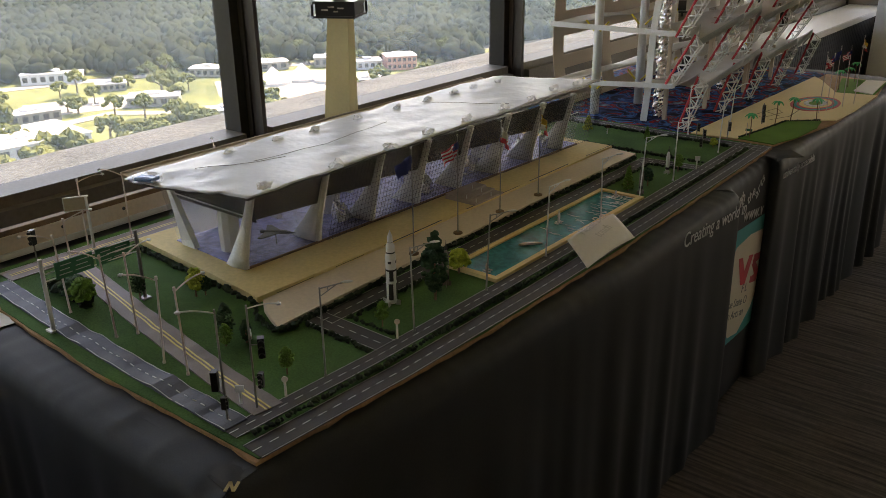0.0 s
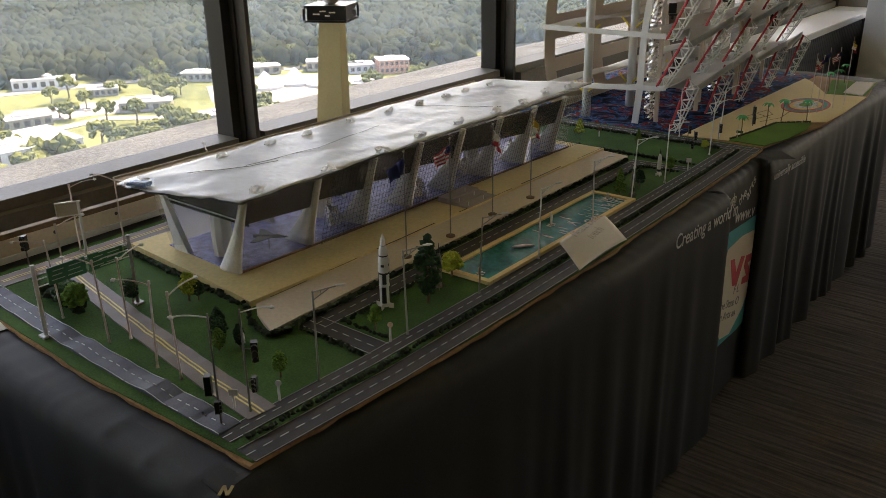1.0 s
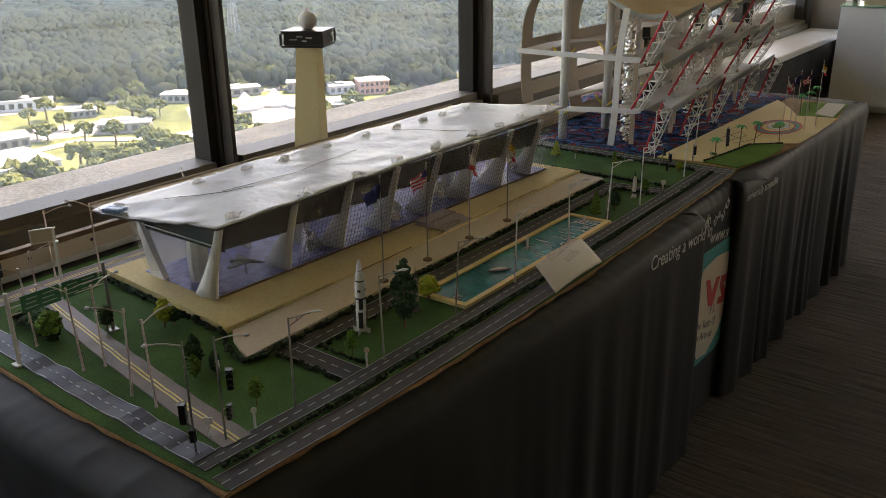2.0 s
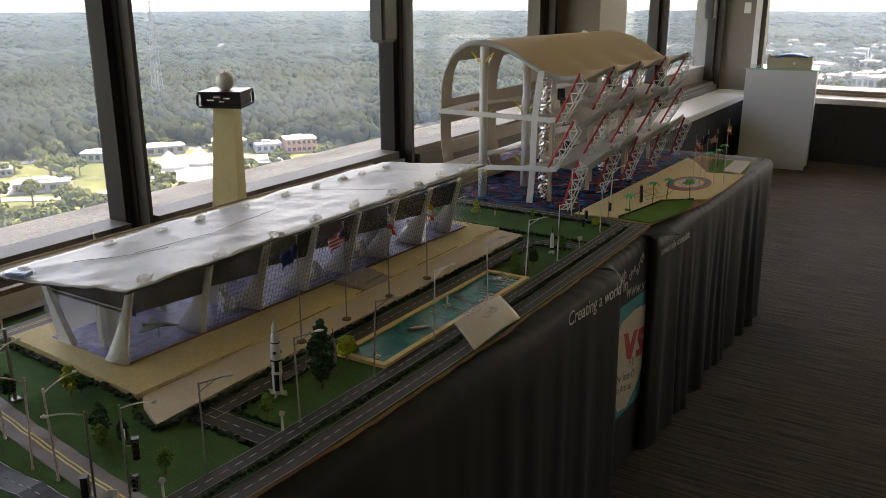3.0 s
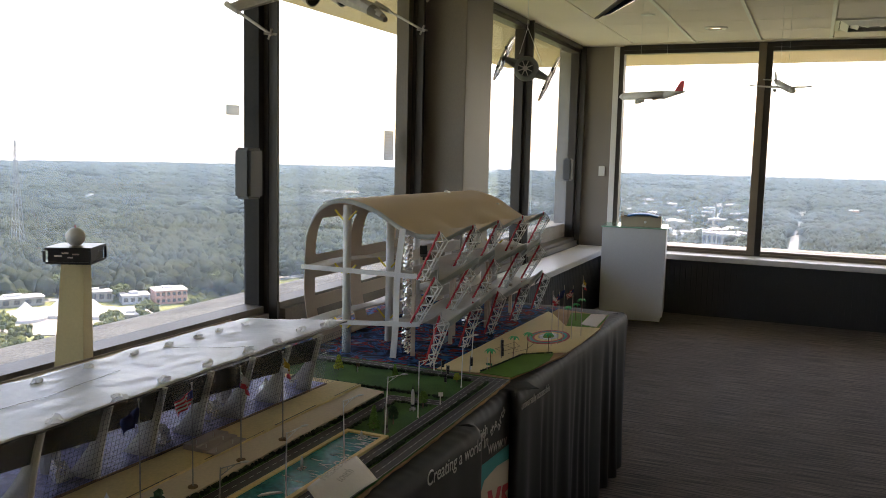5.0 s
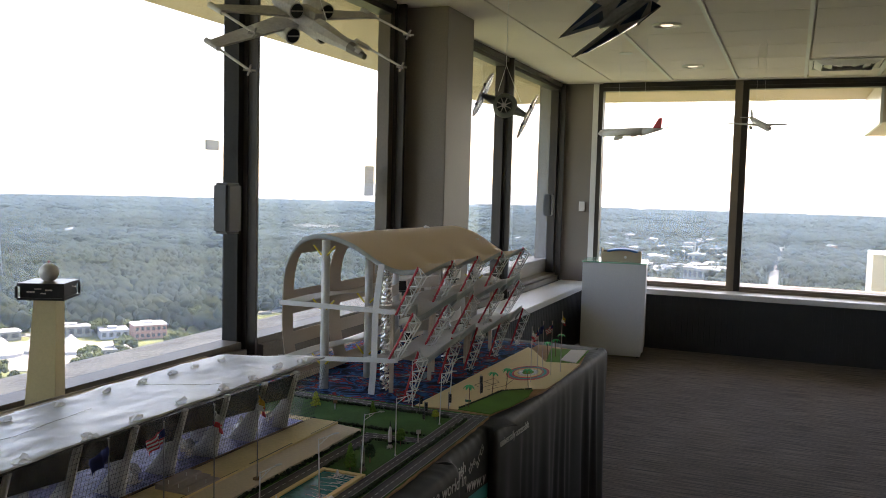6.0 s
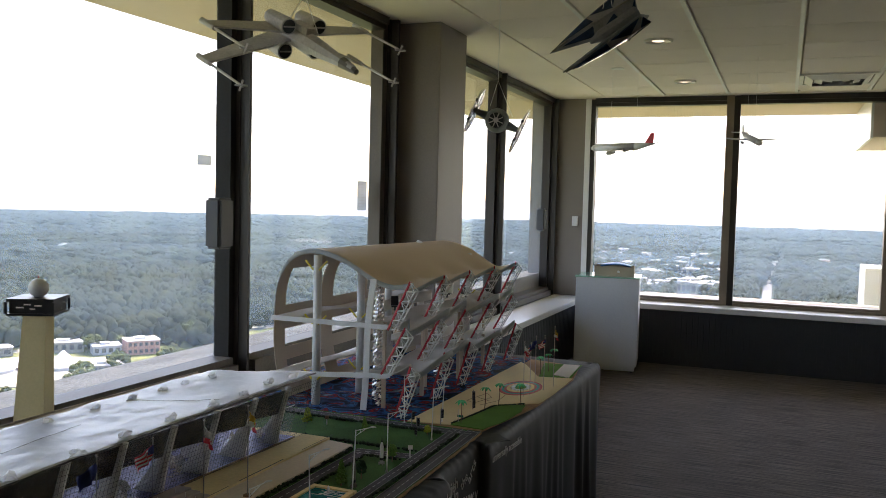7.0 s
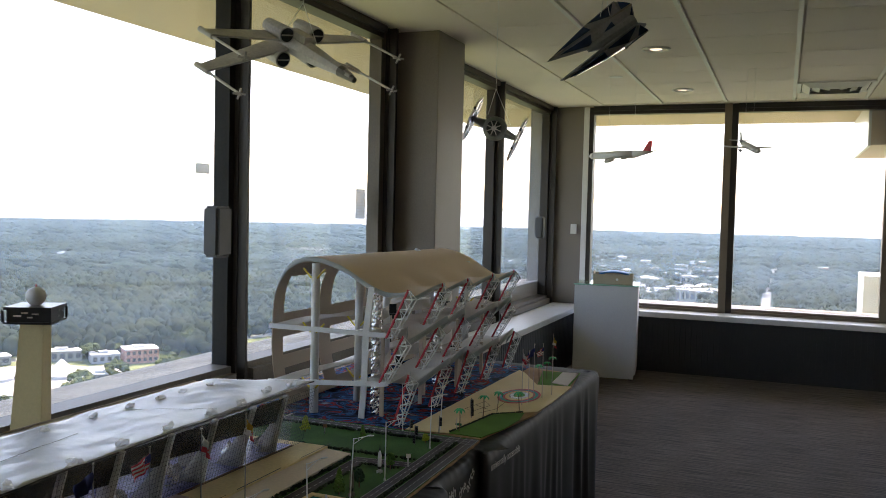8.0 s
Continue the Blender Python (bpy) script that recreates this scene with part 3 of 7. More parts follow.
def tent(bm):
    for k in range(3):
        lathe(bm, [(11, 0), (11, 2.2), (5, 5.5), (0.4, 10)], 14, (k * 17 - 17, k % 2 * 8, 0))


x, y = polar(48, 505)
t = thing("tent_pavilion", "white peaked tent-roofed pavilion in the park", "pavilion", at=(x, y, GZ), turn=48)
piece("canopy", M["white_roof"], t, tent)
piece("forecourt", M["pale_road"], t, lambda bm: lathe(bm, [(40, 0), (40, 0.5)], 28))

# lattice mast in the woods
x, y = polar(50.2, 820)
t = thing("lattice_mast", "tall grey steel lattice mast above the woods", "mast", at=(x, y, GZ), turn=20)
H = 98
for sx, sy in ((-1, -1), (1, -1), (1, 1), (-1, 1)):
    piece("leg", M["steel"], t, lambda bm: rod(bm, (sx * 4.2, sy * 4.2, 0), (sx * 0.5, sy * 0.5, H), 0.28, 0.2, 4))
for k in range(13):
    z0, z1 = H * k / 13, H * (k + 1) / 13
    w0, w1 = 4.2 - 3.7 * k / 13, 4.2 - 3.7 * (k + 1) / 13

    def brace(bm):
        for (ax, ay), (bx, by) in (((-1, -1), (1, -1)), ((1, -1), (1, 1)), ((1, 1), (-1, 1)), ((-1, 1), (-1, -1))):
            rod(bm, (ax * w0, ay * w0, z0), (bx * w1, by * w1, z1), 0.12, 0.12, 4)
            rod(bm, (bx * w0, by * w0, z0), (ax * w1, ay * w1, z1), 0.12, 0.12, 4)
    piece("brace", M["steel"], t, brace)

# ---- materials of the display ----
M["cloth"] = mat("black polyester tablecloth", (0.025, 0.025, 0.025), 0.62, var=0.25, big=5, small=400, bump=0.12, spec=0.25)
M["board"] = mat("raw edge of fibre board", (0.36, 0.20, 0.09), 0.85, var=0.3, big=12, small=150)
M["lawn"] = mat("green felt lawn", (0.066, 0.140, 0.046), 0.95, var=0.38, big=9, small=300, bump=0.4, spec=0.1)
M["lawn_bright"] = mat("bright green felt", (0.11, 0.23, 0.045), 0.95, var=0.25, big=8, small=500, bump=0.4, spec=0.1)
M["asphalt"] = mat("dark grey printed road", (0.068, 0.064, 0.067), 0.65, var=0.15, big=15, small=400, bump=0.1, spec=0.25)
M["asphalt_blue"] = mat("blue-grey printed road", (0.070, 0.078, 0.110), 0.6, var=0.25, big=12, small=300, bump=0.1)
M["tan_road"] = mat("pinkish grey printed road", (0.23, 0.19, 0.185), 0.6, var=0.12, big=10, small=300, bump=0.1)
M["line_white"] = mat("white printed line", (0.56, 0.56, 0.57), 0.6, var=0.08, big=30, small=300)
M["line_yellow"] = mat("yellow printed line", (0.75, 0.62, 0.25), 0.6, var=0.1, big=30, small=300)
M["hedge"] = mat("dark green flock hedge", (0.022, 0.04, 0.016), 0.95, var=0.5, big=60, small=700, bump=0.6)
M["podium"] = mat("yellow painted podium", (0.78, 0.62, 0.31), 0.75, var=0.12, big=5, small=120, bump=0.1, spec=0.2)
M["podium_pale"] = mat("pale sand painted podium", (0.75, 0.63, 0.51), 0.75, var=0.10, big=5, small=120, bump=0.1, spec=0.2)
M["sand"] = mat("sand coloured card", (0.84, 0.68, 0.38), 0.75, var=0.08, big=5, small=150, bump=0.08)
M["model_white"] = mat("white painted model plastic", (0.76, 0.76, 0.75), 0.45, var=0.07, big=20, small=200, bump=0.05)
M["pillar_white"] = mat("rough white plaster", (0.70, 0.70, 0.68), 0.75, var=0.12, big=25, small=200, bump=0.4)
M["lamp_white"] = mat("off-white enamel", (0.88, 0.88, 0.88), 0.4, var=0.08, big=40, small=400, bump=0)
M["lamp_tan"] = mat("pinkish bare metal", (0.66, 0.56, 0.52), 0.45, var=0.12, big=40, small=400, bump=0)
M["pole_grey"] = mat("grey metal pole", (0.30, 0.29, 0.27), 0.4, 0.4, var=0.12, big=40, small=400, bump=0)
M["roof_sheet"] = mat("glossy white plastic sheet", (0.66, 0.67, 0.70), 0.42, var=0.07, big=6, small=60, bump=0.3, bump_scale=22)
M["roof_bit"] = clear_film("crumpled white plastic wrap", (0.95, 0.95, 0.95), 0.90, 0.3)
M["foil"] = mat("crumpled silver foil", (0.82, 0.82, 0.84), 0.16, 1.0, var=0.1, big=30, small=250, bump=0.9, bump_scale=180)
M["film"] = clear_film("clear acetate film", (0.60, 0.61, 0.67), 0.16, 0.12)
M["smoke"] = clear_film("smoked clear plastic", (0.12, 0.11, 0.10), 0.30, 0.12, (0.30, 0.28, 0.27))
M["film_dark"] = mat("smoked brown plastic band", (0.022, 0.020, 0.018), 0.3, var=0.3, big=10, small=200, bump=0.2)
M["net"] = mat("black netting", (0.03, 0.03, 0.035), 0.6, var=0.1)
M["blue_carpet"] = mat("glittering blue-violet paper", (0.11, 0.115, 0.33), 0.4, var=0.7, big=60, small=350, bump=0.7, tint=(0.28, 0.29, 0.56), spec=0.25)
M["water"] = mat("teal resin water", (0.010, 0.14, 0.155), 0.14, var=0.4, big=18, small=90, bump=0.2, bump_scale=60, tint=(0.02, 0.20, 0.22), spec=0.06)
M["foam"] = mat("white resin foam", (0.80, 0.84, 0.85), 0.25, var=0.1, big=40, small=300, bump=0.4)
M["leaf_yellow"] = mat("yellow-green flock", (0.36, 0.42, 0.05), 0.9, var=0.4, big=80, small=600, bump=0.5)
M["leaf_mid"] = mat("mid green flock", (0.12, 0.24, 0.04), 0.9, var=0.45, big=80, small=600, bump=0.5)
M["leaf_dark"] = mat("dark green flock", (0.032, 0.085, 0.036), 0.9, var=0.4, big=80, small=600, bump=0.5)
M["palm_leaf"] = mat("bright green plastic palm leaf", (0.03, 0.50, 0.17), 0.45, var=0.2, big=60, small=400)
M["brown"] = mat("brown wood", (0.22, 0.13, 0.07), 0.7, var=0.25, big=40, small=300)
M["black_paint"] = mat("black model paint", (0.02, 0.02, 0.022), 0.5, var=0.15, big=40, small=400)
M["sign_green"] = mat("green sign face", (0.02, 0.17, 0.075), 0.5, var=0.1, big=40, small=300)
M["red"] = mat("red paint", (0.52, 0.03, 0.045), 0.5, var=0.12, big=40, small=300)
M["navy"] = mat("navy blue cloth", (0.02, 0.03, 0.13), 0.8, var=0.15, big=60, small=600)
M["flag_white"] = mat("white cloth", (0.75, 0.74, 0.72), 0.8, var=0.06, big=60, small=600)
M["flag_yellow"] = mat("yellow cloth", (0.62, 0.40, 0.06), 0.8, var=0.12, big=60, small=600)
M["teal"] = mat("teal print", (0.02, 0.30, 0.31), 0.7, var=0.1, big=8, small=300)
M["cream"] = mat("cream print", (0.62, 0.55, 0.42), 0.7, var=0.06, big=8, small=300)
M["pale_print"] = mat("pale grey print", (0.55, 0.54, 0.52), 0.7, var=0.06, big=8, small=300)
M["gold"] = mat("gold embroidery", (0.36, 0.25, 0.08), 0.6, var=0.2, big=60, small=600)
M["tower"] = mat("pale yellow painted card", (0.72, 0.62, 0.34), 0.75, var=0.06, big=8, small=150, bump=0.08)
M["canopy"] = mat("cream card canopy", (0.68, 0.53, 0.39), 0.65, var=0.05, big=4, small=120, bump=0.05)
M["card_grey"] = mat("corrugated grey card edge", (0.44, 0.47, 0.46), 0.7, var=0.15, big=30, small=300, bump=0.3)
M["deck"] = mat("grey-beige card deck", (0.62, 0.59, 0.55), 0.7, var=0.08, big=8, small=150, bump=0.06)
M["beige_card"] = mat("beige card", (0.55, 0.46, 0.36), 0.75, var=0.07, big=6, small=150, bump=0.06)
M["yellow"] = mat("yellow plastic", (0.70, 0.55, 0.05), 0.5, var=0.1)


def patterned():
    m = mat("blue and red patterned carpet paper", (0.035, 0.06, 0.16), 0.7, var=0.3, big=14, small=80, bump=0.1, spec=0.02)
    n, l = m.node_tree.nodes, m.node_tree.links
    b = n["Principled BSDF"]
    geo, no, ramp = n.new("ShaderNodeNewGeometry"), n.new("ShaderNodeTexNoise"), n.new("ShaderNodeValToRGB")
    no.inputs["Scale"].default_value, no.inputs["Detail"].default_value, no.inputs["Distortion"].default_value = 10, 3, 1.6
    l.new(geo.outputs["Position"], no.inputs["Vector"])
    r = ramp.color_ramp
    r.elements[0].position, r.elements[0].color = 0.38, (0.008, 0.010, 0.02, 1)
    r.elements[1].position, r.elements[1].color = 0.57, (0.42, 0.035, 0.03, 1)
    for p, c in ((0.45, (0.03, 0.05, 0.13, 1)), (0.485, (0.05, 0.17, 0.40, 1)), (0.53, (0.012, 0.012, 0.035, 1)), (0.60, (0.02, 0.015, 0.03, 1)), (0.65, (0.24, 0.32, 0.38, 1))):
        e = r.elements.new(p)
        e.color = c
    l.new(no.outputs["Fac"], ramp.inputs["Fac"])
    l.new(ramp.outputs["Color"], b.inputs["Base Color"])
    return m


M["pattern"] = patterned()


def lettering(name, words, size, m, material, parent, label=""):
    """Flat letters in the built-in font as a mesh part."""
    cu = bpy.data.curves.new(name, "FONT")
    cu.body, cu.size, cu.extrude = words, size, 0.0004
    ob = bpy.data.objects.new(name, cu)
    scene.collection.objects.link(ob)
    dg = bpy.context.evaluated_depsgraph_get()
    me = bpy.data.meshes.new_from_object(ob.evaluated_get(dg))
    bpy.data.objects.remove(ob)
    me.materials.append(material)
    o = new(name, me)
    o.parent = parent
    o.matrix_basis = m
    return tagged(o, label)


# ---- draped tables ----
def drape(bm, path, top, bulge, seed, calm=None):
    """Cloth along a path of (x, y) with outward normals; it turns over the table edge and falls in folds."""
    prof = [(-0.10, top), (-0.03, top + 0.001), (-0.008, top - 0.003), (0.002, top - 0.014), (0.008, top - 0.04)]
    prof += [(0.010, top * k) for k in (0.86, 0.74, 0.62, 0.5, 0.38, 0.26, 0.14, 0.05, 0.0)]
    cols = []
    s = 0
    for i, (x, y, nx, ny) in enumerate(path):
        if i:
            s += math.hypot(x - path[i - 1][0], y - path[i - 1][1])
        col = []
        for o, z in prof:
            g = max(0.0, (top - 0.04 - z) / top)
            k = calm(x, y, z) if calm else 1.0
            f = math.sin(s * 34 + 2.6 * math.sin(s * 5 + seed)) + 0.4 * math.sin(s * 71 + 1.7 * math.sin(s * 13)) + 0.8 * noise.noise(Vector((s * 9, z * 1.5, seed)))
            d = o + k * (g ** 0.7) * (0.013 * f + bulge * g)
            w = -0.007 * abs(noise.noise(Vector((x * 19, y * 19, o * 25)))) if -0.09 < o < 0.005 else 0.0
            col.append(bm.verts.new((x + nx * d, y + ny * d, z + min(0.0, w))))
        cols.append(col)
    for a, b in zip(cols, cols[1:]):
        for j in range(len(prof) - 1):
            bm.faces.new((a[j], b[j], b[j + 1], a[j + 1]))


def edge_path(corners, step, r=0.05):
    """Corners of an open outline, with rounded turns, as points with the normal to the right of the way."""
    pts = []
    cs = [Vector((*c, 0)) for c in corners]
    line = [cs[0]]
    for i in range(1, len(cs) - 1):
        a, b = (cs[i - 1] - cs[i]).normalized(), (cs[i + 1] - cs[i]).normalized()
        for k in range(9):
            t = k / 8
            p = cs[i] + a * r * (1 - t) ** 2 + b * r * t ** 2
            line.append(p)
    line.append(cs[-1])
    for p, q in zip(line, line[1:]):
        n = max(1, int((q - p).length / step))
        for k in range(n):
            pts.append(p.lerp(q, k / n))
    pts.append(line[-1])
    out = []
    for i, p in enumerate(pts):
        d = (pts[min(i + 1, len(pts) - 1)] - pts[max(i - 1, 0)]).normalized()
        out.append((p.x, p.y, d.y, -d.x))
    return out


def calm1(x, y, z):
    """Less fold along the front, none where the cloth is drawn in between the tables."""
    if x < -0.9:
        return 1.0
    return 0.45 if y < 2.19 else 0.05


cloth1 = thing("tablecloth", "long black tablecloth with pale printed lettering, hanging to the carpet", "tablecloth", "tablecloths", (-1.3, 1.5, 0))
cloth2 = thing("tablecloth", "black pleated tablecloth on the far table, hanging to the carpet", "tablecloth", "tablecloths", (-1.3, 3.3, 0))


def under(ob, parent):
    """Makes ob, built in room coordinates, a part of parent."""
    ob.parent = parent
    ob.matrix_parent_inverse = parent.matrix_basis.inverted()
    return ob


def room_piece(name, material, parent, fn, label="", smooth=False, kind=""):
    return under(piece(name, material, None, fn, label, smooth, kind), parent)


C1 = [(-1.98, 0.515), (-0.845, 0.50), (-0.792, 1.5), (-0.788, 2.19), (-0.835, 2.235), (-0.835, 2.66)]
room_piece("skirt", M["cloth"], cloth1, lambda bm: drape(bm, edge_path(C1, 0.008, 0.025), 0.750, 0.012, 1.0, calm1), smooth=True)
room_piece("top", M["cloth"], cloth1, lambda bm: slab(bm, [(-1.98, 0.56), (-0.87, 0.56), (-0.84, 1.5), (-0.84, 2.18), (-0.88, 2.25), (-0.88, 2.60), (-1.98, 2.60)], 0.72, 0.748))
C2 = [(-0.92, 2.66), (-0.802, 2.54), (-0.798, 3.3), (-0.772, 4.165), (-1.95, 4.20)]
room_piece("skirt", M["cloth"], cloth2, lambda bm: drape(bm, edge_path(C2, 0.008, 0.03), 0.750, 0.012, 5.0), smooth=True)
room_piece("top", M["cloth"], cloth2, lambda bm: slab(bm, [(-1.98, 2.63), (-0.88, 2.63), (-0.85, 4.10), (-1.95, 4.13)], 0.722, 0.750))
FACE = Matrix(((0, 0, 1, 0), (1, 0, 0, 0), (0, 1, 0, 0), (0, 0, 0, 1)))     # letters upright, facing +x


def on_front(y, z, x=-0.783, tilt=0.0):
    return Matrix.Translation((x, y, z)) @ pose(0, 0, 0, tilt, 0, 0) @ FACE


under(lettering("lettering", "Creating a world in", 0.054, on_front(1.800, 0.712, -0.7765, -4), M["pale_print"], None, "pale printed slogan"), cloth1)
for word, y, z, x, tilt, size in (("wh", 2.205, 0.690, -0.803, -8, 0.052), ("ich", 2.285, 0.668, -0.8235, 6, 0.052), ("the", 2.375, 0.652, -0.8235, 24, 0.046), ("arts", 2.445, 0.650, -0.8235, 42, 0.052)):
    under(lettering("lettering", word, size, on_front(y, z, x, tilt), M["pale_print"], None, "pale printed slogan bent by a fold"), cloth1)
under(lettering("lettering", "www.v", 0.062, on_front(2.350, 0.605, -0.8235, -8), M["pale_print"], None, "pale printed web address"), cloth1)
under(lettering("lettering", "universally accessible", 0.038, on_front(2.550, 0.695, -0.7855, -3), M["pale_print"], None, "small pale printed slogan"), cloth2)


def front_shape(name, pts, x, material, label=""):
    def fn(bm):
        lo = [bm.verts.new((x, y, z)) for y, z in pts]
        hi = [bm.verts.new((x + 0.0006, y, z)) for y, z in pts]
        bm.faces.new(hi)
        bm.faces.new(lo[::-1])
        for i in range(len(pts)):
            j = (i + 1) % len(pts)
            bm.faces.new((lo[i], lo[j], hi[j], hi[i]))
    return room_piece(name, material, cloth1, fn, label)


front_shape("print", [(2.295, 0.205), (2.29, 0.347), (2.292, 0.546), (2.297, 0.588), (2.63, 0.572), (2.625, 0.36), (2.575, 0.205), (2.492, 0.196)], -0.8240, M["teal"], "teal printed panel")
front_shape("print", [(2.30, 0.275), (2.292, 0.381), (2.293, 0.497), (2.325, 0.532), (2.436, 0.540), (2.60, 0.520), (2.605, 0.368), (2.52, 0.262), (2.424, 0.210), (2.34, 0.225)], -0.8232, M["cream"], "cream rounded print")
front_shape("print", [(2.355, 0.487), (2.390, 0.480), (2.419, 0.424), (2.450, 0.468), (2.484, 0.460), (2.436, 0.376), (2.396, 0.386)], -0.8224, M["red"], "red slanted emblem")
front_shape("print", [(2.497, 0.456), (2.556, 0.446), (2.556, 0.424), (2.518, 0.424), (2.556, 0.384), (2.540, 0.350), (2.482, 0.362), (2.484, 0.384), (2.520, 0.380), (2.488, 0.420)], -0.8224, M["red"], "red slanted emblem")
for words, y, z in (("The State O", 2.290, 0.340), ("on Arts an", 2.296, 0.300)):
    under(lettering("lettering", words, 0.038, on_front(y, z, -0.8224, -13), M["ink"], None, "small dark print"), cloth1)
under(lettering("lettering", "F L", 0.040, on_front(2.415, 0.352, -0.8224, -10), M["ink"], None, "small dark print"), cloth1)


def stitched(bm):
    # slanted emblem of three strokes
    for a, b in (((0, 0), (0.004, 0.028)), ((0.004, 0.028), (0.016, 0)), ((0.016, 0), (0.020, 0.028))):
        p, q = Vector((*a, 0)), Vector((*b, 0))
        n = (q - p).normalized().cross(Vector((0, 0, 1))) * 0.003
        slab(bm, [(v.x, v.y) for v in (p - n, q - n, q + n, p + n)], 0, 0.0012)


ob = piece("patch", M["gold"], None, stitched, "small gold embroidered emblem")
ob.matrix_basis = pose(-0.868, 0.522, 0.7525, 0, 0, 38) @ Matrix.Diagonal((0.72, 0.72, 1, 1))
under(ob, cloth1)

# ---- model ground: board, lawns, roads ----
TZ = 0.760
base = thing("landscape_model", "long model base with printed roads, green felt lawns and hedges", "model base", at=(-1.3, 1.6, 0.7505))


def bp(name, material, fn, label="", smooth=False, kind=""):
    return room_piece(name, material, base, fn, label, smooth, kind)


def ragged(pts, amp, seed, step=0.03):
    out = []
    for (x0, y0), (x1, y1) in zip(pts, pts[1:] + pts[:1]):
        n = max(1, int(math.hypot(x1 - x0, y1 - y0) / step))
        for k in range(n):
            x, y = x0 + (x1 - x0) * k / n, y0 + (y1 - y0) * k / n
            out.append((x + amp * noise.noise(Vector((x * 23, y * 23, seed))), y + amp * noise.noise(Vector((x * 23, y * 23, seed + 9)))))
    return out


BOARD = [(-0.878, 0.590), (-0.848, 1.1), (-0.842, 1.6), (-0.852, 2.2), (-0.862, 2.66), (-1.86, 2.66), (-1.86, 0.66), (-1.663, 0.600), (-1.295, 0.582)]
bp("board", M["board"], lambda bm: slab(bm, ragged(BOARD, 0.006, 1, 0.02), 0.7505, 0.7568), "brown fibre board with rough edges")
bp("lawn", M["lawn"], lambda bm: slab(bm, ragged([(x + (0.004 if x < -1 else -0.004), y + 0.003) for x, y in BOARD], 0.003, 3), 0.757, 0.7592), "dark green felt")


WAVE = 0.0                     # height of the creases in a printed strip


def strip(bm, pts, w, z, th=0.0009):
    vs = []
    for i, p in enumerate(pts):
        a, b = pts[max(i - 1, 0)], pts[min(i + 1, len(pts) - 1)]
        dx, dy = b[0] - a[0], b[1] - a[1]
        k = math.hypot(dx, dy)
        nx, ny = -dy / k * w / 2, dx / k * w / 2
        lift = WAVE * (0.5 + noise.noise(Vector((p[0] * 22, p[1] * 9, 6))) + 0.4 * noise.noise(Vector((p[0] * 55, p[1] * 20, 2))))
        vs.append([bm.verts.new((p[0] + s * nx, p[1] + s * ny, zz + lift)) for s in (-1, 1) for zz in (z - (0.004 if WAVE else 0), z + th)])
    for a, b in zip(vs, vs[1:]):
        for q in ((0, 2), (3, 1), (1, 0), (2, 3)):
            bm.faces.new((a[q[0]], a[q[1]], b[q[1]], b[q[0]]))
    for a in (vs[0], vs[-1]):
        bm.faces.new((a[0], a[1], a[3], a[2]))


def resample(pts, step):
    out = []
    for p, q in zip(pts, pts[1:]):
        n = max(1, int(math.hypot(q[0] - p[0], q[1] - p[1]) / step))
        out += [(p[0] + (q[0] - p[0]) * k / n, p[1] + (q[1] - p[1]) * k / n) for k in range(n)]
    return out + [pts[-1]]


def offset(pts, d):
    out = []
    for i, p in enumerate(pts):
        a, b = pts[max(i - 1, 0)], pts[min(i + 1, len(pts) - 1)]
        dx, dy = b[0] - a[0], b[1] - a[1]
        k = math.hypot(dx, dy)
        out.append((p[0] - dy / k * d, p[1] + dx / k * d))
    return out


def road(name, pts, w, z, material, label, edges=True, dash=0.016, gap=0.03):
    pts = resample(pts, 0.012)
    ob = bp(name, material, lambda bm: strip(bm, pts, w, z), label)
    zz = z + 0.0012

    def marks(bm):
        if edges:
            for s in (-1, 1):
                strip(bm, offset(pts, s * (w / 2 - 0.0015)), 0.0009, zz, 0.0003)
        if dash:
            fine = resample(pts, 0.002)
            k, n = 0, int(gap / 0.002)
            while k + 8 < len(fine):
                strip(bm, [fine[k], fine[min(k + int(dash / 0.002), len(fine) - 1)]], 0.0017, zz, 0.0003)
                k += n
    bp("lane_marking", M["line_white"], marks)
    return ob


FRONT = [(-0.900, 0.597), (-0.880, 0.90), (-0.873, 1.3), (-0.873, 1.8), (-0.880, 2.3), (-0.886, 2.655)]
road("road", FRONT, 0.046, 0.7596, M["asphalt"], "dark grey printed road with dashed white lane line")
INNER = [(-0.962, 0.605), (-0.946, 0.90), (-0.940, 1.3), (-0.938, 1.8), (-0.940, 2.3), (-0.945, 2.655)]
road("road", INNER, 0.036, 0.7596, M["asphalt"], "dark grey printed road with dashed white lane line")
WAVE = 0.004
road("road", [(-1.78, 0.655), (-1.5, 0.640), (-1.25, 0.632), (-0.972, 0.626)], 0.044, 0.7597, M["asphalt_blue"], "wavy blue-grey printed road", True, 0.010, 0.022)
WAVE = 0.002
TAN = [(-1.80, 0.815), (-1.68, 0.797), (-1.35, 0.738), (-1.10, 0.700), (-0.966, 0.684)]
road("road", TAN, 0.052, 0.7597, M["tan_road"], "pinkish grey printed road with a double yellow line", False, 0)


def double_line(bm):
    p = resample(TAN, 0.03)
    for d in (-0.0035, 0.0035):
        strip(bm, offset(p, d), 0.0032, 0.7610, 0.0003)


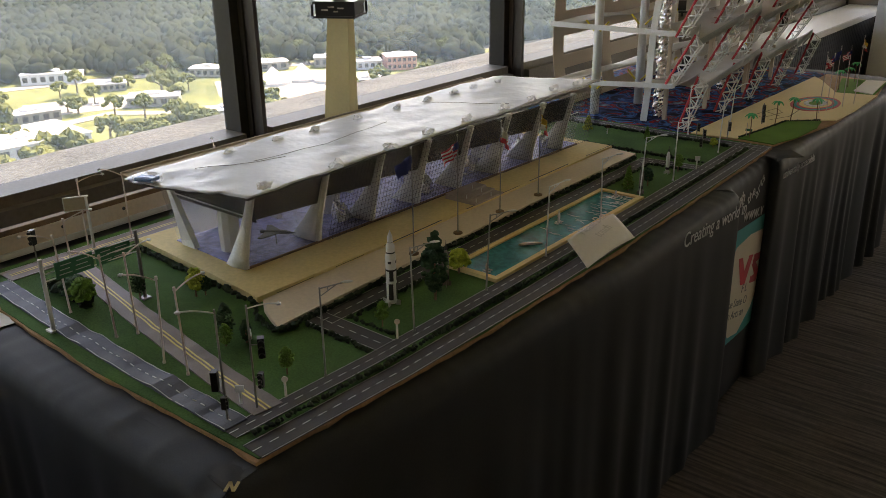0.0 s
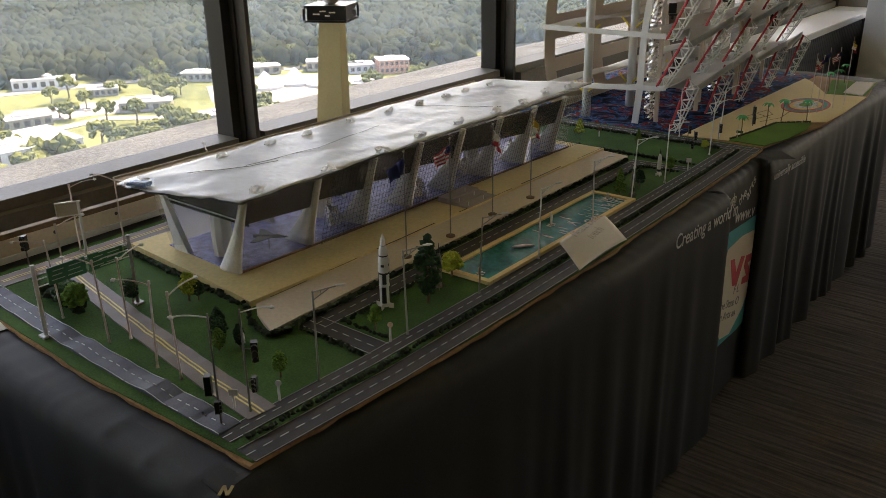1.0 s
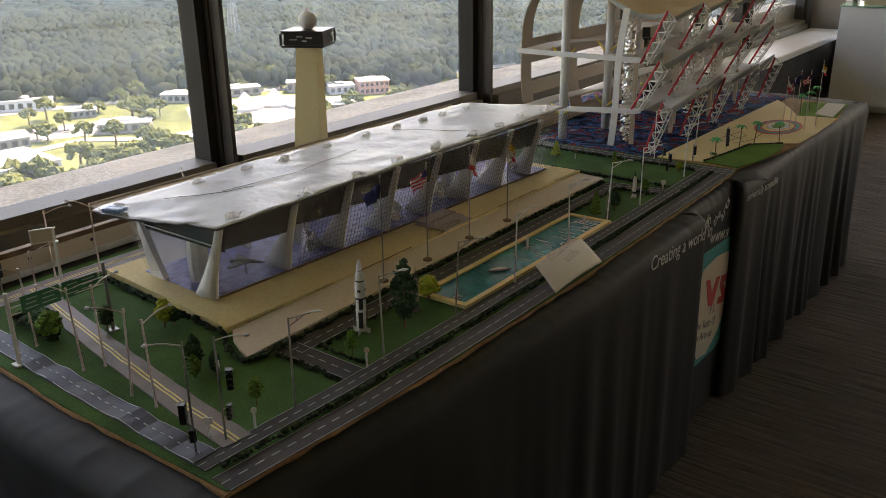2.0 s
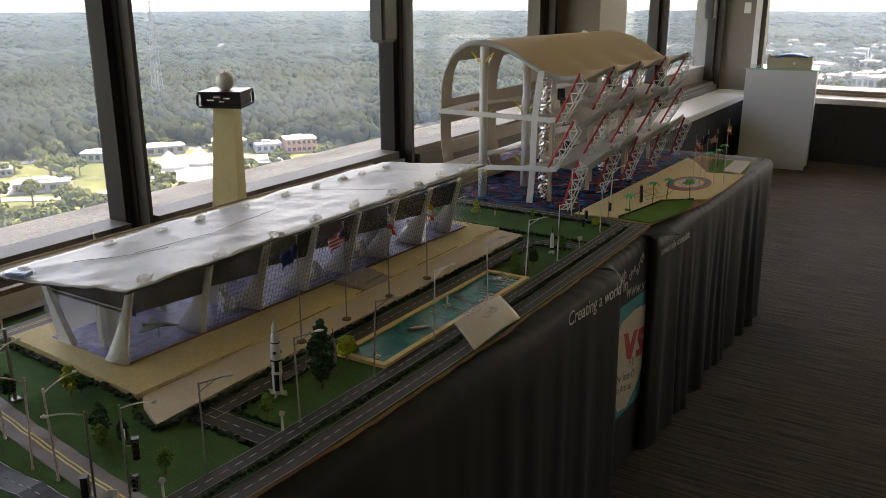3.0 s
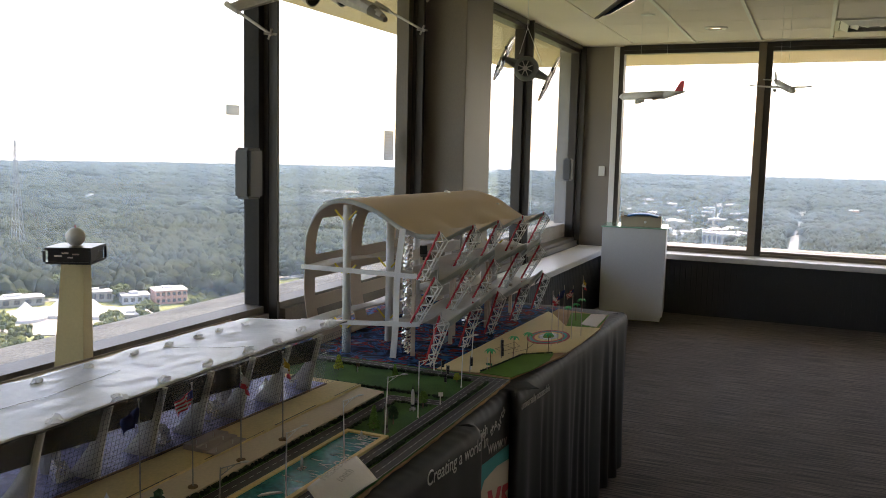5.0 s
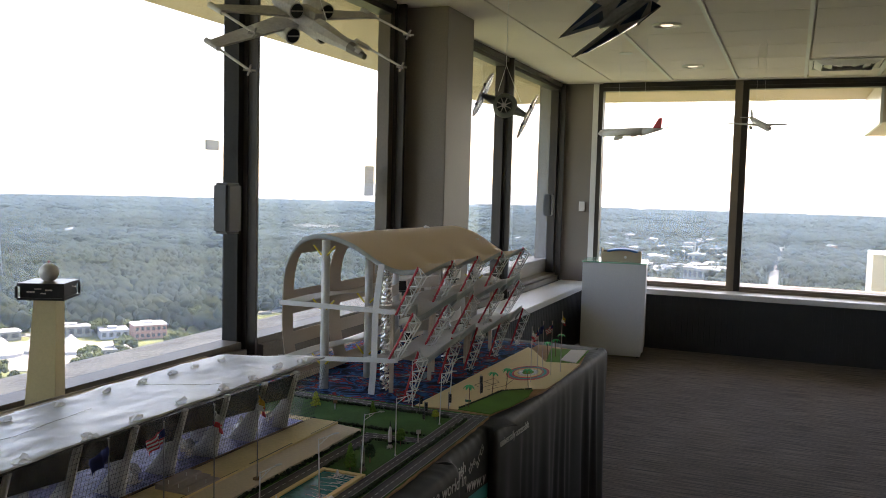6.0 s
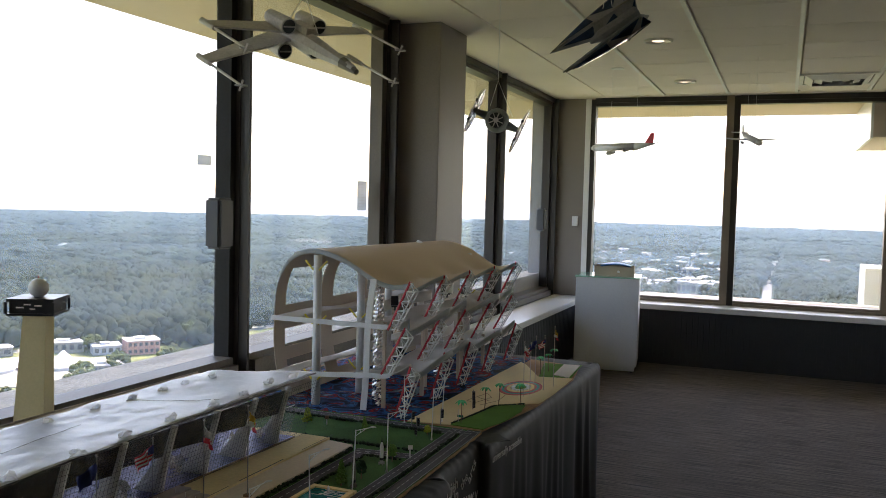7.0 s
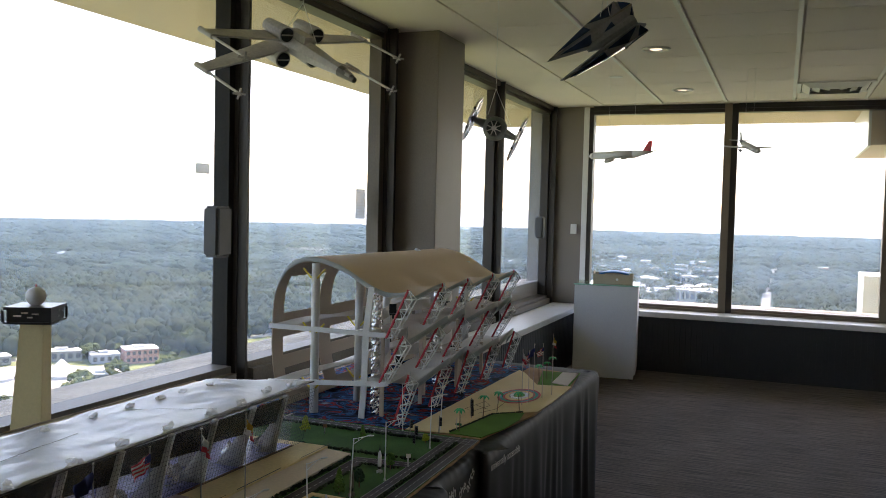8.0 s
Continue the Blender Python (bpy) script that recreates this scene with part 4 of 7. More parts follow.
bp("lane_marking", M["line_yellow"], double_line, "double yellow line")
WAVE = 0.0
road("road", [(-1.80, 0.68), (-1.80, 1.2), (-1.80, 2.2), (-1.80, 2.60)], 0.060, 0.7598, M["tan_road"], "grey printed road behind the building", True, 0)
bp("lane_marking", M["line_yellow"], lambda bm: (strip(bm, [(-1.803, 0.69), (-1.803, 2.6)], 0.003, 0.7612, 0.0003), strip(bm, [(-1.795, 0.69), (-1.795, 2.6)], 0.003, 0.7612, 0.0003)), "double yellow line")
SERVICE = [(-1.118, 0.946), (-1.116, 1.3), (-1.113, 1.8), (-1.112, 2.28)]
road("road", SERVICE, 0.048, 0.7599, M["asphalt"], "dark printed service road")
road("road", [(-1.142, 0.950), (-0.958, 0.946)], 0.050, 0.7600, M["asphalt"], "dark printed service road")
road("road", [(-1.136, 2.28), (-0.958, 2.30)], 0.044, 0.7600, M["asphalt"], "dark printed service road")
road("road", [(-1.84, 2.615), (-1.2, 2.612), (-0.862, 2.61)], 0.056, 0.7601, M["asphalt"], "dark printed cross road")


def hedge(name, pts, r, seed, step=0.0085):
    def fn(bm):
        q = random.Random(seed)
        for i, (x, y) in enumerate(resample(pts, step)):
            clump(bm, (x + q.uniform(-1, 1) * r * 0.4, y + q.uniform(-1, 1) * r * 0.4, TZ + r * 0.62), r * q.uniform(0.8, 1.35), seed * 1000 + i, 0.85)
    return bp(name, M["hedge"], fn, "dark green flock hedge")


hedge("hedge", [(-0.928, 0.625), (-0.912, 0.90), (-0.9065, 1.3), (-0.905, 1.8), (-0.910, 2.3), (-0.916, 2.58)], 0.0075, 1)
hedge("hedge", [(-1.74, 0.945), (-1.5, 0.928), (-1.285, 0.917), (-1.252, 0.900), (-1.225, 0.880), (-1.190, 0.866), (-1.150, 0.858), (-1.143, 0.90)], 0.0085, 2)
hedge("hedge", [(-1.143, 0.90), (-1.149, 1.3), (-1.148, 1.8), (-1.145, 2.28)], 0.0085, 3)
hedge("hedge", [(-1.083, 0.985), (-1.084, 1.27)], 0.007, 4)
hedge("hedge", [(-1.083, 0.985), (-0.968, 0.982)], 0.006, 5)
hedge("hedge", [(-1.13, 0.916), (-0.968, 0.912)], 0.007, 6)
hedge("hedge", [(-1.40, 2.345), (-1.1, 2.345), (-0.965, 2.35)], 0.008, 7)
hedge("hedge", [(-1.085, 2.245), (-0.975, 2.25)], 0.007, 8)
hedge("hedge", [(-1.084, 1.96), (-1.084, 2.24)], 0.0065, 9)
hedge("hedge", [(-1.70, 2.575), (-1.3, 2.573), (-0.975, 2.57)], 0.0085, 10)
hedge("hedge", [(-1.66, 0.712), (-1.60, 0.712), (-1.55, 0.716), (-1.525, 0.708)], 0.019, 11, 0.006)

POD = [(-1.745, 0.965), (-1.50, 0.945), (-1.275, 0.922), (-1.258, 1.4), (-1.252, 2.33), (-1.70, 2.33)]
bp("podium", M["podium"], lambda bm: slab(bm, ragged(POD, 0.0015, 5), 0.7595, 0.7725), "yellow painted podium")
bp("terrace", M["podium_pale"], lambda bm: slab(bm, ragged([(-1.268, 0.930), (-1.236, 0.906), (-1.196, 0.886), (-1.157, 0.872), (-1.160, 0.96), (-1.163, 1.4), (-1.160, 2.31), (-1.256, 2.325), (-1.262, 1.4)], 0.0015, 6), 0.7595, 0.7668), "pale sand painted terrace")


q = random.Random(4)
y = 0.96
while y < 2.25:
    y1 = y + q.uniform(0.06, 0.22)
    bp("crack", M["black_paint"], lambda bm: strip(bm, [(-1.2595, y), (-1.2585, (y + y1) / 2), (-1.259, y1)], q.uniform(0.0015, 0.004), 0.7727, 0.0003), "dark open joint in the podium")
    y = y1 + q.uniform(0.03, 0.12)

# pool
bp("pool_rim", M["podium"], lambda bm: [slab(bm, o, 0.7595, 0.7675) for o in (
    [(-1.082, 1.283), (-0.958, 1.283), (-0.958, 1.297), (-1.082, 1.297)], [(-1.082, 1.933), (-0.955, 1.933), (-0.955, 1.948), (-1.082, 1.948)],
    [(-1.082, 1.297), (-1.070, 1.297), (-1.070, 1.933), (-1.082, 1.933)], [(-0.970, 1.297), (-0.957, 1.297), (-0.957, 1.933), (-0.970, 1.933)])], "yellow painted pool rim")


def water(bm):
    grid(bm, 14, 80, lambda u, v: Vector((-1.070 + 0.10 * u, 1.297 + 0.636 * v, 0.7632 + 0.0012 * noise.noise(Vector((u * 7, v * 42, 1))) * (0.25 + 1.6 * max(0, v - 0.45)))))


q = random.Random(12)
for k in range(44):
    y = 1.93 - 0.36 * q.random() ** 1.5
    x = q.uniform(-1.055, -0.99)
    bp("ripple", M["foam"], lambda bm: strip(bm, [(x, y), (x + 0.012, y + q.uniform(-0.004, 0.004)), (x + q.uniform(0.02, 0.04), y + q.uniform(-0.006, 0.006))], q.uniform(0.0006, 0.0022), 0.7640, 0.0005), "white resin ripple")
bp("water", M["water"], water, "glossy teal resin water", True)
for y, h, x in ((1.312, 0.020, -1.003), (1.655, 0.034, -1.036), (1.915, 0.018, -1.020)):
    f = thing("fountain", "white resin fountain jet standing in the teal pool", "fountain", "pool fountains", (x, y, 0.763))
    piece("jet", M["foam"], f, lambda bm: lathe(bm, [(0.0035, 0), (0.003, h * 0.3), (0.0035, h * 0.6), (0.0022, h * 0.85), (0.0004, h)], 9), smooth=True)
    piece("splash", M["foam"], f, lambda bm: [clump(bm, (0.007 * math.cos(a), 0.012 * math.sin(a), 0.0012), 0.005, int(a * 10), 0.35) for a in (0, 1.1, 2, 3.1, 4, 5.2)], smooth=True)


def fin_shape(bm):
    pts = [(-0.026, 0.006), (-0.014, 0.011), (0.004, 0.010), (0.022, 0.002), (0.030, -0.008), (0.008, 0.000), (-0.012, 0.001)]
    slab(bm, pts, 0, 0.004)
    bmesh.ops.bevel(bm, geom=list(bm.edges), offset=0.0012, segments=2, affect="EDGES")


ob = solid("sculpture", fin_shape, M["model_white"], "white curved sculpture lying on the pool water", "sculpture")
ob.matrix_basis = pose(-1.012, 1.49, 0.7645, 0, 0, 60)


# ---- small things on the model ----
def ground_at(x, y):
    """Height of the model ground."""
    if -1.745 < x < -1.258 and 0.96 < y < 2.33:
        return 0.7725
    if -1.258 < x < -1.165 and 0.88 < y < 2.31:
        return 0.7668
    return 0.7592


def bracket_lamp(h, metal, label, group):
    t = thing("street_lamp", label, "street lamp", group)
    piece("pole", metal, t, lambda bm: (rod(bm, (0, 0, 0), (0, 0, h), 0.0019, 0.0015, 8), lathe(bm, [(0.0034, 0), (0.0030, 0.004), (0.002, 0.006)], 8)))
    piece("arm", metal, t, lambda bm: (rod(bm, (0, 0, h - 0.002), (0.038, 0, h + 0.005), 0.0012, 0.0012, 6), rod(bm, (0, 0, h - 0.016), (0.026, 0, h + 0.002), 0.0010, 0.0010, 6), rod(bm, (0.013, 0, h - 0.007), (0.013, 0, h), 0.0008, 0.0008, 5)))

    def head(bm):
        lathe(bm, [(0.0005, -0.010), (0.0028, -0.006), (0.0036, 0.001), (0.0026, 0.007), (0.0006, 0.010)], 10)
        for v in bm.verts:
            v.co = Vector((0.044 + v.co.z, v.co.y, h + 0.006 + v.co.x * 0.6))
    piece("lamp_head", M["model_white"], t, head, smooth=True)
    return t


LAMPS = [(-0.967, 0.807, 50), (-0.954, 1.018, 50), (-0.953, 1.240, 50), (-0.952, 1.463, 66), (-0.955, 1.715, 55), (-0.972, 1.955, 40), (-0.963, 2.143, 40), (-0.973, 2.492, 45), (-1.138, 2.645, 45), (-1.028, 2.715, 60)]
M["galvanised"] = mat("galvanised grey metal", (0.36, 0.36, 0.35), 0.45, 0.3, var=0.15, big=40, small=400, bump=0)
for lot, metal, label, group in ((LAMPS[:3], M["galvanised"], "galvanised grey model street lamp with a braced arm beside the road", "grey street lamps"), (LAMPS[3:], M["lamp_white"], "white model street lamp with a braced straight arm beside the road", "white street lamps")):
    first = bracket_lamp(0.165, metal, label, group)
    for i, (x, y, a) in enumerate(lot):
        m = pose(x, y, 0.7592, random.Random(i).uniform(-2, 2), random.Random(i + 50).uniform(-2, 2), a)
        if i == 0:
            first.matrix_basis = m
        else:
            copy_thing(first, m)


def curved_lamp(h=0.158, reach=0.052):
    t = thing("street_lamp", "pinkish metal model street lamp with a curved arm", "street lamp", "curved street lamps")
    piece("pole", M["lamp_tan"], t, lambda bm: (rod(bm, (0, 0, 0), (0, 0, h), 0.0021, 0.0017, 8), rod(bm, (0, 0, h - 0.002), (0, 0, h + 0.004), 0.0028, 0.0024, 8), lathe(bm, [(0.0032, 0), (0.0028, 0.004), (0.002, 0.006)], 8)))
    arc = [(reach * k / 6, 0, h - 0.004 + 0.013 * math.sin(k / 6 * 1.75)) for k in range(7)]
    piece("arm", M["lamp_tan"], t, lambda bm: pipe(bm, arc, 0.0013, 6))
    x, _, z = arc[-1]
    piece("lamp_head", M["model_white"], t, lambda bm: clump(bm, (x + 0.003, 0, z), 0.0058, 3, 0.7, 2), smooth=True)
    return t


first = curved_lamp()
CURVED = [(-1.37, 0.674, -150), (-1.352, 0.706, 95), (-1.221, 0.672, -130), (-1.155, 0.673, 88), (-1.533, 0.677, -125), (-1.60, 0.73, 80)]
for i, (x, y, a) in enumerate(CURVED):
    m = pose(x, y, 0.7592, random.Random(i + 9).uniform(-2, 2), random.Random(i + 70).uniform(-3, 3), a)
    if i == 0:
        first.matrix_basis = m
    else:
        copy_thing(first, m)


def signal_head(bm, z, s=1.0):
    box(bm, -0.0045 * s, 0.0045 * s, -0.004 * s, 0.004 * s, z - 0.013 * s, z + 0.013 * s)
    for k in (-1, 0, 1):
        rod(bm, (0.0045 * s, 0, z + k * 0.0085 * s), (0.0085 * s, 0, z + k * 0.0085 * s), 0.0034 * s, 0.0034 * s, 8)


def signal_pole(x, y, h, arm_turn, heads, lamp=True, plate=False):
    t = thing("traffic_light", "grey model traffic light pole with black signal heads", "traffic light", "traffic lights", (x, y, 0.7592))
    piece("pole", M["pole_grey"], t, lambda bm: rod(bm, (0, 0, 0), (0, 0, h), 0.0019, 0.0016, 8))
    a = radians(arm_turn)
    if lamp:
        arc = [(math.cos(a) * 0.05 * k / 6, math.sin(a) * 0.05 * k / 6, h - 0.006 + 0.011 * math.sin(k / 6 * 1.7)) for k in range(7)]
        piece("arm", M["lamp_white"], t, lambda bm: pipe(bm, arc, 0.0012, 6))
        piece("lamp_head", M["model_white"], t, lambda bm: clump(bm, arc[-1], 0.0055, 3, 0.7, 2), smooth=True)
    for dx, dy, z, turn, s in heads:
        ob = piece("signal_head", M["black_plastic"], t, lambda bm: signal_head(bm, 0, s))
        ob.matrix_basis = pose(dx, dy, z, 0, 0, turn)
        piece("bracket", M["pole_grey"], t, lambda bm: rod(bm, (0, 0, z + 0.004), (dx, dy, z + 0.004), 0.0009, 0.0009, 5))
    if plate:
        ob = piece("name_plate", M["model_white"], t, lambda bm: box(bm, -0.009, 0.009, -0.0008, 0.0008, -0.0035, 0.0035))
        ob.matrix_basis = pose(0.002, 0.002, h * 0.73, 0, 8, -35)
    return t


signal_pole(-0.992, 0.626, 0.188, -118, [(-0.010, -0.007, 0.070, 130, 1.25), (0.004, -0.006, 0.036, 40, 0.8)])
signal_pole(-0.984, 0.676, 0.178, 32, [(0.013, 0.010, 0.108, -40, 1.25), (0.010, 0.006, 0.052, -60, 0.95)], True, True)
signal_pole(-0.991, 2.928, 0.075, 0, [(0.0, 0.004, 0.052, -60, 1.2), (0.003, 0.0, 0.024, -60, 1.2)], False)
signal_pole(-1.036, 2.516, 0.062, 0, [(0.006, 0.0, 0.046, -70, 1.0), (-0.003, 0, 0.018, -70, 1.0)], False)
signal_pole(-1.016, 2.675, 0.060, 0, [(0.004, 0.002, 0.040, -60, 1.1)], False)
signal_pole(-1.084, 2.585, 0.058, 0, [(0.004, 0.002, 0.046, -60, 1.0)], False)
signal_pole(-1.84, 0.77, 0.070, 0, [(0.004, -0.002, 0.056, -60, 1.3)], False)
signal_pole(-1.72, 2.69, 0.11, 0, [(0.012, 0.01, 0.095, -60, 1.2)], True)


def little_post(x, y, h, material, round_head, label):
    t = thing("sign_post", label, "sign post", "little sign posts", (x, y, ground_at(x, y)))
    piece("post", M["model_white"], t, lambda bm: rod(bm, (0, 0, 0), (0, 0, h), 0.0022, 0.002, 8))
    if round_head:
        ob = piece("sign", material, t, lambda bm: rod(bm, (0, 0, -0.0012), (0, 0, 0.0012), 0.0052, 0.0052, 12))
        ob.matrix_basis = pose(0.0015, -0.001, h, 90, 0, 35)
    else:
        ob = piece("sign", material, t, lambda bm: box(bm, -0.007, 0.007, -0.001, 0.001, -0.006, 0.006))
        ob.matrix_basis = pose(0.0015, -0.001, h, 0, 0, 35)


little_post(-0.960, 0.978, 0.036, M["podium_pale"], True, "white model post with a small round pinkish sign")
little_post(-0.972, 0.725, 0.034, M["model_white"], True, "white model post with a small round white sign")
little_post(-1.012, 0.668, 0.030, M["model_white"], False, "plain white model post beside the pinkish road")
little_post(-0.955, 2.283, 0.034, M["model_white"], False, "white model post with a small square sign")
little_post(-1.36, 2.50, 0.026, M["brown"], False, "white model post with a small brown sign")


# trees
def crown_tree(kind, h, r, leaf, label, seed):
    t = thing("model_tree", label, "model tree", "model trees")
    q = random.Random(seed)
    piece("trunk", M["brown"], t, lambda bm: (rod(bm, (0, 0, 0), (0.001, 0, h * 0.55), r * 0.13, r * 0.08, 6), rod(bm, (0, 0, h * 0.3), (r * 0.4, 0, h * 0.5), r * 0.06, r * 0.04, 5), rod(bm, (0, 0, h * 0.3), (-r * 0.3, r * 0.3, h * 0.55), r * 0.06, r * 0.04, 5)))

    def crown(bm):
        n = 190
        for k in range(n):
            f = q.random()
            if kind == "cone":
                z = h * (0.16 + 0.84 * f)
                rr = r * (1 - f) ** 0.8 * q.uniform(0.4, 1.0)
            elif kind == "tall":
                z = h * (0.14 + 0.86 * f)
                rr = r * math.sin(math.pi * (0.12 + 0.85 * f)) * q.uniform(0.35, 1.0)
            else:
                z = h * (0.34 + 0.66 * f)
                rr = r * math.sin(math.pi * (0.2 + 0.75 * f)) ** 0.7 * q.uniform(0.3, 1.0)
            a = q.uniform(0, 6.28)
            clump(bm, (rr * math.cos(a), rr * math.sin(a), z), r * q.uniform(0.20, 0.38), seed * 211 + k, 0.9)
    piece("crown", leaf, t, crown)
    return t


def plant(x, y, t, turn=0.0):
    t.matrix_basis = pose(x, y, ground_at(x, y), 0, 0, turn)
    return t


TREES = [
    (-1.565, 0.712, "round", 0.052, 0.030, "leaf_dark", "broad dark green flock bush beside the gantry"),
    (-1.53, 0.705, "round", 0.060, 0.024, "leaf_mid", "leafy green flock bush beside the gantry"),
    (-1.40, 0.870, "round", 0.060, 0.018, "leaf_yellow", "small yellow-green flock tree on the lawn"),
    (-1.39, 0.885, "round", 0.040, 0.013, "leaf_dark", "small dark green flock tree on the lawn"),
    (-1.21, 0.795, "tall", 0.066, 0.017, "leaf_dark", "dark green leafy model tree on the lawn"),
    (-1.185, 0.775, "tall", 0.044, 0.012, "leaf_mid", "olive green model tree on the lawn"),
    (-1.165, 0.805, "tall", 0.046, 0.011, "leaf_dark", "slim dark green model tree on the lawn"),
    (-1.025, 0.775, "round", 0.048, 0.013, "leaf_mid", "small bright green model tree near the road"),
    (-1.48, 0.795, "round", 0.052, 0.015, "leaf_dark", "dark green model tree beside the sign gantry"),
    (-1.015, 0.999, "round", 0.050, 0.013, "leaf_mid", "small light green model tree near the rocket"),
    (-1.009, 1.147, "tall", 0.140, 0.026, "leaf_dark", "tall dark green cypress-like model tree"),
    (-1.051, 1.278, "round", 0.052, 0.022, "leaf_yellow", "bushy olive-yellow model tree by the pool"),
    (-1.021, 1.985, "cone", 0.068, 0.017, "leaf_mid", "olive green cone-shaped model tree by the pool"),
    (-1.000, 2.060, "round", 0.050, 0.014, "leaf_dark", "dark green model tree near the small rockets"),
    (-0.990, 2.235, "round", 0.050, 0.014, "leaf_mid", "green model tree near the far lawn"),
    (-1.431, 2.493, "cone", 0.052, 0.018, "leaf_yellow", "bright yellow-green model tree on the far lawn"),
    (-1.211, 2.488, "cone", 0.048, 0.012, "leaf_mid", "small green model tree on the far lawn"),
    (-1.010, 2.545, "round", 0.028, 0.013, "leaf_yellow", "low olive model bush on the far lawn"),
]
for i, (x, y, kind, h, r, leaf, label) in enumerate(TREES):
    plant(x, y, crown_tree(kind, h, r, M[leaf], label, 30 + i), i * 50)


# rockets
def big_rocket():
    t = thing("model_rocket", "white model rocket with black bands standing on the lawn", "model rocket", "model rockets", (-1.065, 1.082, 0.7592))
    piece("body", M["model_white"], t, lambda bm: lathe(bm, [(0.0105, 0.004), (0.0105, 0.068), (0.0105, 0.102), (0.0085, 0.108), (0.0085, 0.122), (0.0052, 0.130), (0.0052, 0.138), (0.0048, 0.142), (0.0018, 0.149), (0.0008, 0.153)], 20), smooth=False)
    for k in range(4):
        a = k * 90 + 20
        ob = piece("fin", M["model_white"], t, lambda bm: slab(bm, [(0.008, -0.0012), (0.018, -0.0008), (0.018, 0.0008), (0.008, 0.0012)], 0.0, 0.010))
        ob.matrix_basis = pose(0, 0, 0, 0, 0, a)

    def panel(bm, a0, a1, z0, z1, r):
        n = 4
        vs = [[bm.verts.new((math.cos(a0 + (a1 - a0) * k / n) * rr, math.sin(a0 + (a1 - a0) * k / n) * rr, z)) for rr in (r - 0.001, r + 0.0004) for z in (z0, z1)] for k in range(n + 1)]
        for p, q in zip(vs, vs[1:]):
            for i, j in ((0, 1), (1, 3), (3, 2), (2, 0)):
                bm.faces.new((p[i], p[j], q[j], q[i]))
        for p in (vs[0], vs[-1]):
            bm.faces.new((p[0], p[1], p[3], p[2]))
    for k in range(4):
        a = k * math.pi / 2 + 0.2
        piece("black_panel", M["black_paint"], t, lambda bm: panel(bm, a, a + 0.85, 0.012, 0.046, 0.0105))
        piece("black_panel", M["black_paint"], t, lambda bm: panel(bm, a + 0.2, a + 0.95, 0.052, 0.072, 0.0105))
        piece("black_panel", M["black_paint"], t, lambda bm: panel(bm, a, a + 0.6, 0.088, 0.093, 0.0105))
    piece("band", M["black_paint"], t, lambda bm: lathe(bm, [(0.0108, 0.072), (0.0108, 0.0755)], 20))
    piece("band", M["black_paint"], t, lambda bm: lathe(bm, [(0.0088, 0.108), (0.0088, 0.1105)], 20))
    piece("band", M["black_paint"], t, lambda bm: lathe(bm, [(0.0055, 0.1285), (0.0055, 0.130)], 16))
    return t


big_rocket()


def small_rocket(x, y, h, r, label, body, spike):
    t = thing("model_rocket", label, "model rocket", "model rockets", (x, y, 0.7592))
    piece("body", body, t, lambda bm: lathe(bm, [(r * 0.9, 0.003), (r, h * 0.3), (r, h * 0.62), (r * 0.6, h * 0.75), (r * 0.2, h * 0.82)], 12))
    piece("nose", spike, t, lambda bm: lathe(bm, [(r * 0.4, h * 0.74), (r * 0.3, h * 0.86), (r * 0.15, h * 0.9), (0.0004, h)], 10))
    for k in range(4):
        ob = piece("fin", body, t, lambda bm: slab(bm, [(r * 0.7, -0.0008), (r * 1.7, -0.0005), (r * 1.7, 0.0005), (r * 0.7, 0.0008)], 0.0, h * 0.10))
        ob.matrix_basis = pose(0, 0, 0, 0, 0, 45 + 90 * k)
    piece("band", M["black_paint"], t, lambda bm: lathe(bm, [(r * 1.04, h * 0.16), (r * 1.04, h * 0.24)], 12))
    return t


small_rocket(-1.033, 1.212, 0.100, 0.0062, "slim grey model rocket with a black tip", M["frame_grey"], M["black_paint"])
small_rocket(-0.984, 1.985, 0.095, 0.0055, "slim pale grey model rocket with dark bands", M["frame_grey"], M["model_white"])
small_rocket(-1.006, 2.197, 0.082, 0.0055, "slim white model rocket with a black tip", M["model_white"], M["black_paint"])


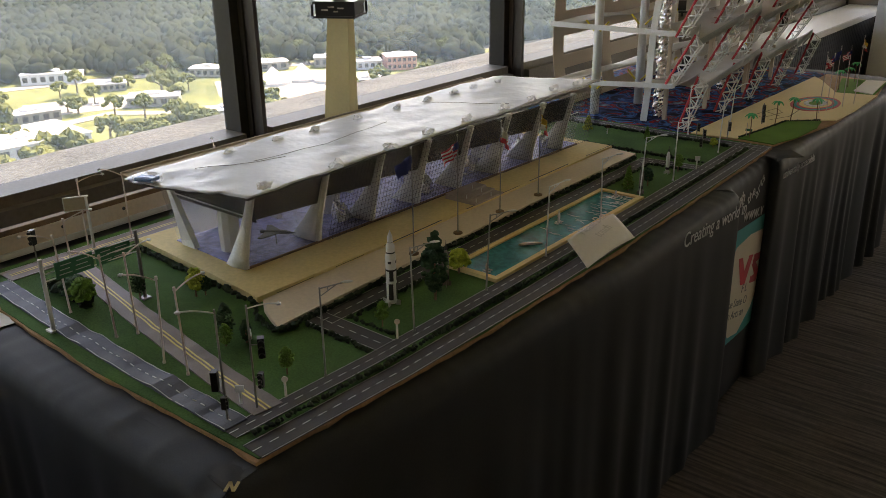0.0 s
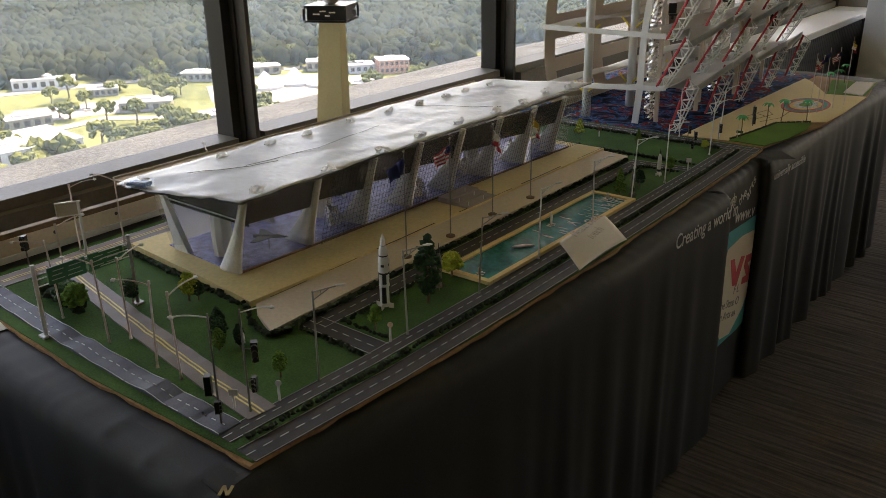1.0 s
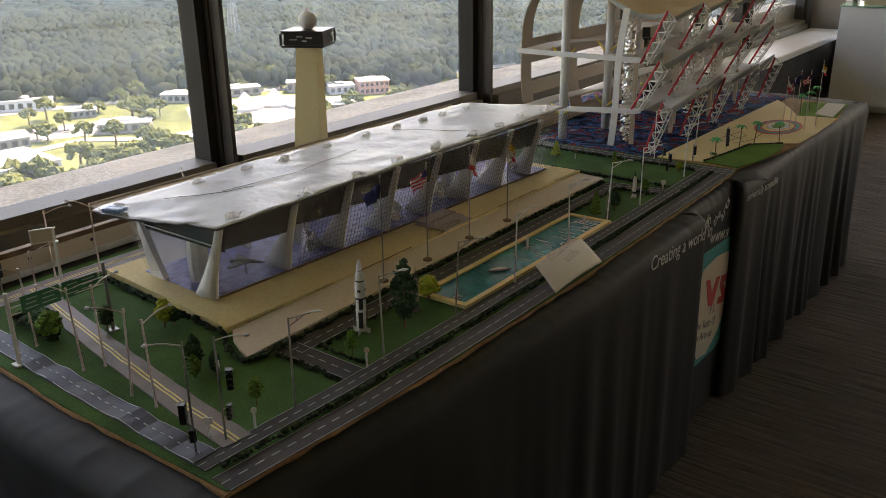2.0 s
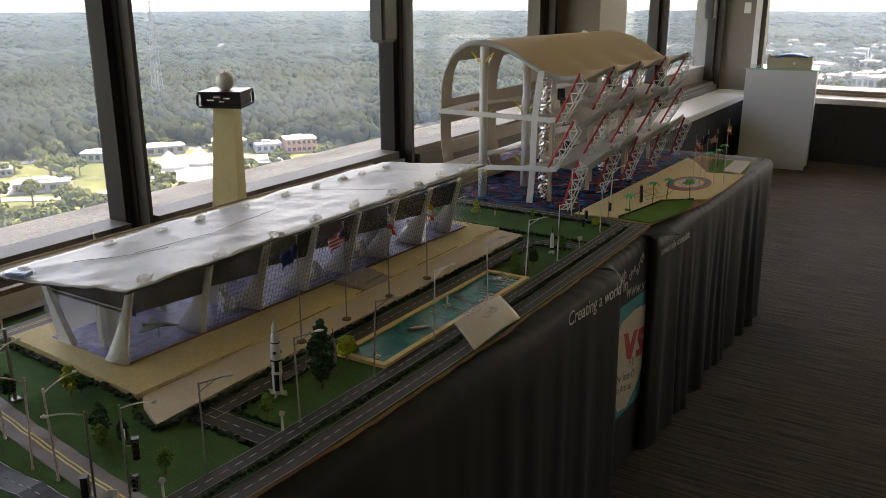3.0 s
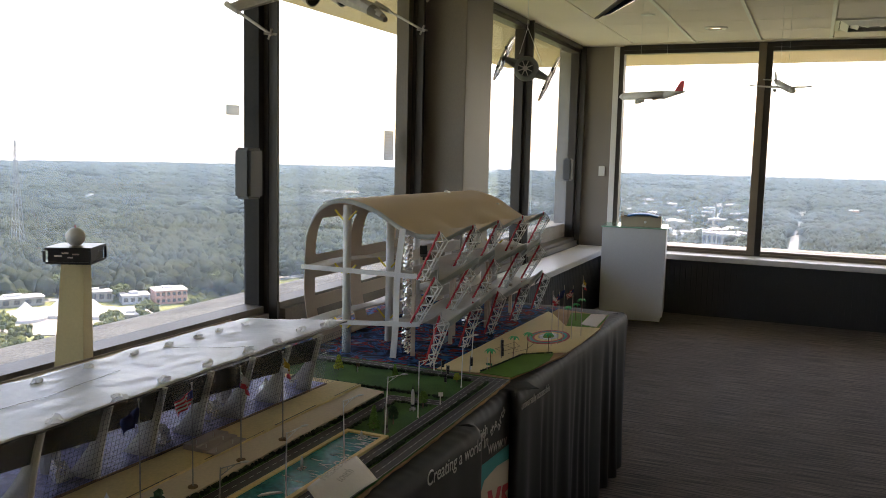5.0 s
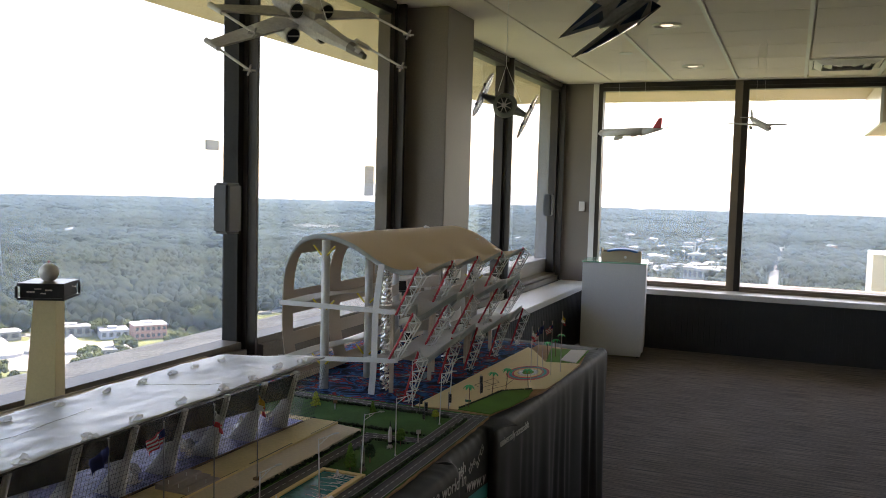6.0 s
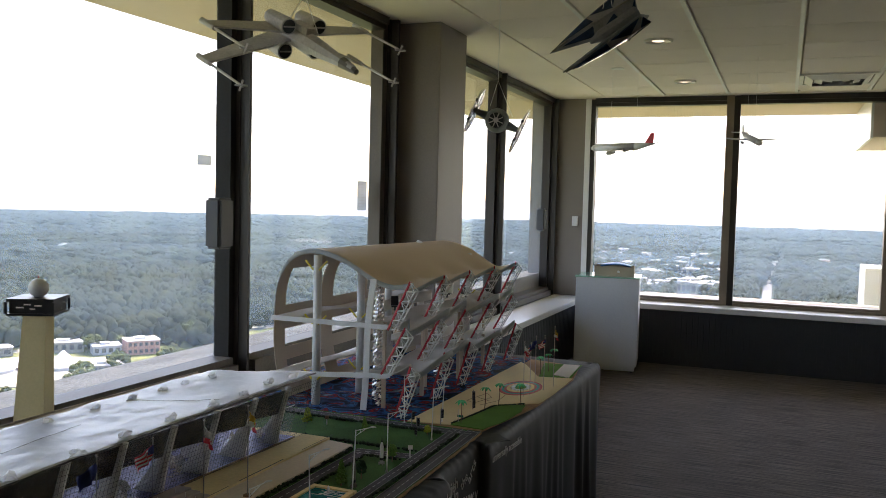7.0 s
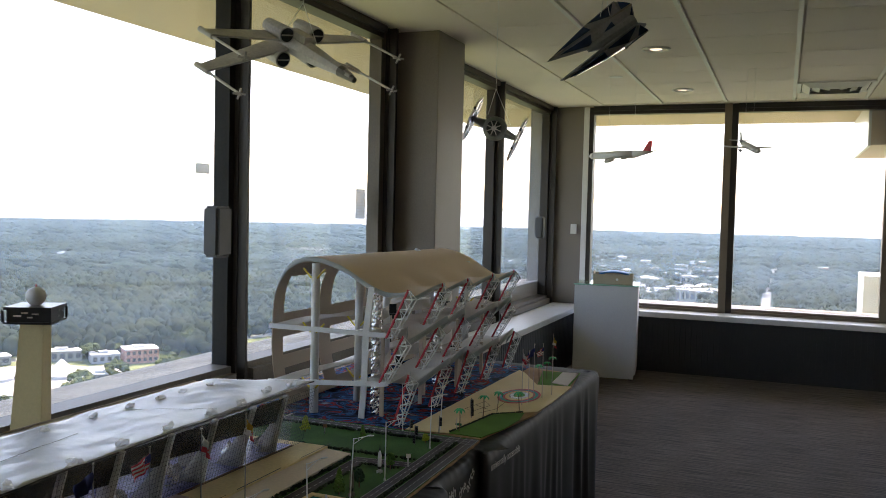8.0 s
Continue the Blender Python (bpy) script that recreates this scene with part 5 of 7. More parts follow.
# flags
def flag_pole(x, y, h, kind, label, z=None, group="flags before the building", s=1.0):
    z = ground_at(x, y) if z is None else z
    t = thing("flag_pole", label, "flag", group, (x, y, z))
    piece("pole", M["pole_grey"] if s == 1.0 else M["lamp_tan"], t, lambda bm: rod(bm, (0, 0, 0), (0, 0, h), 0.0016 * s, 0.0013 * s, 8))
    piece("finial", M["chrome"], t, lambda bm: lathe(bm, [(0.0005, h), (0.0026, h + 0.002), (0.0026, h + 0.004), (0.0005, h + 0.006)], 10))
    if s == 1.0:
        piece("foot", M["brown"], t, lambda bm: lathe(bm, [(0.011, 0), (0.011, 0.003), (0.009, 0.004)], 16))
    q = random.Random(int(y * 1000))
    L, H = 0.046 * s, 0.034 * s
    side = -1.0 if kind in ("navy", "stripes") else 0.6

    def place(u, v):
        # drooping cloth: u along the fly, v down the hoist
        d = L * (0.72 * u + 0.04 * math.sin(u * 9 + v * 3)) * side
        return Vector((d * 0.70 + 0.004 * math.sin(u * 10 + v * 4), d * 0.70 - 0.004 * math.sin(u * 9), h - 0.010 - H * v - L * 0.55 * u))

    def patch(u0, u1, v0, v1, lift=0.0):
        def fn(bm):
            grid(bm, 8, 4, lambda a, b: place(u0 + (u1 - u0) * a, v0 + (v1 - v0) * b) + Vector((lift, lift * 0.6, 0)), 0.0004)
        return fn
    if kind == "navy":
        piece("flag", M["navy"], t, patch(0, 1, 0, 1), smooth=True)
    elif kind == "stripes":
        for k in range(7):
            piece("stripe", M["red"] if k % 2 == 0 else M["flag_white"], t, patch(0, 1, k / 7, (k + 1) / 7), smooth=True)
        piece("canton", M["navy"], t, patch(0, 0.42, 0, 0.55, 0.0008), smooth=True)
    elif kind == "white_red":
        piece("flag", M["flag_white"], t, patch(0, 1, 0, 0.6), smooth=True)
        piece("flag", M["red"], t, patch(0.2, 1, 0.6, 1), smooth=True)
        piece("flag", M["navy"], t, patch(0, 0.2, 0.6, 1), smooth=True)
    else:
        piece("flag", M["flag_yellow"], t, patch(0, 1, 0, 0.55), smooth=True)
        piece("flag", M["flag_white"], t, patch(0, 0.5, 0.55, 1), smooth=True)
        piece("flag", M["red"], t, patch(0.5, 1, 0.55, 1), smooth=True)
    return t


flag_pole(-1.183, 1.287, 0.238, "navy", "thin pole with a drooping navy blue flag")
flag_pole(-1.183, 1.446, 0.232, "stripes", "thin pole with a drooping red and white striped flag")
flag_pole(-1.189, 1.626, 0.228, "white_red", "thin pole with a drooping white, red and blue flag")
flag_pole(-1.184, 1.794, 0.228, "yellow", "thin pole with a drooping yellow and red flag")
for x, y, h, kind, label in ((-0.880, 3.20, 0.215, "white_red", "thin pale pole with a small white and red flag"), (-0.862, 3.30, 0.225, "navy", "thin pale pole with a small navy flag"), (-0.842, 3.36, 0.220, "stripes", "thin pale pole with a small striped flag"), (-0.822, 3.44, 0.250, "yellow", "thin pale pole with a small yellow flag"), (-0.868, 3.25, 0.205, "stripes", "thin pale pole with a small striped flag")):
    flag_pole(x, y, h, kind, label, 0.7625, "flags round the plaza", 0.8)


# sign gantry and billboard
g = thing("sign_gantry", "white model gantry with two green road signs over the roads", "sign gantry", at=(-1.487, 0.618, 0.7592))
piece("post", M["model_white"], g, lambda bm: (rod(bm, (0, 0, 0), (0, 0, 0.142), 0.0042, 0.0040, 10), box(bm, -0.010, 0.010, -0.010, 0.010, 0, 0.004)))
piece("post", M["pole_grey"], g, lambda bm: (rod(bm, (0.012, 0.185, 0), (0.012, 0.185, 0.145), 0.0036, 0.0036, 10), box(bm, 0.003, 0.021, 0.176, 0.194, 0, 0.003)))
for z in (0.098, 0.112, 0.126):
    piece("rail", M["model_white"], g, lambda bm: rod(bm, (0, 0, z), (0.012, 0.185, z + 0.004), 0.0013, 0.0013, 6))
for y0, y1 in ((0.020, 0.094), (0.100, 0.172)):
    ob = piece("sign", M["sign_green"], g, lambda bm: box(bm, 0.007, 0.009, y0, y1, 0.097, 0.130), "green road sign")
    for k in range(3):
        for a, b in ((0.08, 0.42), (0.50, 0.90)):
            w = y1 - y0
            piece("lettering", M["line_white"], ob, lambda bm: box(bm, 0.009, 0.0093, y0 + w * (a + 0.03 * k), y0 + w * (b - 0.05 * (k % 2)), 0.104 + k * 0.0085, 0.1056 + k * 0.0085), "small pale bars of lettering")
b = thing("billboard", "blank beige model billboard on a white post", "billboard", at=(-1.800, 0.885, 0.7592))
piece("post", M["model_white"], b, lambda bm: rod(bm, (0, 0, 0), (0, 0, 0.128), 0.0036, 0.0034, 10))
ob = piece("panel", M["beige_card"], b, lambda bm: box(bm, -0.046, 0.004, -0.0015, 0.0015, 0.098, 0.126))
piece("frame", M["model_white"], b, lambda bm: [box(bm, *q) for q in ((-0.048, 0.006, -0.002, 0.002, 0.126, 0.1285), (-0.048, 0.006, -0.002, 0.002, 0.0955, 0.098), (-0.0485, -0.046, -0.002, 0.002, 0.098, 0.126))])
b.matrix_basis = pose(-1.800, 0.885, 0.7592, 0, 0, 62)
for x, y, a in ((-1.79, 0.975, -150), (-1.825, 0.885, 60), (-1.81, 1.25, 150)):
    copy_thing(first, pose(x, y, 0.7592, 0, 0, a))

# notes left on the model
note = thing("note", "creased white paper note with handwriting leaning on the model", "note", at=(0, 0, 0))


def note_sheet(bm):
    def fn(u, v):
        a, b, c, d = Vector((-0.916, 1.488, 0.800)), Vector((-0.841, 1.449, 0.772)), Vector((-0.847, 1.680, 0.768)), Vector((-0.929, 1.726, 0.790))
        p = a.lerp(b, u).lerp(d.lerp(c, u), v)
        return p + Vector((0, 0, 0.006 * math.sin(math.pi * v) - 0.006 * u * u))
    grid(bm, 10, 16, fn, 0.0005)


piece("sheet", M["paper"], note, note_sheet, smooth=True)
M["pencil"] = mat("grey pencil", (0.64, 0.615, 0.59), 0.7, var=0.1)
nm = Matrix.Translation((-0.897, 1.530, 0.8035)) @ Matrix(((-0.10, -0.94, 0.30, 0), (0.985, -0.10, 0.0, 0), (0.0, 0.30, 0.95, 0), (0, 0, 0, 1)))
under(lettering("handwriting", "Please Don't\n   touch", 0.030, nm, M["pencil"], None, "grey pencil handwriting"), note)

# ---- terminal building ----
term = thing("terminal_model", "white model terminal with glossy sheet roof, flared pillars and netting", "model building", at=(-1.5, 1.6, 0.7725))


def tp(name, material, fn, label="", smooth=False, kind=""):
    return room_piece(name, material, term, fn, label, smooth, kind)


FZ = 0.7728                                     # model floor
tp("floor", M["blue_carpet"], lambda bm: slab(bm, ragged([(-1.398, 0.995), (-1.372, 1.65), (-1.352, 2.285), (-1.66, 2.285), (-1.66, 1.01)], 0.001, 8), FZ, FZ + 0.002), "glittering blue-violet floor")
tp("floor_edge", M["brown"], lambda bm: strip(bm, [(-1.398, 1.0), (-1.371, 1.65), (-1.350, 2.28)], 0.004, FZ, 0.0045), "rough brown floor edge")
FRONT_X = lambda y: -1.400 + 0.046 * (y - 0.99) / 1.29      # foot of the front
RZ = lambda y: 0.9475 + 0.006 * (y - 0.98) / 1.4            # underside of the roof


def flared(bm, y, w0=0.098, w1=0.017, lean=0.045, th=0.014):
    """Front pillar: a broad flared foot that narrows and leans out under the roof edge."""
    rows = []
    for k in range(9):
        s = k / 8
        z = FZ + 0.001 + (RZ(y) - FZ - 0.001) * s
        w = w1 + (w0 - w1) * (1 - s) ** 2.0
        x1 = FRONT_X(y) + 0.004 + lean * s ** 1.25
        d = th * (1 + 0.5 * (1 - s) ** 3) / 2
        rows.append([bm.verts.new((x, y + e, z)) for x, e in ((x1, -d * 0.5), (x1, d * 0.5), (x1 - w * 0.6, d), (x1 - w, d * 0.6), (x1 - w, -d * 0.6), (x1 - w * 0.6, -d))])
    for a, b in zip(rows, rows[1:]):
        for i in range(6):
            bm.faces.new((a[i], a[(i + 1) % 6], b[(i + 1) % 6], b[i]))
    bm.faces.new(rows[0][::-1])
    bm.faces.new(rows[-1])


for y in (0.998, 1.200, 1.372, 1.535, 1.700, 1.865, 2.03, 2.19):
    tp("pillar", M["pillar_white"], lambda bm: flared(bm, y, 0.062 if y < 1.1 else 0.088), "rough white flared pillar", True)


def back_pillar(bm, y):
    rows = []
    for k in range(7):
        s = k / 6
        z = FZ + 0.001 + (RZ(y) - FZ - 0.001) * s
        w = 0.014 + 0.036 * (1 - s) ** 2
        x0 = -1.628 - 0.05 * s ** 1.2
        rows.append([bm.verts.new((x, y + e, z)) for x, e in ((x0, -0.006), (x0 + w, -0.007), (x0 + w, 0.007), (x0, 0.006))])
    for a, b in zip(rows, rows[1:]):
        for i in range(4):
            bm.faces.new((a[i], a[(i + 1) % 4], b[(i + 1) % 4], b[i]))
    bm.faces.new(rows[0][::-1])
    bm.faces.new(rows[-1])


for y in (1.008, 1.25, 1.50, 1.75, 2.0, 2.2):
    tp("pillar", M["pillar_white"], lambda bm: back_pillar(bm, y), "rough white leaning pillar")
for y in (1.050, 1.36, 1.67, 1.98):
    tp("column", M["pillar_white"], lambda bm: lathe(bm, [(0.022, FZ + 0.002), (0.024, 0.82), (0.022, 0.87), (0.018, 0.945)], 10, (-1.515, y, 0)), "thick white inner column")



def roof_fn(u, v):
    # u from back to front, v from near to far
    near = Vector((-1.664, 0.928, 0)).lerp(Vector((-1.338, 0.972, 0)), u)
    if u < 0.75:
        near.y = 0.90 + 0.075 * (u / 0.75) ** 1.6 * 0.6 + (0.03 if u < 0.03 else 0)
    far = Vector((-1.664, 2.262, 0)).lerp(Vector((-1.350, 2.405, 0)), u)
    p = near.lerp(far, v)
    z = RZ(p.y) + 0.003 + 0.0035 * noise.noise(Vector((p.x * 9, p.y * 7, 3))) + 0.0026 * noise.noise(Vector((p.x * 26, p.y * 15, 8))) + 0.0022 * abs(noise.noise(Vector((p.x * 14 + p.y * 5, p.y * 4, 5))))
    z -= 0.003 * max(0, u - 0.9) * 10 * abs(math.sin(p.y * 9)) * 0.4
    return Vector((p.x + 0.002 * noise.noise(Vector((p.y * 30, 1, 1))) * u, p.y, z))


tp("roof", M["roof_sheet"], lambda bm: grid(bm, 26, 90, roof_fn, 0.0022), "glossy white sheet roof", True)
tp("roof_edge", M["film_dark"], lambda bm: [rod(bm, Vector(roof_fn(1, k / 60)) + Vector((0.0005, 0, -0.0035)), Vector(roof_fn(1, (k + 1) / 60)) + Vector((0.0005, 0, -0.0035)), 0.0024, 0.0024, 6) for k in range(60)] + [rod(bm, Vector(roof_fn(k / 12, 0)) + Vector((0, -0.0005, -0.0035)), Vector(roof_fn((k + 1) / 12, 0)) + Vector((0, -0.0005, -0.0035)), 0.0022, 0.0022, 6) for k in range(12)], "dark rough roof edge")
tp("parapet", M["beige_card"], lambda bm: (strip(bm, [(-1.690, 0.93), (-1.690, 2.27)], 0.044, 0.940, 0.003), strip(bm, [(-1.712, 0.93), (-1.712, 2.27)], 0.003, 0.925, 0.022)), "beige card strip behind the roof")


def facade(bm, top_out, x_in, z0, z1, y0=1.0, y1=2.27, n=30):
    # leaning sheet between the floor edge and the roof edge
    def fn(u, v):
        y = y0 + (y1 - y0) * u
        s = (z0 + (z1 - z0) * v - FZ) / (RZ(y) - FZ)
        return Vector((FRONT_X(y) + x_in + top_out * s ** 1.25, y, z0 + (z1 - z0) * v))
    grid(bm, n, 3, fn)


tp("glazing", M["film"], lambda bm: facade(bm, 0.045, -0.004, FZ + 0.003, 0.946), "clear acetate front").visible_shadow = False
tp("glazing", M["film"], lambda bm: grid(bm, 8, 2, lambda u, v: Vector((-1.640 + 0.238 * u - 0.03 * v * (1 - u) + 0.04 * v * u, 1.003 - 0.02 * v, FZ + 0.003 + 0.168 * v))), "clear acetate end wall").visible_shadow = False


# Added sheet that holds back window light from behind the model.
M["dim_film"] = clear_film("cloudy grey plastic sheet", (0.34, 0.34, 0.40), 0.55, 0.3, (0.75, 0.75, 0.80))
tp("back_sheet", M["dim_film"], lambda bm: grid(bm, 10, 3, lambda u, v: Vector((-1.652 - 0.04 * v + 0.004 * math.sin(u * 30), 1.02 + 1.25 * u, FZ + 0.003 + 0.166 * v))), "cloudy grey back sheet, added to dim the inside")


def dark_band(bm):
    for y0, y1 in ((1.01, 1.195), (1.215, 1.36), (1.385, 1.525), (1.55, 1.69), (1.715, 1.855), (1.88, 2.02), (2.045, 2.18)):
        def fn(u, v):
            y = y0 + (y1 - y0) * u
            return Vector((FRONT_X(y) + 0.012 + 0.024 * v, y, 0.880 + 0.065 * v - 0.010 * u * (1 - v)))
        grid(bm, 3, 2, fn, 0.0012)
    grid(bm, 4, 2, lambda u, v: Vector((-1.640 + 0.27 * u, 1.012 - 0.012 * v, 0.880 + 0.065 * v)), 0.0012)


tp("smoked_band", M["smoke"], dark_band, "smoked dark upper glazing")
tp("ceiling", M["deck"], lambda bm: slab(bm, [(-1.375, 1.03), (-1.345, 2.25), (-1.65, 2.25), (-1.65, 1.03)], 0.9405, 0.943), "grey underside of the roof")
tp("window_rail", M["pillar_white"], lambda bm: [rod(bm, (FRONT_X(y) + 0.010, y, 0.878), (FRONT_X(y + 0.127) + 0.010, y + 0.127, 0.878), 0.0014, 0.0014, 6) for y in np.arange(1.0, 2.2, 0.127)] + [rod(bm, (-1.64, 1.005, 0.893), (-1.392, 1.002, 0.893), 0.0014, 0.0014, 6)], "thin pale rail")


def net(bm):
    y0, y1, step = 1.215, 2.33, 0.0115

    def at(y, s):
        wob = 0.004 * noise.noise(Vector((y * 12, s * 3, 4)))
        return Vector((FRONT_X(y) + 0.014 + 0.040 * s + wob, y + 0.012 * s, FZ + 0.004 + (RZ(y) - FZ - 0.005) * s))
    k = int((y1 - y0) / step)
    for i in range(k + 1):
        y = y0 + step * i
        pts = [at(y, j / 6) for j in range(7)]
        pipe(bm, pts, 0.00042, 3)
    for j in range(15):
        pts = [at(y0 + (y1 - y0) * i / 24, j / 14) for i in range(25)]
        pipe(bm, pts, 0.00042, 3)


tp("netting", M["net"], net, "fine black netting over the front", kind="stuff")


def crumple(bm, at, sx, sy, sz, seed):
    made = bmesh.ops.create_icosphere(bm, subdivisions=2, radius=1.0)["verts"]
    for v in made:
        k = 0.75 + 0.6 * noise.noise(v.co * 2.1 + Vector((seed, seed * 2, 0)))
        v.co = Vector(at) + Vector((v.co.x * sx * k, v.co.y * sy * k, max(-0.2, v.co.z) * sz * k))


for i, (x, y) in enumerate(((-1.361, 1.033), (-1.352, 1.230), (-1.352, 1.405), (-1.369, 1.566), (-1.37, 1.726), (-1.367, 1.891), (-1.361, 2.03), (-1.386, 2.188), (-1.366, 2.297))):
    tp("roof_light", M["roof_bit"], lambda bm: crumple(bm, (x, y, RZ(y) + 0.006), 0.016, 0.024, 0.0165, i + 1), "crumpled white foil hump")
for i, (x, y) in enumerate(((-1.632, 1.16), (-1.624, 1.298), (-1.619, 1.419), (-1.616, 1.571), (-1.616, 1.73), (-1.611, 1.86), (-1.603, 1.973), (-1.599, 2.067), (-1.588, 2.184))):
    tp("roof_light", M["roof_bit"], lambda bm: crumple(bm, (x, y, RZ(y) + 0.006), 0.010, 0.022, 0.013, i + 31), "crumpled white foil hump")
for line in ([(-1.53, 1.16), (-1.50, 1.35), (-1.525, 1.6)], [(-1.60, 1.86), (-1.50, 1.88), (-1.38, 1.90)], [(-1.58, 1.05), (-1.54, 1.10), (-1.50, 1.22)]):
    tp("roof_joint", M["pole_grey"], lambda bm: pipe(bm, [roof_fn((x + 1.664) / 0.326, (y - 0.93) / 1.40) + Vector((0, 0, 0.0018)) for x, y in resample(line, 0.03)], 0.0007, 4), "dark crease in the roof sheet")

bat = thing("battery_pack", "clear plastic battery pack with blue cells on the roof corner", "battery pack", at=(-1.592, 0.917, 0.9515), turn=20)
piece("case", M["film"], bat, lambda bm: box(bm, -0.026, 0.026, -0.016, 0.016, 0.0, 0.014)).visible_shadow = False
M["blue_cell"] = mat("blue battery wrap", (0.08, 0.22, 0.42), 0.35, var=0.15, big=60, small=400)
for k in range(3):
    piece("cell", M["blue_cell"], bat, lambda bm: rod(bm, (-0.022, -0.010 + 0.010 * k, 0.006), (0.020, -0.010 + 0.010 * k, 0.006), 0.0046, 0.0046, 10))
piece("lid", M["roof_bit"], bat, lambda bm: crumple(bm, (0.004, 0.012, 0.014), 0.02, 0.008, 0.006, 77))

# exhibits inside, seen through the film
jet = thing("exhibit_plane", "small dark grey model jet standing inside the terminal", "model plane", at=(-1.455, 1.130, FZ + 0.002), turn=35)
piece("fuselage", M["speaker"], jet, lambda bm: (rod(bm, (-0.034, 0, 0.030), (0.02, 0, 0.030), 0.004, 0.005, 8), rod(bm, (0.02, 0, 0.030), (0.046, 0, 0.028), 0.005, 0.0006, 8)))
piece("wing", M["speaker"], jet, lambda bm: slab(bm, [(0.018, 0), (-0.020, 0.042), (-0.030, 0.042), (-0.022, 0), (-0.030, -0.042), (-0.020, -0.042)], 0.029, 0.031))
piece("stand", M["pole_grey"], jet, lambda bm: rod(bm, (0, 0, 0), (0, 0, 0.028), 0.0012, 0.0012, 6))
for i, (x, y, s) in enumerate(((-1.45, 1.33, 0.028), (-1.43, 1.62, 0.030), (-1.44, 1.83, 0.034), (-1.42, 2.06, 0.034), (-1.41, 2.20, 0.030))):
    solid("foil_exhibit", lambda bm: crumple(bm, (x, y, FZ + 0.006), s, s * 1.2, s * 2.0, 60 + i), M["foil"], "crumpled silver foil exhibit inside the terminal", "foil exhibit", group="foil exhibits")

M["step_pink"] = mat("pinkish grey card", (0.42, 0.34, 0.31), 0.7, var=0.1, big=20, small=200, bump=0.05)
steps = thing("model_steps", "low pinkish model steps with little white posts before the terminal", "model steps", at=(-1.302, 1.675, 0.7725))
for k in range(3):
    piece("step", M["step_pink"], steps, lambda bm: box(bm, -0.050, 0.046 - 0.028 * k, -0.062, 0.062, 0.0045 * k, 0.0045 * (k + 1)))
for k in range(3):
    for s in (-1, 0.3):
        piece("post", M["model_white"], steps, lambda bm: rod(bm, (0.040 - 0.03 * k, 0.05 * s, 0.0045 * (k + 1)), (0.040 - 0.03 * k, 0.05 * s, 0.0045 * (k + 1) + 0.010), 0.0011, 0.0011, 6))

# ---- control tower ----
tower = thing("control_tower", "pale yellow card control tower with a black cabin and white ball", "model tower", at=(-1.840, 1.752, 0.7592), turn=27)


def taper(bm, w0, w1, z0, z1):
    lo = [bm.verts.new((x * w0 - 0.020, y * w0 + 0.002, z0)) for x, y in ((-1, -1), (1, -1), (1, 1), (-1, 1))]
    hi = [bm.verts.new((x * w1, y * w1, z1)) for x, y in ((-1, -1), (1, -1), (1, 1), (-1, 1))]
    bm.faces.new(lo[::-1])
    bm.faces.new(hi)
    for i in range(4):
        bm.faces.new((lo[i], lo[(i + 1) % 4], hi[(i + 1) % 4], hi[i]))


piece("shaft", M["tower"], tower, lambda bm: taper(bm, 0.044, 0.030, 0, 0.428))
piece("cabin", M["black_plastic"], tower, lambda bm: (box(bm, -0.061, 0.061, -0.061, 0.061, 0.428, 0.434), box(bm, -0.061, 0.061, -0.061, 0.061, 0.466, 0.474), box(bm, -0.055, 0.055, -0.055, 0.055, 0.434, 0.466), *[box(bm, a * 0.061 - 0.004, a * 0.061 + 0.002, b * 0.061 - 0.004, b * 0.061 + 0.002, 0.434, 0.466) for a in (-1, 1) for b in (-1, 1)]), "black cabin")
# Small foil strips set on the black cabin stand in for glints.
q = random.Random(5)
for k in range(7):
    a = q.uniform(-0.04, 0.04)
    z = q.uniform(0.44, 0.458)
    piece("glint_strip", M["foil"], tower, lambda bm: (box(bm, 0.0545, 0.0562, a, a + q.uniform(0.006, 0.022), z, z + 0.004) if k % 2 else box(bm, a, a + q.uniform(0.006, 0.022), -0.0562, -0.0545, z, z + 0.004)), "silver foil strip standing in for a glint")
piece("ball", M["model_white"], tower, lambda bm: bmesh.ops.create_uvsphere(bm, u_segments=24, v_segments=16, radius=0.0262, matrix=Matrix.Translation((0, 0, 0.498))), "white ball", True)
piece("lamp", M["red"], tower, lambda bm: rod(bm, (0, 0, 0.522), (0, 0, 0.531), 0.002, 0.0015, 8), "tiny red lamp")

# backing strip along the windows
back = thing("backing_strip", "beige card strip with round holes behind the model", "card strip", at=(-1.92, 1.6, 0.7505))
room_piece("card", M["podium_pale"], back, lambda bm: box(bm, -1.925, -1.920, 0.62, 2.64, 0.7505, 0.802))
room_piece("rail", M["brown"], back, lambda bm: box(bm, -1.945, -1.925, 0.60, 2.64, 0.7505, 0.815), "brown wooden rail")
room_piece("trim", M["model_white"], back, lambda bm: box(bm, -1.9195, -1.914, 0.62, 2.64, 0.7505, 0.765), "white strip")
for k in range(12):
    room_piece("hole", M["speaker"], back, lambda bm: rod(bm, (-1.9198, 0.72 + 0.16 * k, 0.788), (-1.9190, 0.72 + 0.16 * k, 0.788), 0.0045, 0.0045, 10), "dark round hole")

# ---- far half: plaza and arena ----
plaza = thing("plaza_model", "sand coloured card plaza with a patterned blue and red floor", "model base", at=(-1.2, 3.3, 0.7505))


def pp(name, material, fn, label="", smooth=False):
    return room_piece(name, material, plaza, fn, label, smooth)


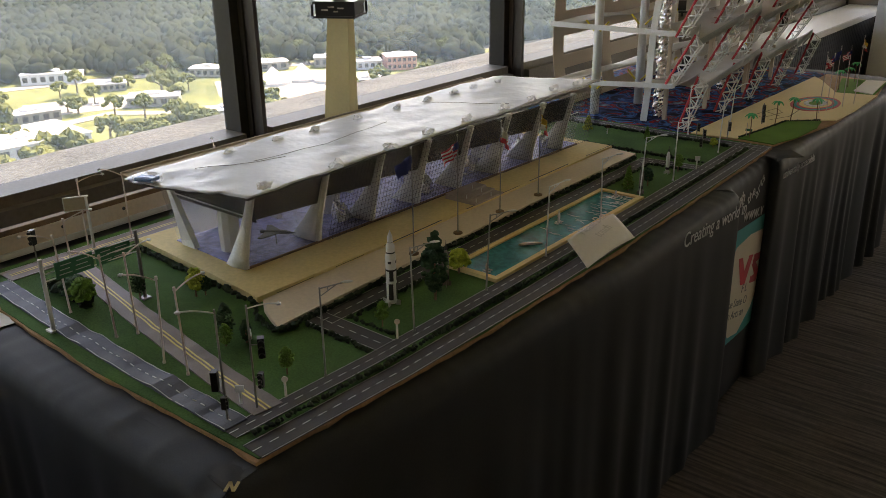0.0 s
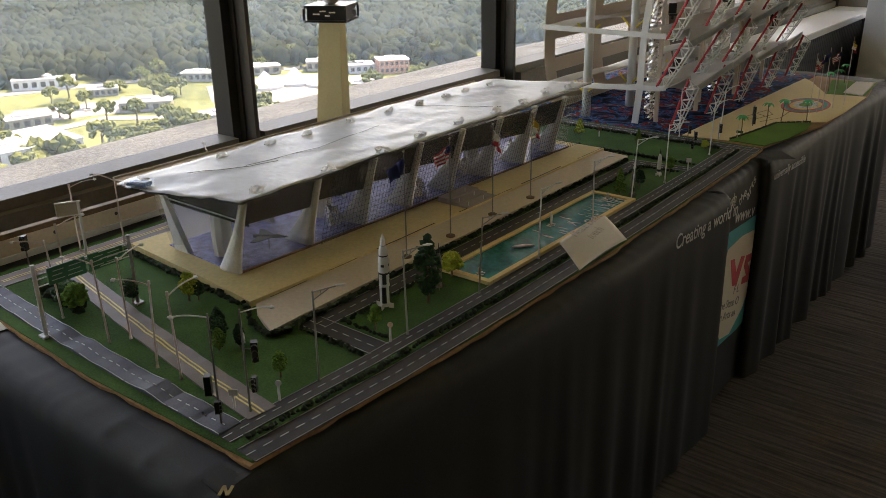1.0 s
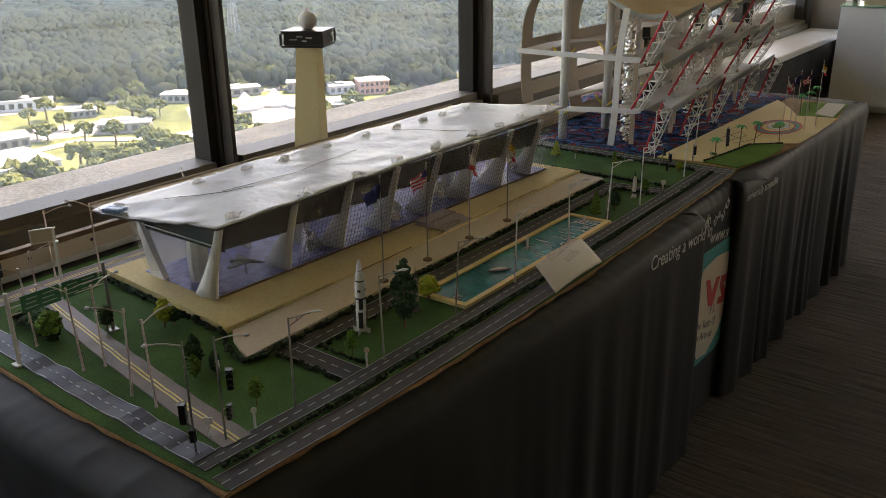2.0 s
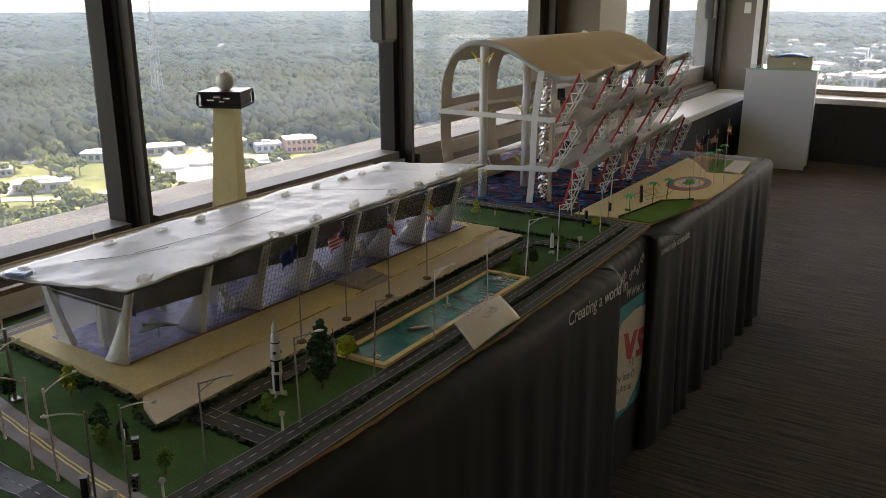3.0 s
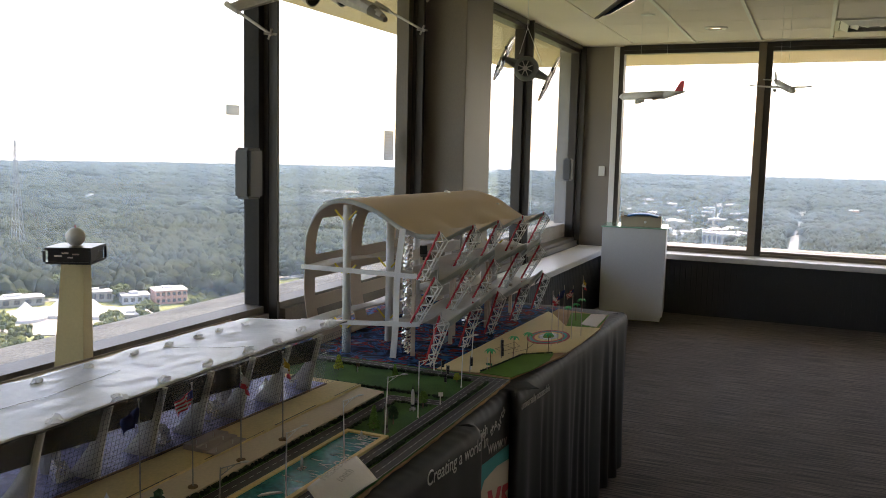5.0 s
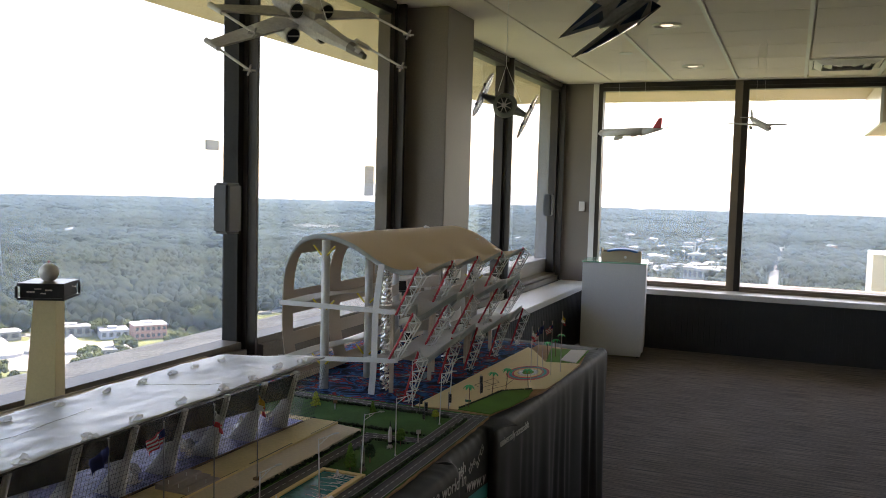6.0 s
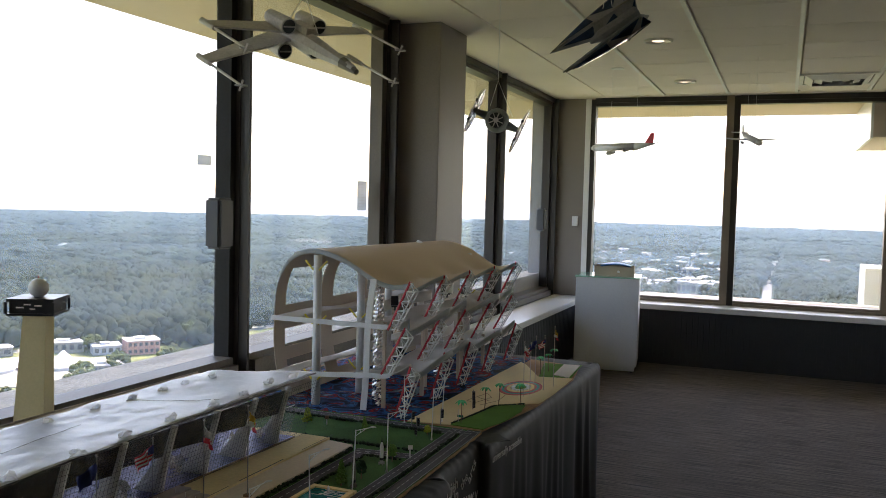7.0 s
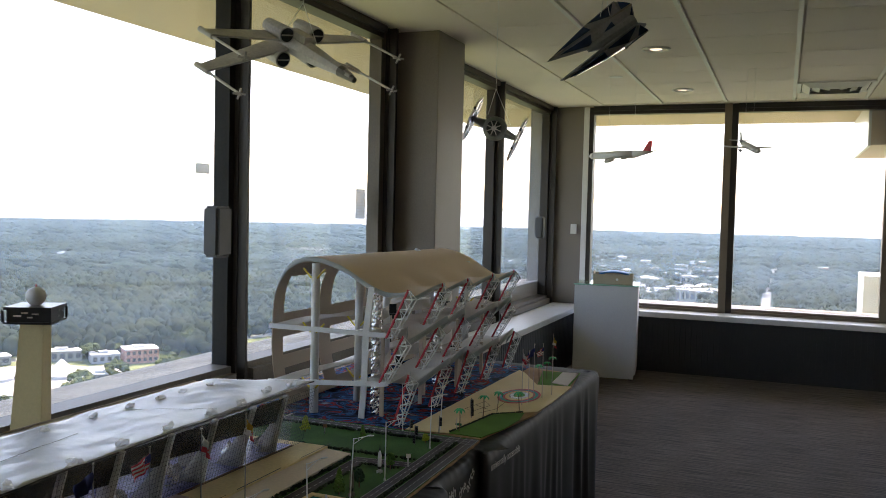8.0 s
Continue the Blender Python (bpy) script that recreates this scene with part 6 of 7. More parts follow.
pp("board", M["board"], lambda bm: slab(bm, [(-1.90, 2.675), (-0.872, 2.675), (-0.80, 3.1), (-0.79, 3.66), (-0.83, 3.97), (-1.12, 4.04), (-1.90, 4.09)], 0.7505, 0.7570))
pp("patterned_floor", M["pattern"], lambda bm: slab(bm, [(-1.88, 2.66), (-1.14, 2.665), (-1.10, 3.3), (-1.085, 4.03), (-1.88, 4.07)], 0.7572, 0.7590), "dark blue and red patterned floor")
pp("sand", M["sand"], lambda bm: slab(bm, ragged([(-1.138, 2.668), (-0.985, 2.690), (-0.955, 2.86), (-0.93, 3.02), (-0.855, 3.09), (-0.800, 3.13), (-0.787, 3.30), (-0.790, 3.655), (-0.935, 3.62), (-1.06, 3.86), (-1.105, 3.92)], 0.002, 12, 0.05), 0.7592, 0.7612), "sand coloured card")
pp("lawn", M["lawn_bright"], lambda bm: slab(bm, ragged([(-0.985, 2.690), (-0.868, 2.682), (-0.834, 2.82), (-0.822, 2.98), (-0.838, 3.085), (-0.935, 3.02), (-0.96, 2.85)], 0.003, 13), 0.7592, 0.7622), "bright green felt")
pp("lawn", M["lawn_bright"], lambda bm: slab(bm, [(-0.935, 3.625), (-0.80, 3.66), (-0.822, 3.985), (-1.0, 3.95)], 0.7592, 0.7604), "bright green felt")


def plaza_hedge(bm):
    for i, (x, y) in enumerate(resample([(-0.985, 2.70), (-0.958, 2.85), (-0.935, 3.01), (-0.845, 3.09)], 0.008)):
        clump(bm, (x, y, 0.764), 0.0055, 700 + i)


pp("hedge", M["hedge"], plaza_hedge, "dark flock hedge")
for r, m, z in ((0.115, "red", 0.7624), (0.101, "teal", 0.7628), (0.086, "red", 0.7632), (0.075, "podium", 0.7636), (0.054, "foam", 0.7640), (0.031, "leaf_mid", 0.7644)):
    pp("ring", M[m], lambda bm: slab(bm, [(-0.938 + r * 0.72 * math.cos(k * math.pi / 16), 3.36 + r * 1.25 * math.sin(k * math.pi / 16)) for k in range(32)], 0.7612, z), "coloured ring of the round emblem")


def emblem_bits(bm):
    for k in range(14):
        a = k * 0.449
        clump(bm, (-0.938 + 0.038 * math.cos(a), 3.36 + 0.066 * math.sin(a), 0.7652), 0.0055, 40 + k, 0.4)


pp("mosaic", M["foil"], emblem_bits, "glittering mosaic pieces")
pp("drawing", M["brown"], lambda bm: [strip(bm, p, 0.003, 0.7613, 0.0004) for p in ([(-1.06, 3.05), (-1.02, 3.02), (-0.99, 3.14), (-1.03, 3.20), (-1.06, 3.05)], [(-1.04, 3.12), (-0.98, 3.08)], [(-0.99, 3.0), (-0.95, 3.1), (-0.955, 3.22)])], "brown ink drawing")


def palm(h):
    t = thing("model_palm", "small plastic palm with bright green fronds", "model palm", "model palms")
    piece("trunk", M["brown"], t, lambda bm: pipe(bm, [(0, 0, 0), (0.002, 0, h * 0.5), (0.0, 0.002, h)], 0.0016, 6))

    def frond(bm, a):
        pts = [(0.020 * k / 4, 0, h + 0.006 * math.sin(k / 4 * 2.6) - 0.010 * (k / 4) ** 2) for k in range(5)]
        ws = [0.002, 0.0048, 0.0052, 0.004, 0.0008]
        vs = [[bm.verts.new((x * math.cos(a) - w * s * math.sin(a), x * math.sin(a) + w * s * math.cos(a), z - (0.0018 if s else 0))) for s in (-1, 0, 1)] for (x, _, z), w in zip(pts, ws)]
        fs = [bm.faces.new((p[i], p[i + 1], q[i + 1], q[i])) for p, q in zip(vs, vs[1:]) for i in (0, 1)]
        bm.normal_update()
        bmesh.ops.solidify(bm, geom=fs, thickness=0.0007)
    for k in range(7):
        piece("frond", M["palm_leaf"], t, lambda bm: frond(bm, k * 0.9))
    return t


first_palm = palm(0.076)
for i, (x, y) in enumerate(((-0.962, 2.727), (-0.954, 2.952), (-0.932, 3.049), (-0.855, 3.085), (-0.941, 3.679), (-0.927, 3.76), (-0.936, 3.90))):
    m = pose(x, y, 0.7605, random.Random(i).uniform(-6, 6), random.Random(i + 5).uniform(-6, 6), i * 40)
    if i == 0:
        first_palm.matrix_basis = m
    else:
        copy_thing(first_palm, m)
sg = thing("street_sign", "green model street sign on a pale pole", "street sign", at=(-0.975, 2.735, 0.7600))
piece("pole", M["lamp_tan"], sg, lambda bm: rod(bm, (0, 0, 0), (0, 0, 0.046), 0.0013, 0.0012, 6))
piece("plate", M["sign_green"], sg, lambda bm: box(bm, -0.004, 0.018, -0.0008, 0.0008, 0.018, 0.026))
solid("paper_sheet", lambda bm: grid(bm, 4, 6, lambda u, v: Vector((-0.885, 3.686, 0.764)).lerp(Vector((-0.808, 3.655, 0.764)), u).lerp(Vector((-0.891, 3.902, 0.772)).lerp(Vector((-0.823, 3.946, 0.768)), u), v), 0.003), M["paper"], "white sheet of paper lying on the model lawn", "paper")
solid("paper_corner", lambda bm: grid(bm, 3, 3, lambda u, v: Vector((-1.70, 0.60, 0.7520)).lerp(Vector((-1.590, 0.600, 0.7520)), u).lerp(Vector((-1.72, 0.53, 0.7520)).lerp(Vector((-1.60, 0.53, 0.7520)), u), v), 0.001), M["paper"], "white paper lying beside the model board", "paper")

# arena
arena = thing("arena_model", "open model arena with cream wave canopy and red-white trusses", "model building", at=(-1.4, 3.35, 0.759))


def ap(name, material, fn, label="", smooth=False):
    return room_piece(name, material, arena, fn, label, smooth)


AY0, AY1 = 2.755, 4.06
ROWS = [2.690, 3.010, 3.290, 3.610, 3.930]
PROFILE = [(-1.735, 1.068), (-1.730, 1.178), (-1.704, 1.25), (-1.655, 1.306), (-1.568, 1.331), (-1.442, 1.300), (-1.341, 1.238), (-1.275, 1.200), (-1.215, 1.192)]


def along(profile, s):
    """A point of a polyline profile, smoothed, s in 0..1."""
    k = s * (len(profile) - 1)
    i = min(int(k), len(profile) - 2)
    f = k - i
    p = [Vector((*profile[max(0, min(len(profile) - 1, j))], 0)) for j in (i - 1, i, i + 1, i + 2)]
    return 0.5 * ((2 * p[1]) + (p[2] - p[0]) * f + (2 * p[0] - 5 * p[1] + 4 * p[2] - p[3]) * f * f + (3 * p[1] - p[0] - 3 * p[2] + p[3]) * f ** 3)


def wave(y):
    """1 at a truss, 0 halfway between two."""
    d = min(abs(y - r) for r in ROWS)
    return max(0.0, math.cos(min(1.0, d / 0.16) * math.pi / 2)) ** 1.6


def canopy(u, v):
    y = AY0 + (AY1 - AY0) * u
    s = along(PROFILE, v)
    lift = max(0.0, (v - 0.62) / 0.38) ** 2 * wave(y)
    return Vector((s.x + 0.060 * lift, y + 0.02 * max(0, v - 0.5), s.y + 0.048 * lift - 0.012 * u * math.sin(v * 2.5)))


ap("canopy", M["canopy"], lambda bm: grid(bm, 60, 34, lambda u, v: canopy(u, 0.36 + 0.64 * v), 0.0025), "cream curved card canopy", True)
ap("canopy_edge", M["card_grey"], lambda bm: grid(bm, 2, 40, lambda u, v: canopy(0, v) + Vector((0, -0.003, 0.004 - 0.018 * u)), 0.002), "grey corrugated near edge", True)
ap("canopy_edge", M["card_grey"], lambda bm: grid(bm, 70, 2, lambda u, v: canopy(u, 1) + Vector((0.002, 0, 0.003 - 0.016 * v)), 0.002), "grey corrugated front edge", True)
ap("canopy_roll", M["roof_bit"], lambda bm: crumple(bm, (-1.655, 2.775, 1.312), 0.02, 0.012, 0.010, 5), "crumpled white tape")
ap("canopy_roll", M["roof_bit"], lambda bm: crumple(bm, (-1.560, 3.70, 1.325), 0.02, 0.02, 0.012, 6), "crumpled white tape")

BACK = [(-1.690, 0.760), (-1.722, 0.86), (-1.737, 0.96), (-1.737, 1.068), (-1.730, 1.178), (-1.704, 1.25), (-1.655, 1.306)]


def back_wall(bm):
    """Card wall curving up into the canopy, cut out between its ribs and bands."""
    nu, nv = 53, 36
    pts = {}

    def at(i, j):
        if (i, j) not in pts:
            p = along(BACK, j / nv)
            pts[i, j] = bm.verts.new((p.x, AY0 + (AY1 - AY0) * i / nu, p.y))
        return pts[i, j]
    fs = []
    for i in range(nu):
        y = AY0 + (AY1 - AY0) * (i + 0.5) / nu
        for j in range(nv):
            z = along(BACK, (j + 0.5) / nv).y
            bay = any(a < y < b for a, b in ((2.83, 3.10), (3.19, 3.44), (3.53, 3.78), (3.87, 4.01)))
            gap = any(a < z < b for a, b in ((0.80, 0.885), (0.935, 1.02), (1.10, 1.255)))
            if not (bay and gap):
                fs.append(bm.faces.new((at(i, j), at(i + 1, j), at(i + 1, j + 1), at(i, j + 1))))
    bm.normal_update()
    bmesh.ops.solidify(bm, geom=fs, thickness=0.003)


ap("back_wall", M["beige_card"], back_wall, "beige card wall with openings, curving into the canopy")


def deck(z0, z1, zt, xt):
    def fn(u, v):
        y = AY0 - 0.03 + (AY1 - AY0 + 0.03) * u
        x = -1.72 + (xt + 1.72) * v + 0.02 * math.sin(y * 9) - 0.080 * max(0, (v - 0.72) / 0.28) * (1 - wave(y))
        z = z0 + (z1 - z0) * v + (zt - z1) * max(0, (v - 0.80) / 0.2) ** 2 * wave(y) - 0.036 * max(0, (v - 0.7) / 0.3) * (1 - wave(y))
        return Vector((x, y, z))
    return fn


for z0, z1, zt, xt in ((0.862, 0.905, 0.955, -1.135), (1.072, 1.072, 1.112, -1.150)):
    f = deck(z0, z1, zt, xt)
    ap("deck", M["deck"], lambda bm: grid(bm, 60, 14, lambda u, v: f(u, 0.60 + 0.40 * v), 0.003), "grey-beige card deck", True)
    ap("deck", M["deck"], lambda bm: grid(bm, 60, 5, lambda u, v: f(u, 0.02 + 0.16 * v) + Vector((0, 0, 0.012 * math.sin(u * 11))), 0.003), "grey-beige card deck", True)
    ap("deck_edge", M["card_grey"], lambda bm: grid(bm, 70, 2, lambda u, v: f(u, 1) + Vector((0.002, 0, 0.004 - 0.023 * v)), 0.002), "grey corrugated deck edge", True)
    ap("deck_edge", M["model_white"], lambda bm: grid(bm, 20, 2, lambda u, v: f(0, u * 0.86) + Vector((0, -0.003, 0.008 - 0.018 * v)), 0.003), "white beam across the near end")
    for k in range(3):
        yy = 3.0 + 0.35 * k
        ap("balustrade", M["deck"], lambda bm: grid(bm, 8, 1, lambda u, v: f((yy + 0.26 * u - AY0) / (AY1 - AY0), 0.45) + Vector((0.02 * math.sin(u * 3), 0, 0.045 * v)), 0.002), "card balustrade")
for x, y in ((-1.545, 2.742), (-1.490, 2.985), (-1.545, 3.35), (-1.545, 3.70), (-1.40, 3.95)):
    ap("column", M["model_white"], lambda bm: rod(bm, (x, y, 0.759), (x, y, 1.312 if x < -1.5 else 1.27), 0.0165, 0.0155, 16), "round white column", True)
    for z in (0.895, 1.10, 1.30) if x < -1.5 else (0.895, 1.10):
        for s in (-1, 1):
            ap("brace", M["yellow"], lambda bm: rod(bm, (x + s * 0.012, y - 0.012, z - 0.042), (x + s * 0.045, y - 0.012, z - 0.008), 0.0035, 0.0035, 6), "yellow brace")
def strut(bm):
    """A flat strip that leans and bows a little on its way up."""
    rows = []
    for k in range(13):
        f = k / 12
        x = -1.358 + 0.030 * f ** 1.3 + 0.004 * math.sin(f * 7)
        rows.append([bm.verts.new((x + a, y, 0.759 + 0.478 * f)) for a, y in ((0, 2.736), (0.024, 2.736), (0.024, 2.741), (0, 2.741))])
    for a, b in zip(rows, rows[1:]):
        for i in range(4):
            bm.faces.new((a[i], a[(i + 1) % 4], b[(i + 1) % 4], b[i]))
    bm.faces.new(rows[0][::-1])
    bm.faces.new(rows[-1])


ap("strut", M["model_white"], strut, "flat white upright strip")


def foil_tube(bm, x, y):
    lathe(bm, [(0.018, 0.759 + 0.45 * k / 60) for k in range(61)], 20, (x, y, 0))
    for v in bm.verts:
        d = Vector((v.co.x - x, v.co.y - y, 0)).normalized()
        v.co += d * (0.005 * noise.noise(v.co * 95) + 0.003 * noise.noise(v.co * 210))


for x, y in ((-1.336, 2.83), (-1.345, 3.45)):
    ap("foil_column", M["foil"], lambda bm: foil_tube(bm, x, y), "crumpled foil column")
for x, y in ((-1.295, 2.80), (-1.25, 3.05), (-1.30, 3.2), (-1.24, 3.42), (-1.30, 3.62), (-1.26, 3.80)):
    ap("post", M["beige_card"], lambda bm: box(bm, x - 0.007, x + 0.007, y - 0.005, y + 0.005, 0.759, 0.900), "beige card post")
    ap("post", M["beige_card"], lambda bm: box(bm, x - 0.006, x + 0.006, y - 0.005, y + 0.005, 0.915, 1.075), "beige card post")


def truss(a, b, y, depth):
    """Red chord from a to b in the plane y, with a white lattice girder of three chords in front of it."""
    a, b = Vector((a[0], y, a[1])), Vector((b[0], y, b[1]))
    d = (b - a).normalized()
    n = Vector((d.z, 0, -d.x))
    t = under(new("truss"), arena)
    t.empty_display_size = 0.01
    room_piece("chord", M["red"], t, lambda bm: rod(bm, a, b, 0.0046, 0.0046, 8), "red tube")
    off = [n * depth + Vector((0, s * depth * 0.55, 0)) for s in (-1, 1)]
    k = 5
    for o in off:
        room_piece("chord", M["model_white"], t, lambda bm: rod(bm, a + o * 0.75 + d * 0.01, b + o - d * 0.02, 0.0024, 0.0024, 6))
    L = (b - a).length

    def lattice(bm):
        for i in range(k):
            p, q = a + d * L * (i / k), a + d * L * ((i + 1) / k)
            for o in off:
                rod(bm, p, (p + q) / 2 + o * (0.75 + 0.25 * i / k), 0.0017, 0.0017, 5)
                rod(bm, (p + q) / 2 + o * (0.75 + 0.25 * i / k), q, 0.0017, 0.0017, 5)
            rod(bm, (p + q) / 2 + off[0], (p + q) / 2 + off[1], 0.0012, 0.0012, 5)
    room_piece("lattice", M["model_white"], t, lattice, "white lattice")
    return t


for y in ROWS:
    truss((-1.195, 0.762), (-1.140, 0.945), y, 0.036)
    truss((-1.252, 0.908), (-1.163, 1.078), y, 0.036)
    truss((-1.230, 1.066), (-1.148, 1.240), y, 0.036)
for i, (x, y, z) in enumerate(((-1.31, 3.45, 1.10), (-1.28, 3.60, 1.09), (-1.30, 2.95, 0.91), (-1.28, 3.5, 0.90), (-1.36, 2.90, 0.765), (-1.35, 3.0, 1.09))):
    c = thing("tiny_chair", "tiny black model chair standing in the arena", "model chair", "tiny chairs", (x, y, z + 0.003), i * 60)
    piece("seat", M["black_plastic"], c, lambda bm: box(bm, -0.016, 0.016, -0.014, 0.014, 0.014, 0.020))
    piece("backrest", M["black_plastic"], c, lambda bm: box(bm, -0.018, -0.013, -0.014, 0.014, 0.018, 0.055))
    piece("leg", M["black_plastic"], c, lambda bm: rod(bm, (0, 0, 0), (0, 0, 0.014), 0.005, 0.004, 8))

# ---- room fittings ----
for y, z in ((3.0, 1.405), (8.12, 1.37)):
    t = thing("wall_speaker", "dark grey plastic box fixed to the window post", "wall box", "boxes on the window posts", (WX + 0.098, y, z), kind="structure")

    def case(bm):
        box(bm, -0.035, 0.045, -0.052, 0.052, -0.108, 0.108)
        bmesh.ops.bevel(bm, geom=list(bm.edges), offset=0.012, segments=3, affect="EDGES")
    piece("case", M["speaker"], t, case)
for y0, y1, z0, z1, n in ((3.025, 3.118, 1.652, 1.697, 3), (4.50, 4.62, 1.455, 1.632, 8)):
    t = thing("window_notice", "small white paper notice stuck on the window glass", "notice", "notices on the glass", (WX - 0.034, (y0 + y1) / 2, (z0 + z1) / 2))
    w, h = (y1 - y0) / 2, (z1 - z0) / 2
    piece("sheet", M["thin_paper"], t, lambda bm: box(bm, -0.001, 0.001, -w, w, -h, h))
    for k in range(n):
        zz = h * 0.75 - 1.5 * h * k / max(1, n - 1)
        piece("lettering", M["small_print"], t, lambda bm: box(bm, 0.001, 0.0014, -w * 0.75, w * (0.7 - 0.25 * (k % 2)), zz - h * 0.018, zz + h * 0.018), "grey bar of small print")
t = thing("thermostat", "small white thermostat on the corner pillar", "thermostat", at=(-1.985, FY - 0.012, 1.355))
piece("case", M["sill"], t, lambda bm: box(bm, -0.03, 0.03, -0.022, 0.002, -0.05, 0.05))

# plinth and box
pl = thing("display_plinth", "white painted display plinth standing on the carpet by the window", "plinth", at=(-1.47, 7.99, 0), turn=7)


def cabinet(bm):
    box(bm, -0.285, 0.285, -0.23, 0.23, 0.055, 0.862)
    bmesh.ops.bevel(bm, geom=list(bm.edges), offset=0.006, segments=2, affect="EDGES")


piece("body", M["plinth"], pl, cabinet)
piece("base", M["plinth"], pl, lambda bm: box(bm, -0.265, 0.265, -0.205, 0.22, 0.012, 0.056))
for sx in (-1, 1):
    for sy in (-1, 1):
        piece("foot", M["black_plastic"], pl, lambda bm: lathe(bm, [(0.015, 0), (0.015, 0.012)], 10, (sx * 0.24, sy * 0.18, 0)))
M["green_glass"] = mat("green edged glass", (0.30, 0.55, 0.42), 0.1, var=0.1)
piece("top", M["green_glass"], pl, lambda bm: box(bm, -0.292, 0.292, -0.236, 0.236, 0.862, 0.874), "glass top with a green edge")
bx = thing("cardboard_box", "open tan cardboard tray with a blue packet inside", "box", at=(-1.43, 8.0, 0.874), turn=7)
M["carton"] = mat("tan cardboard", (0.46, 0.38, 0.28), 0.85, var=0.08, big=6, small=120)
piece("tray", M["carton"], bx, lambda bm: [box(bm, *q) for q in ((-0.17, 0.19, -0.12, 0.12, 0, 0.004), (-0.17, 0.19, -0.12, -0.116, 0.004, 0.085), (-0.17, 0.19, 0.116, 0.12, 0.004, 0.085), (-0.17, -0.166, -0.116, 0.116, 0.004, 0.11), (0.186, 0.19, -0.116, 0.116, 0.004, 0.085))])
piece("knob", M["model_white"], bx, lambda bm: rod(bm, (0.05, -0.12, 0.04), (0.05, -0.128, 0.04), 0.012, 0.010, 12))
M["blue_pack"] = mat("blue printed packet", (0.03, 0.16, 0.42), 0.4, var=0.15, big=10, small=100)
pk = solid("blue_packet", lambda bm: grid(bm, 8, 6, lambda u, v: Vector((-0.12 + 0.28 * u, -0.09 + 0.18 * v, 0.09 + 0.022 * math.sin(math.pi * u) + 0.004 * math.sin(v * 9))), 0.012), M["blue_pack"], "blue plastic packet lying in the cardboard tray", "packet", smooth=True)
pk.matrix_basis = pose(-1.43, 8.0, 0.874, 0, 0, 7)


# ceiling fittings
M["lamp_glow"] = glow("warm lamp", (1.0, 0.86, 0.62), 0.28)
def downlight(x, y):
    t = thing("downlight", "round recessed ceiling downlight with a pale trim and warm lamp", "ceiling light", "downlights", (x, y, CEIL))
    piece("trim", M["ceiling_trim"], t, lambda bm: [rod(bm, (0.085 * math.cos(a), 0.085 * math.sin(a), -0.002), (0.085 * math.cos(a + 0.27), 0.085 * math.sin(a + 0.27), -0.002), 0.010, 0.010, 6) for a in np.arange(0, 6.28, 0.2618)])
    piece("reflector", M["chrome"], t, lambda bm: lathe(bm, [(0.078, 0.001), (0.060, 0.0022), (0.001, 0.0026)], 24))
    piece("lamp", M["lamp_glow"], t, lambda bm: lathe(bm, [(0.040, -0.004), (0.040, 0.0), (0.02, 0.001)], 20), "warm glowing lamp")
    for a in (0.3, 1.4, 2.5):
        piece("louvre", M["ceiling_trim"], t, lambda bm: box(bm, -0.07 * math.cos(a) - 0.003, 0.07 * math.cos(a) + 0.003, -0.012 + 0.012 * math.sin(a), -0.008 + 0.012 * math.sin(a), -0.003, 0.0005))


for x, y in ((-0.785, 5.794), (-0.820, 7.700), (-0.785, 3.9), (1.6, 5.8), (1.6, 7.7)):
    downlight(x, y)
for x, y in ((-1.247, 6.87),):
    t = thing("sprinkler_cover", "small round white sprinkler cover on the ceiling", "sprinkler", at=(x, y, CEIL))
    piece("disc", M["ceiling_trim"], t, lambda bm: lathe(bm, [(0.05, -0.006), (0.055, 0.0)], 20))
v = thing("air_vent", "square white ceiling air diffuser with stepped cones", "air vent", at=(0.392, 7.76, CEIL))
piece("frame", M["ceiling_trim"], v, lambda bm: [box(bm, *q) for q in ((-0.29, 0.29, -0.29, -0.26, -0.012, 0.002), (-0.29, 0.29, 0.26, 0.29, -0.012, 0.002), (-0.29, -0.26, -0.26, 0.26, -0.012, 0.002), (0.26, 0.29, -0.26, 0.26, -0.012, 0.002))])
for k in range(3):
    r0, r1 = 0.25 - 0.075 * k, 0.19 - 0.075 * k

    def cone(bm):
        lo = [bm.verts.new((x * r0, y * r0, -0.004)) for x, y in ((-1, -1), (1, -1), (1, 1), (-1, 1))]
        hi = [bm.verts.new((x * r1, y * r1, -0.035 + 0.004 * k)) for x, y in ((-1, -1), (1, -1), (1, 1), (-1, 1))]
        fs = [bm.faces.new((lo[i], lo[(i + 1) % 4], hi[(i + 1) % 4], hi[i])) for i in range(4)]
        bm.normal_update()
        bmesh.ops.solidify(bm, geom=fs, thickness=0.002)
    piece("slat", M["ceiling_trim"], v, cone)
piece("backing", M["speaker"], v, lambda bm: box(bm, -0.26, 0.26, -0.26, 0.26, -0.0015, 0.0))

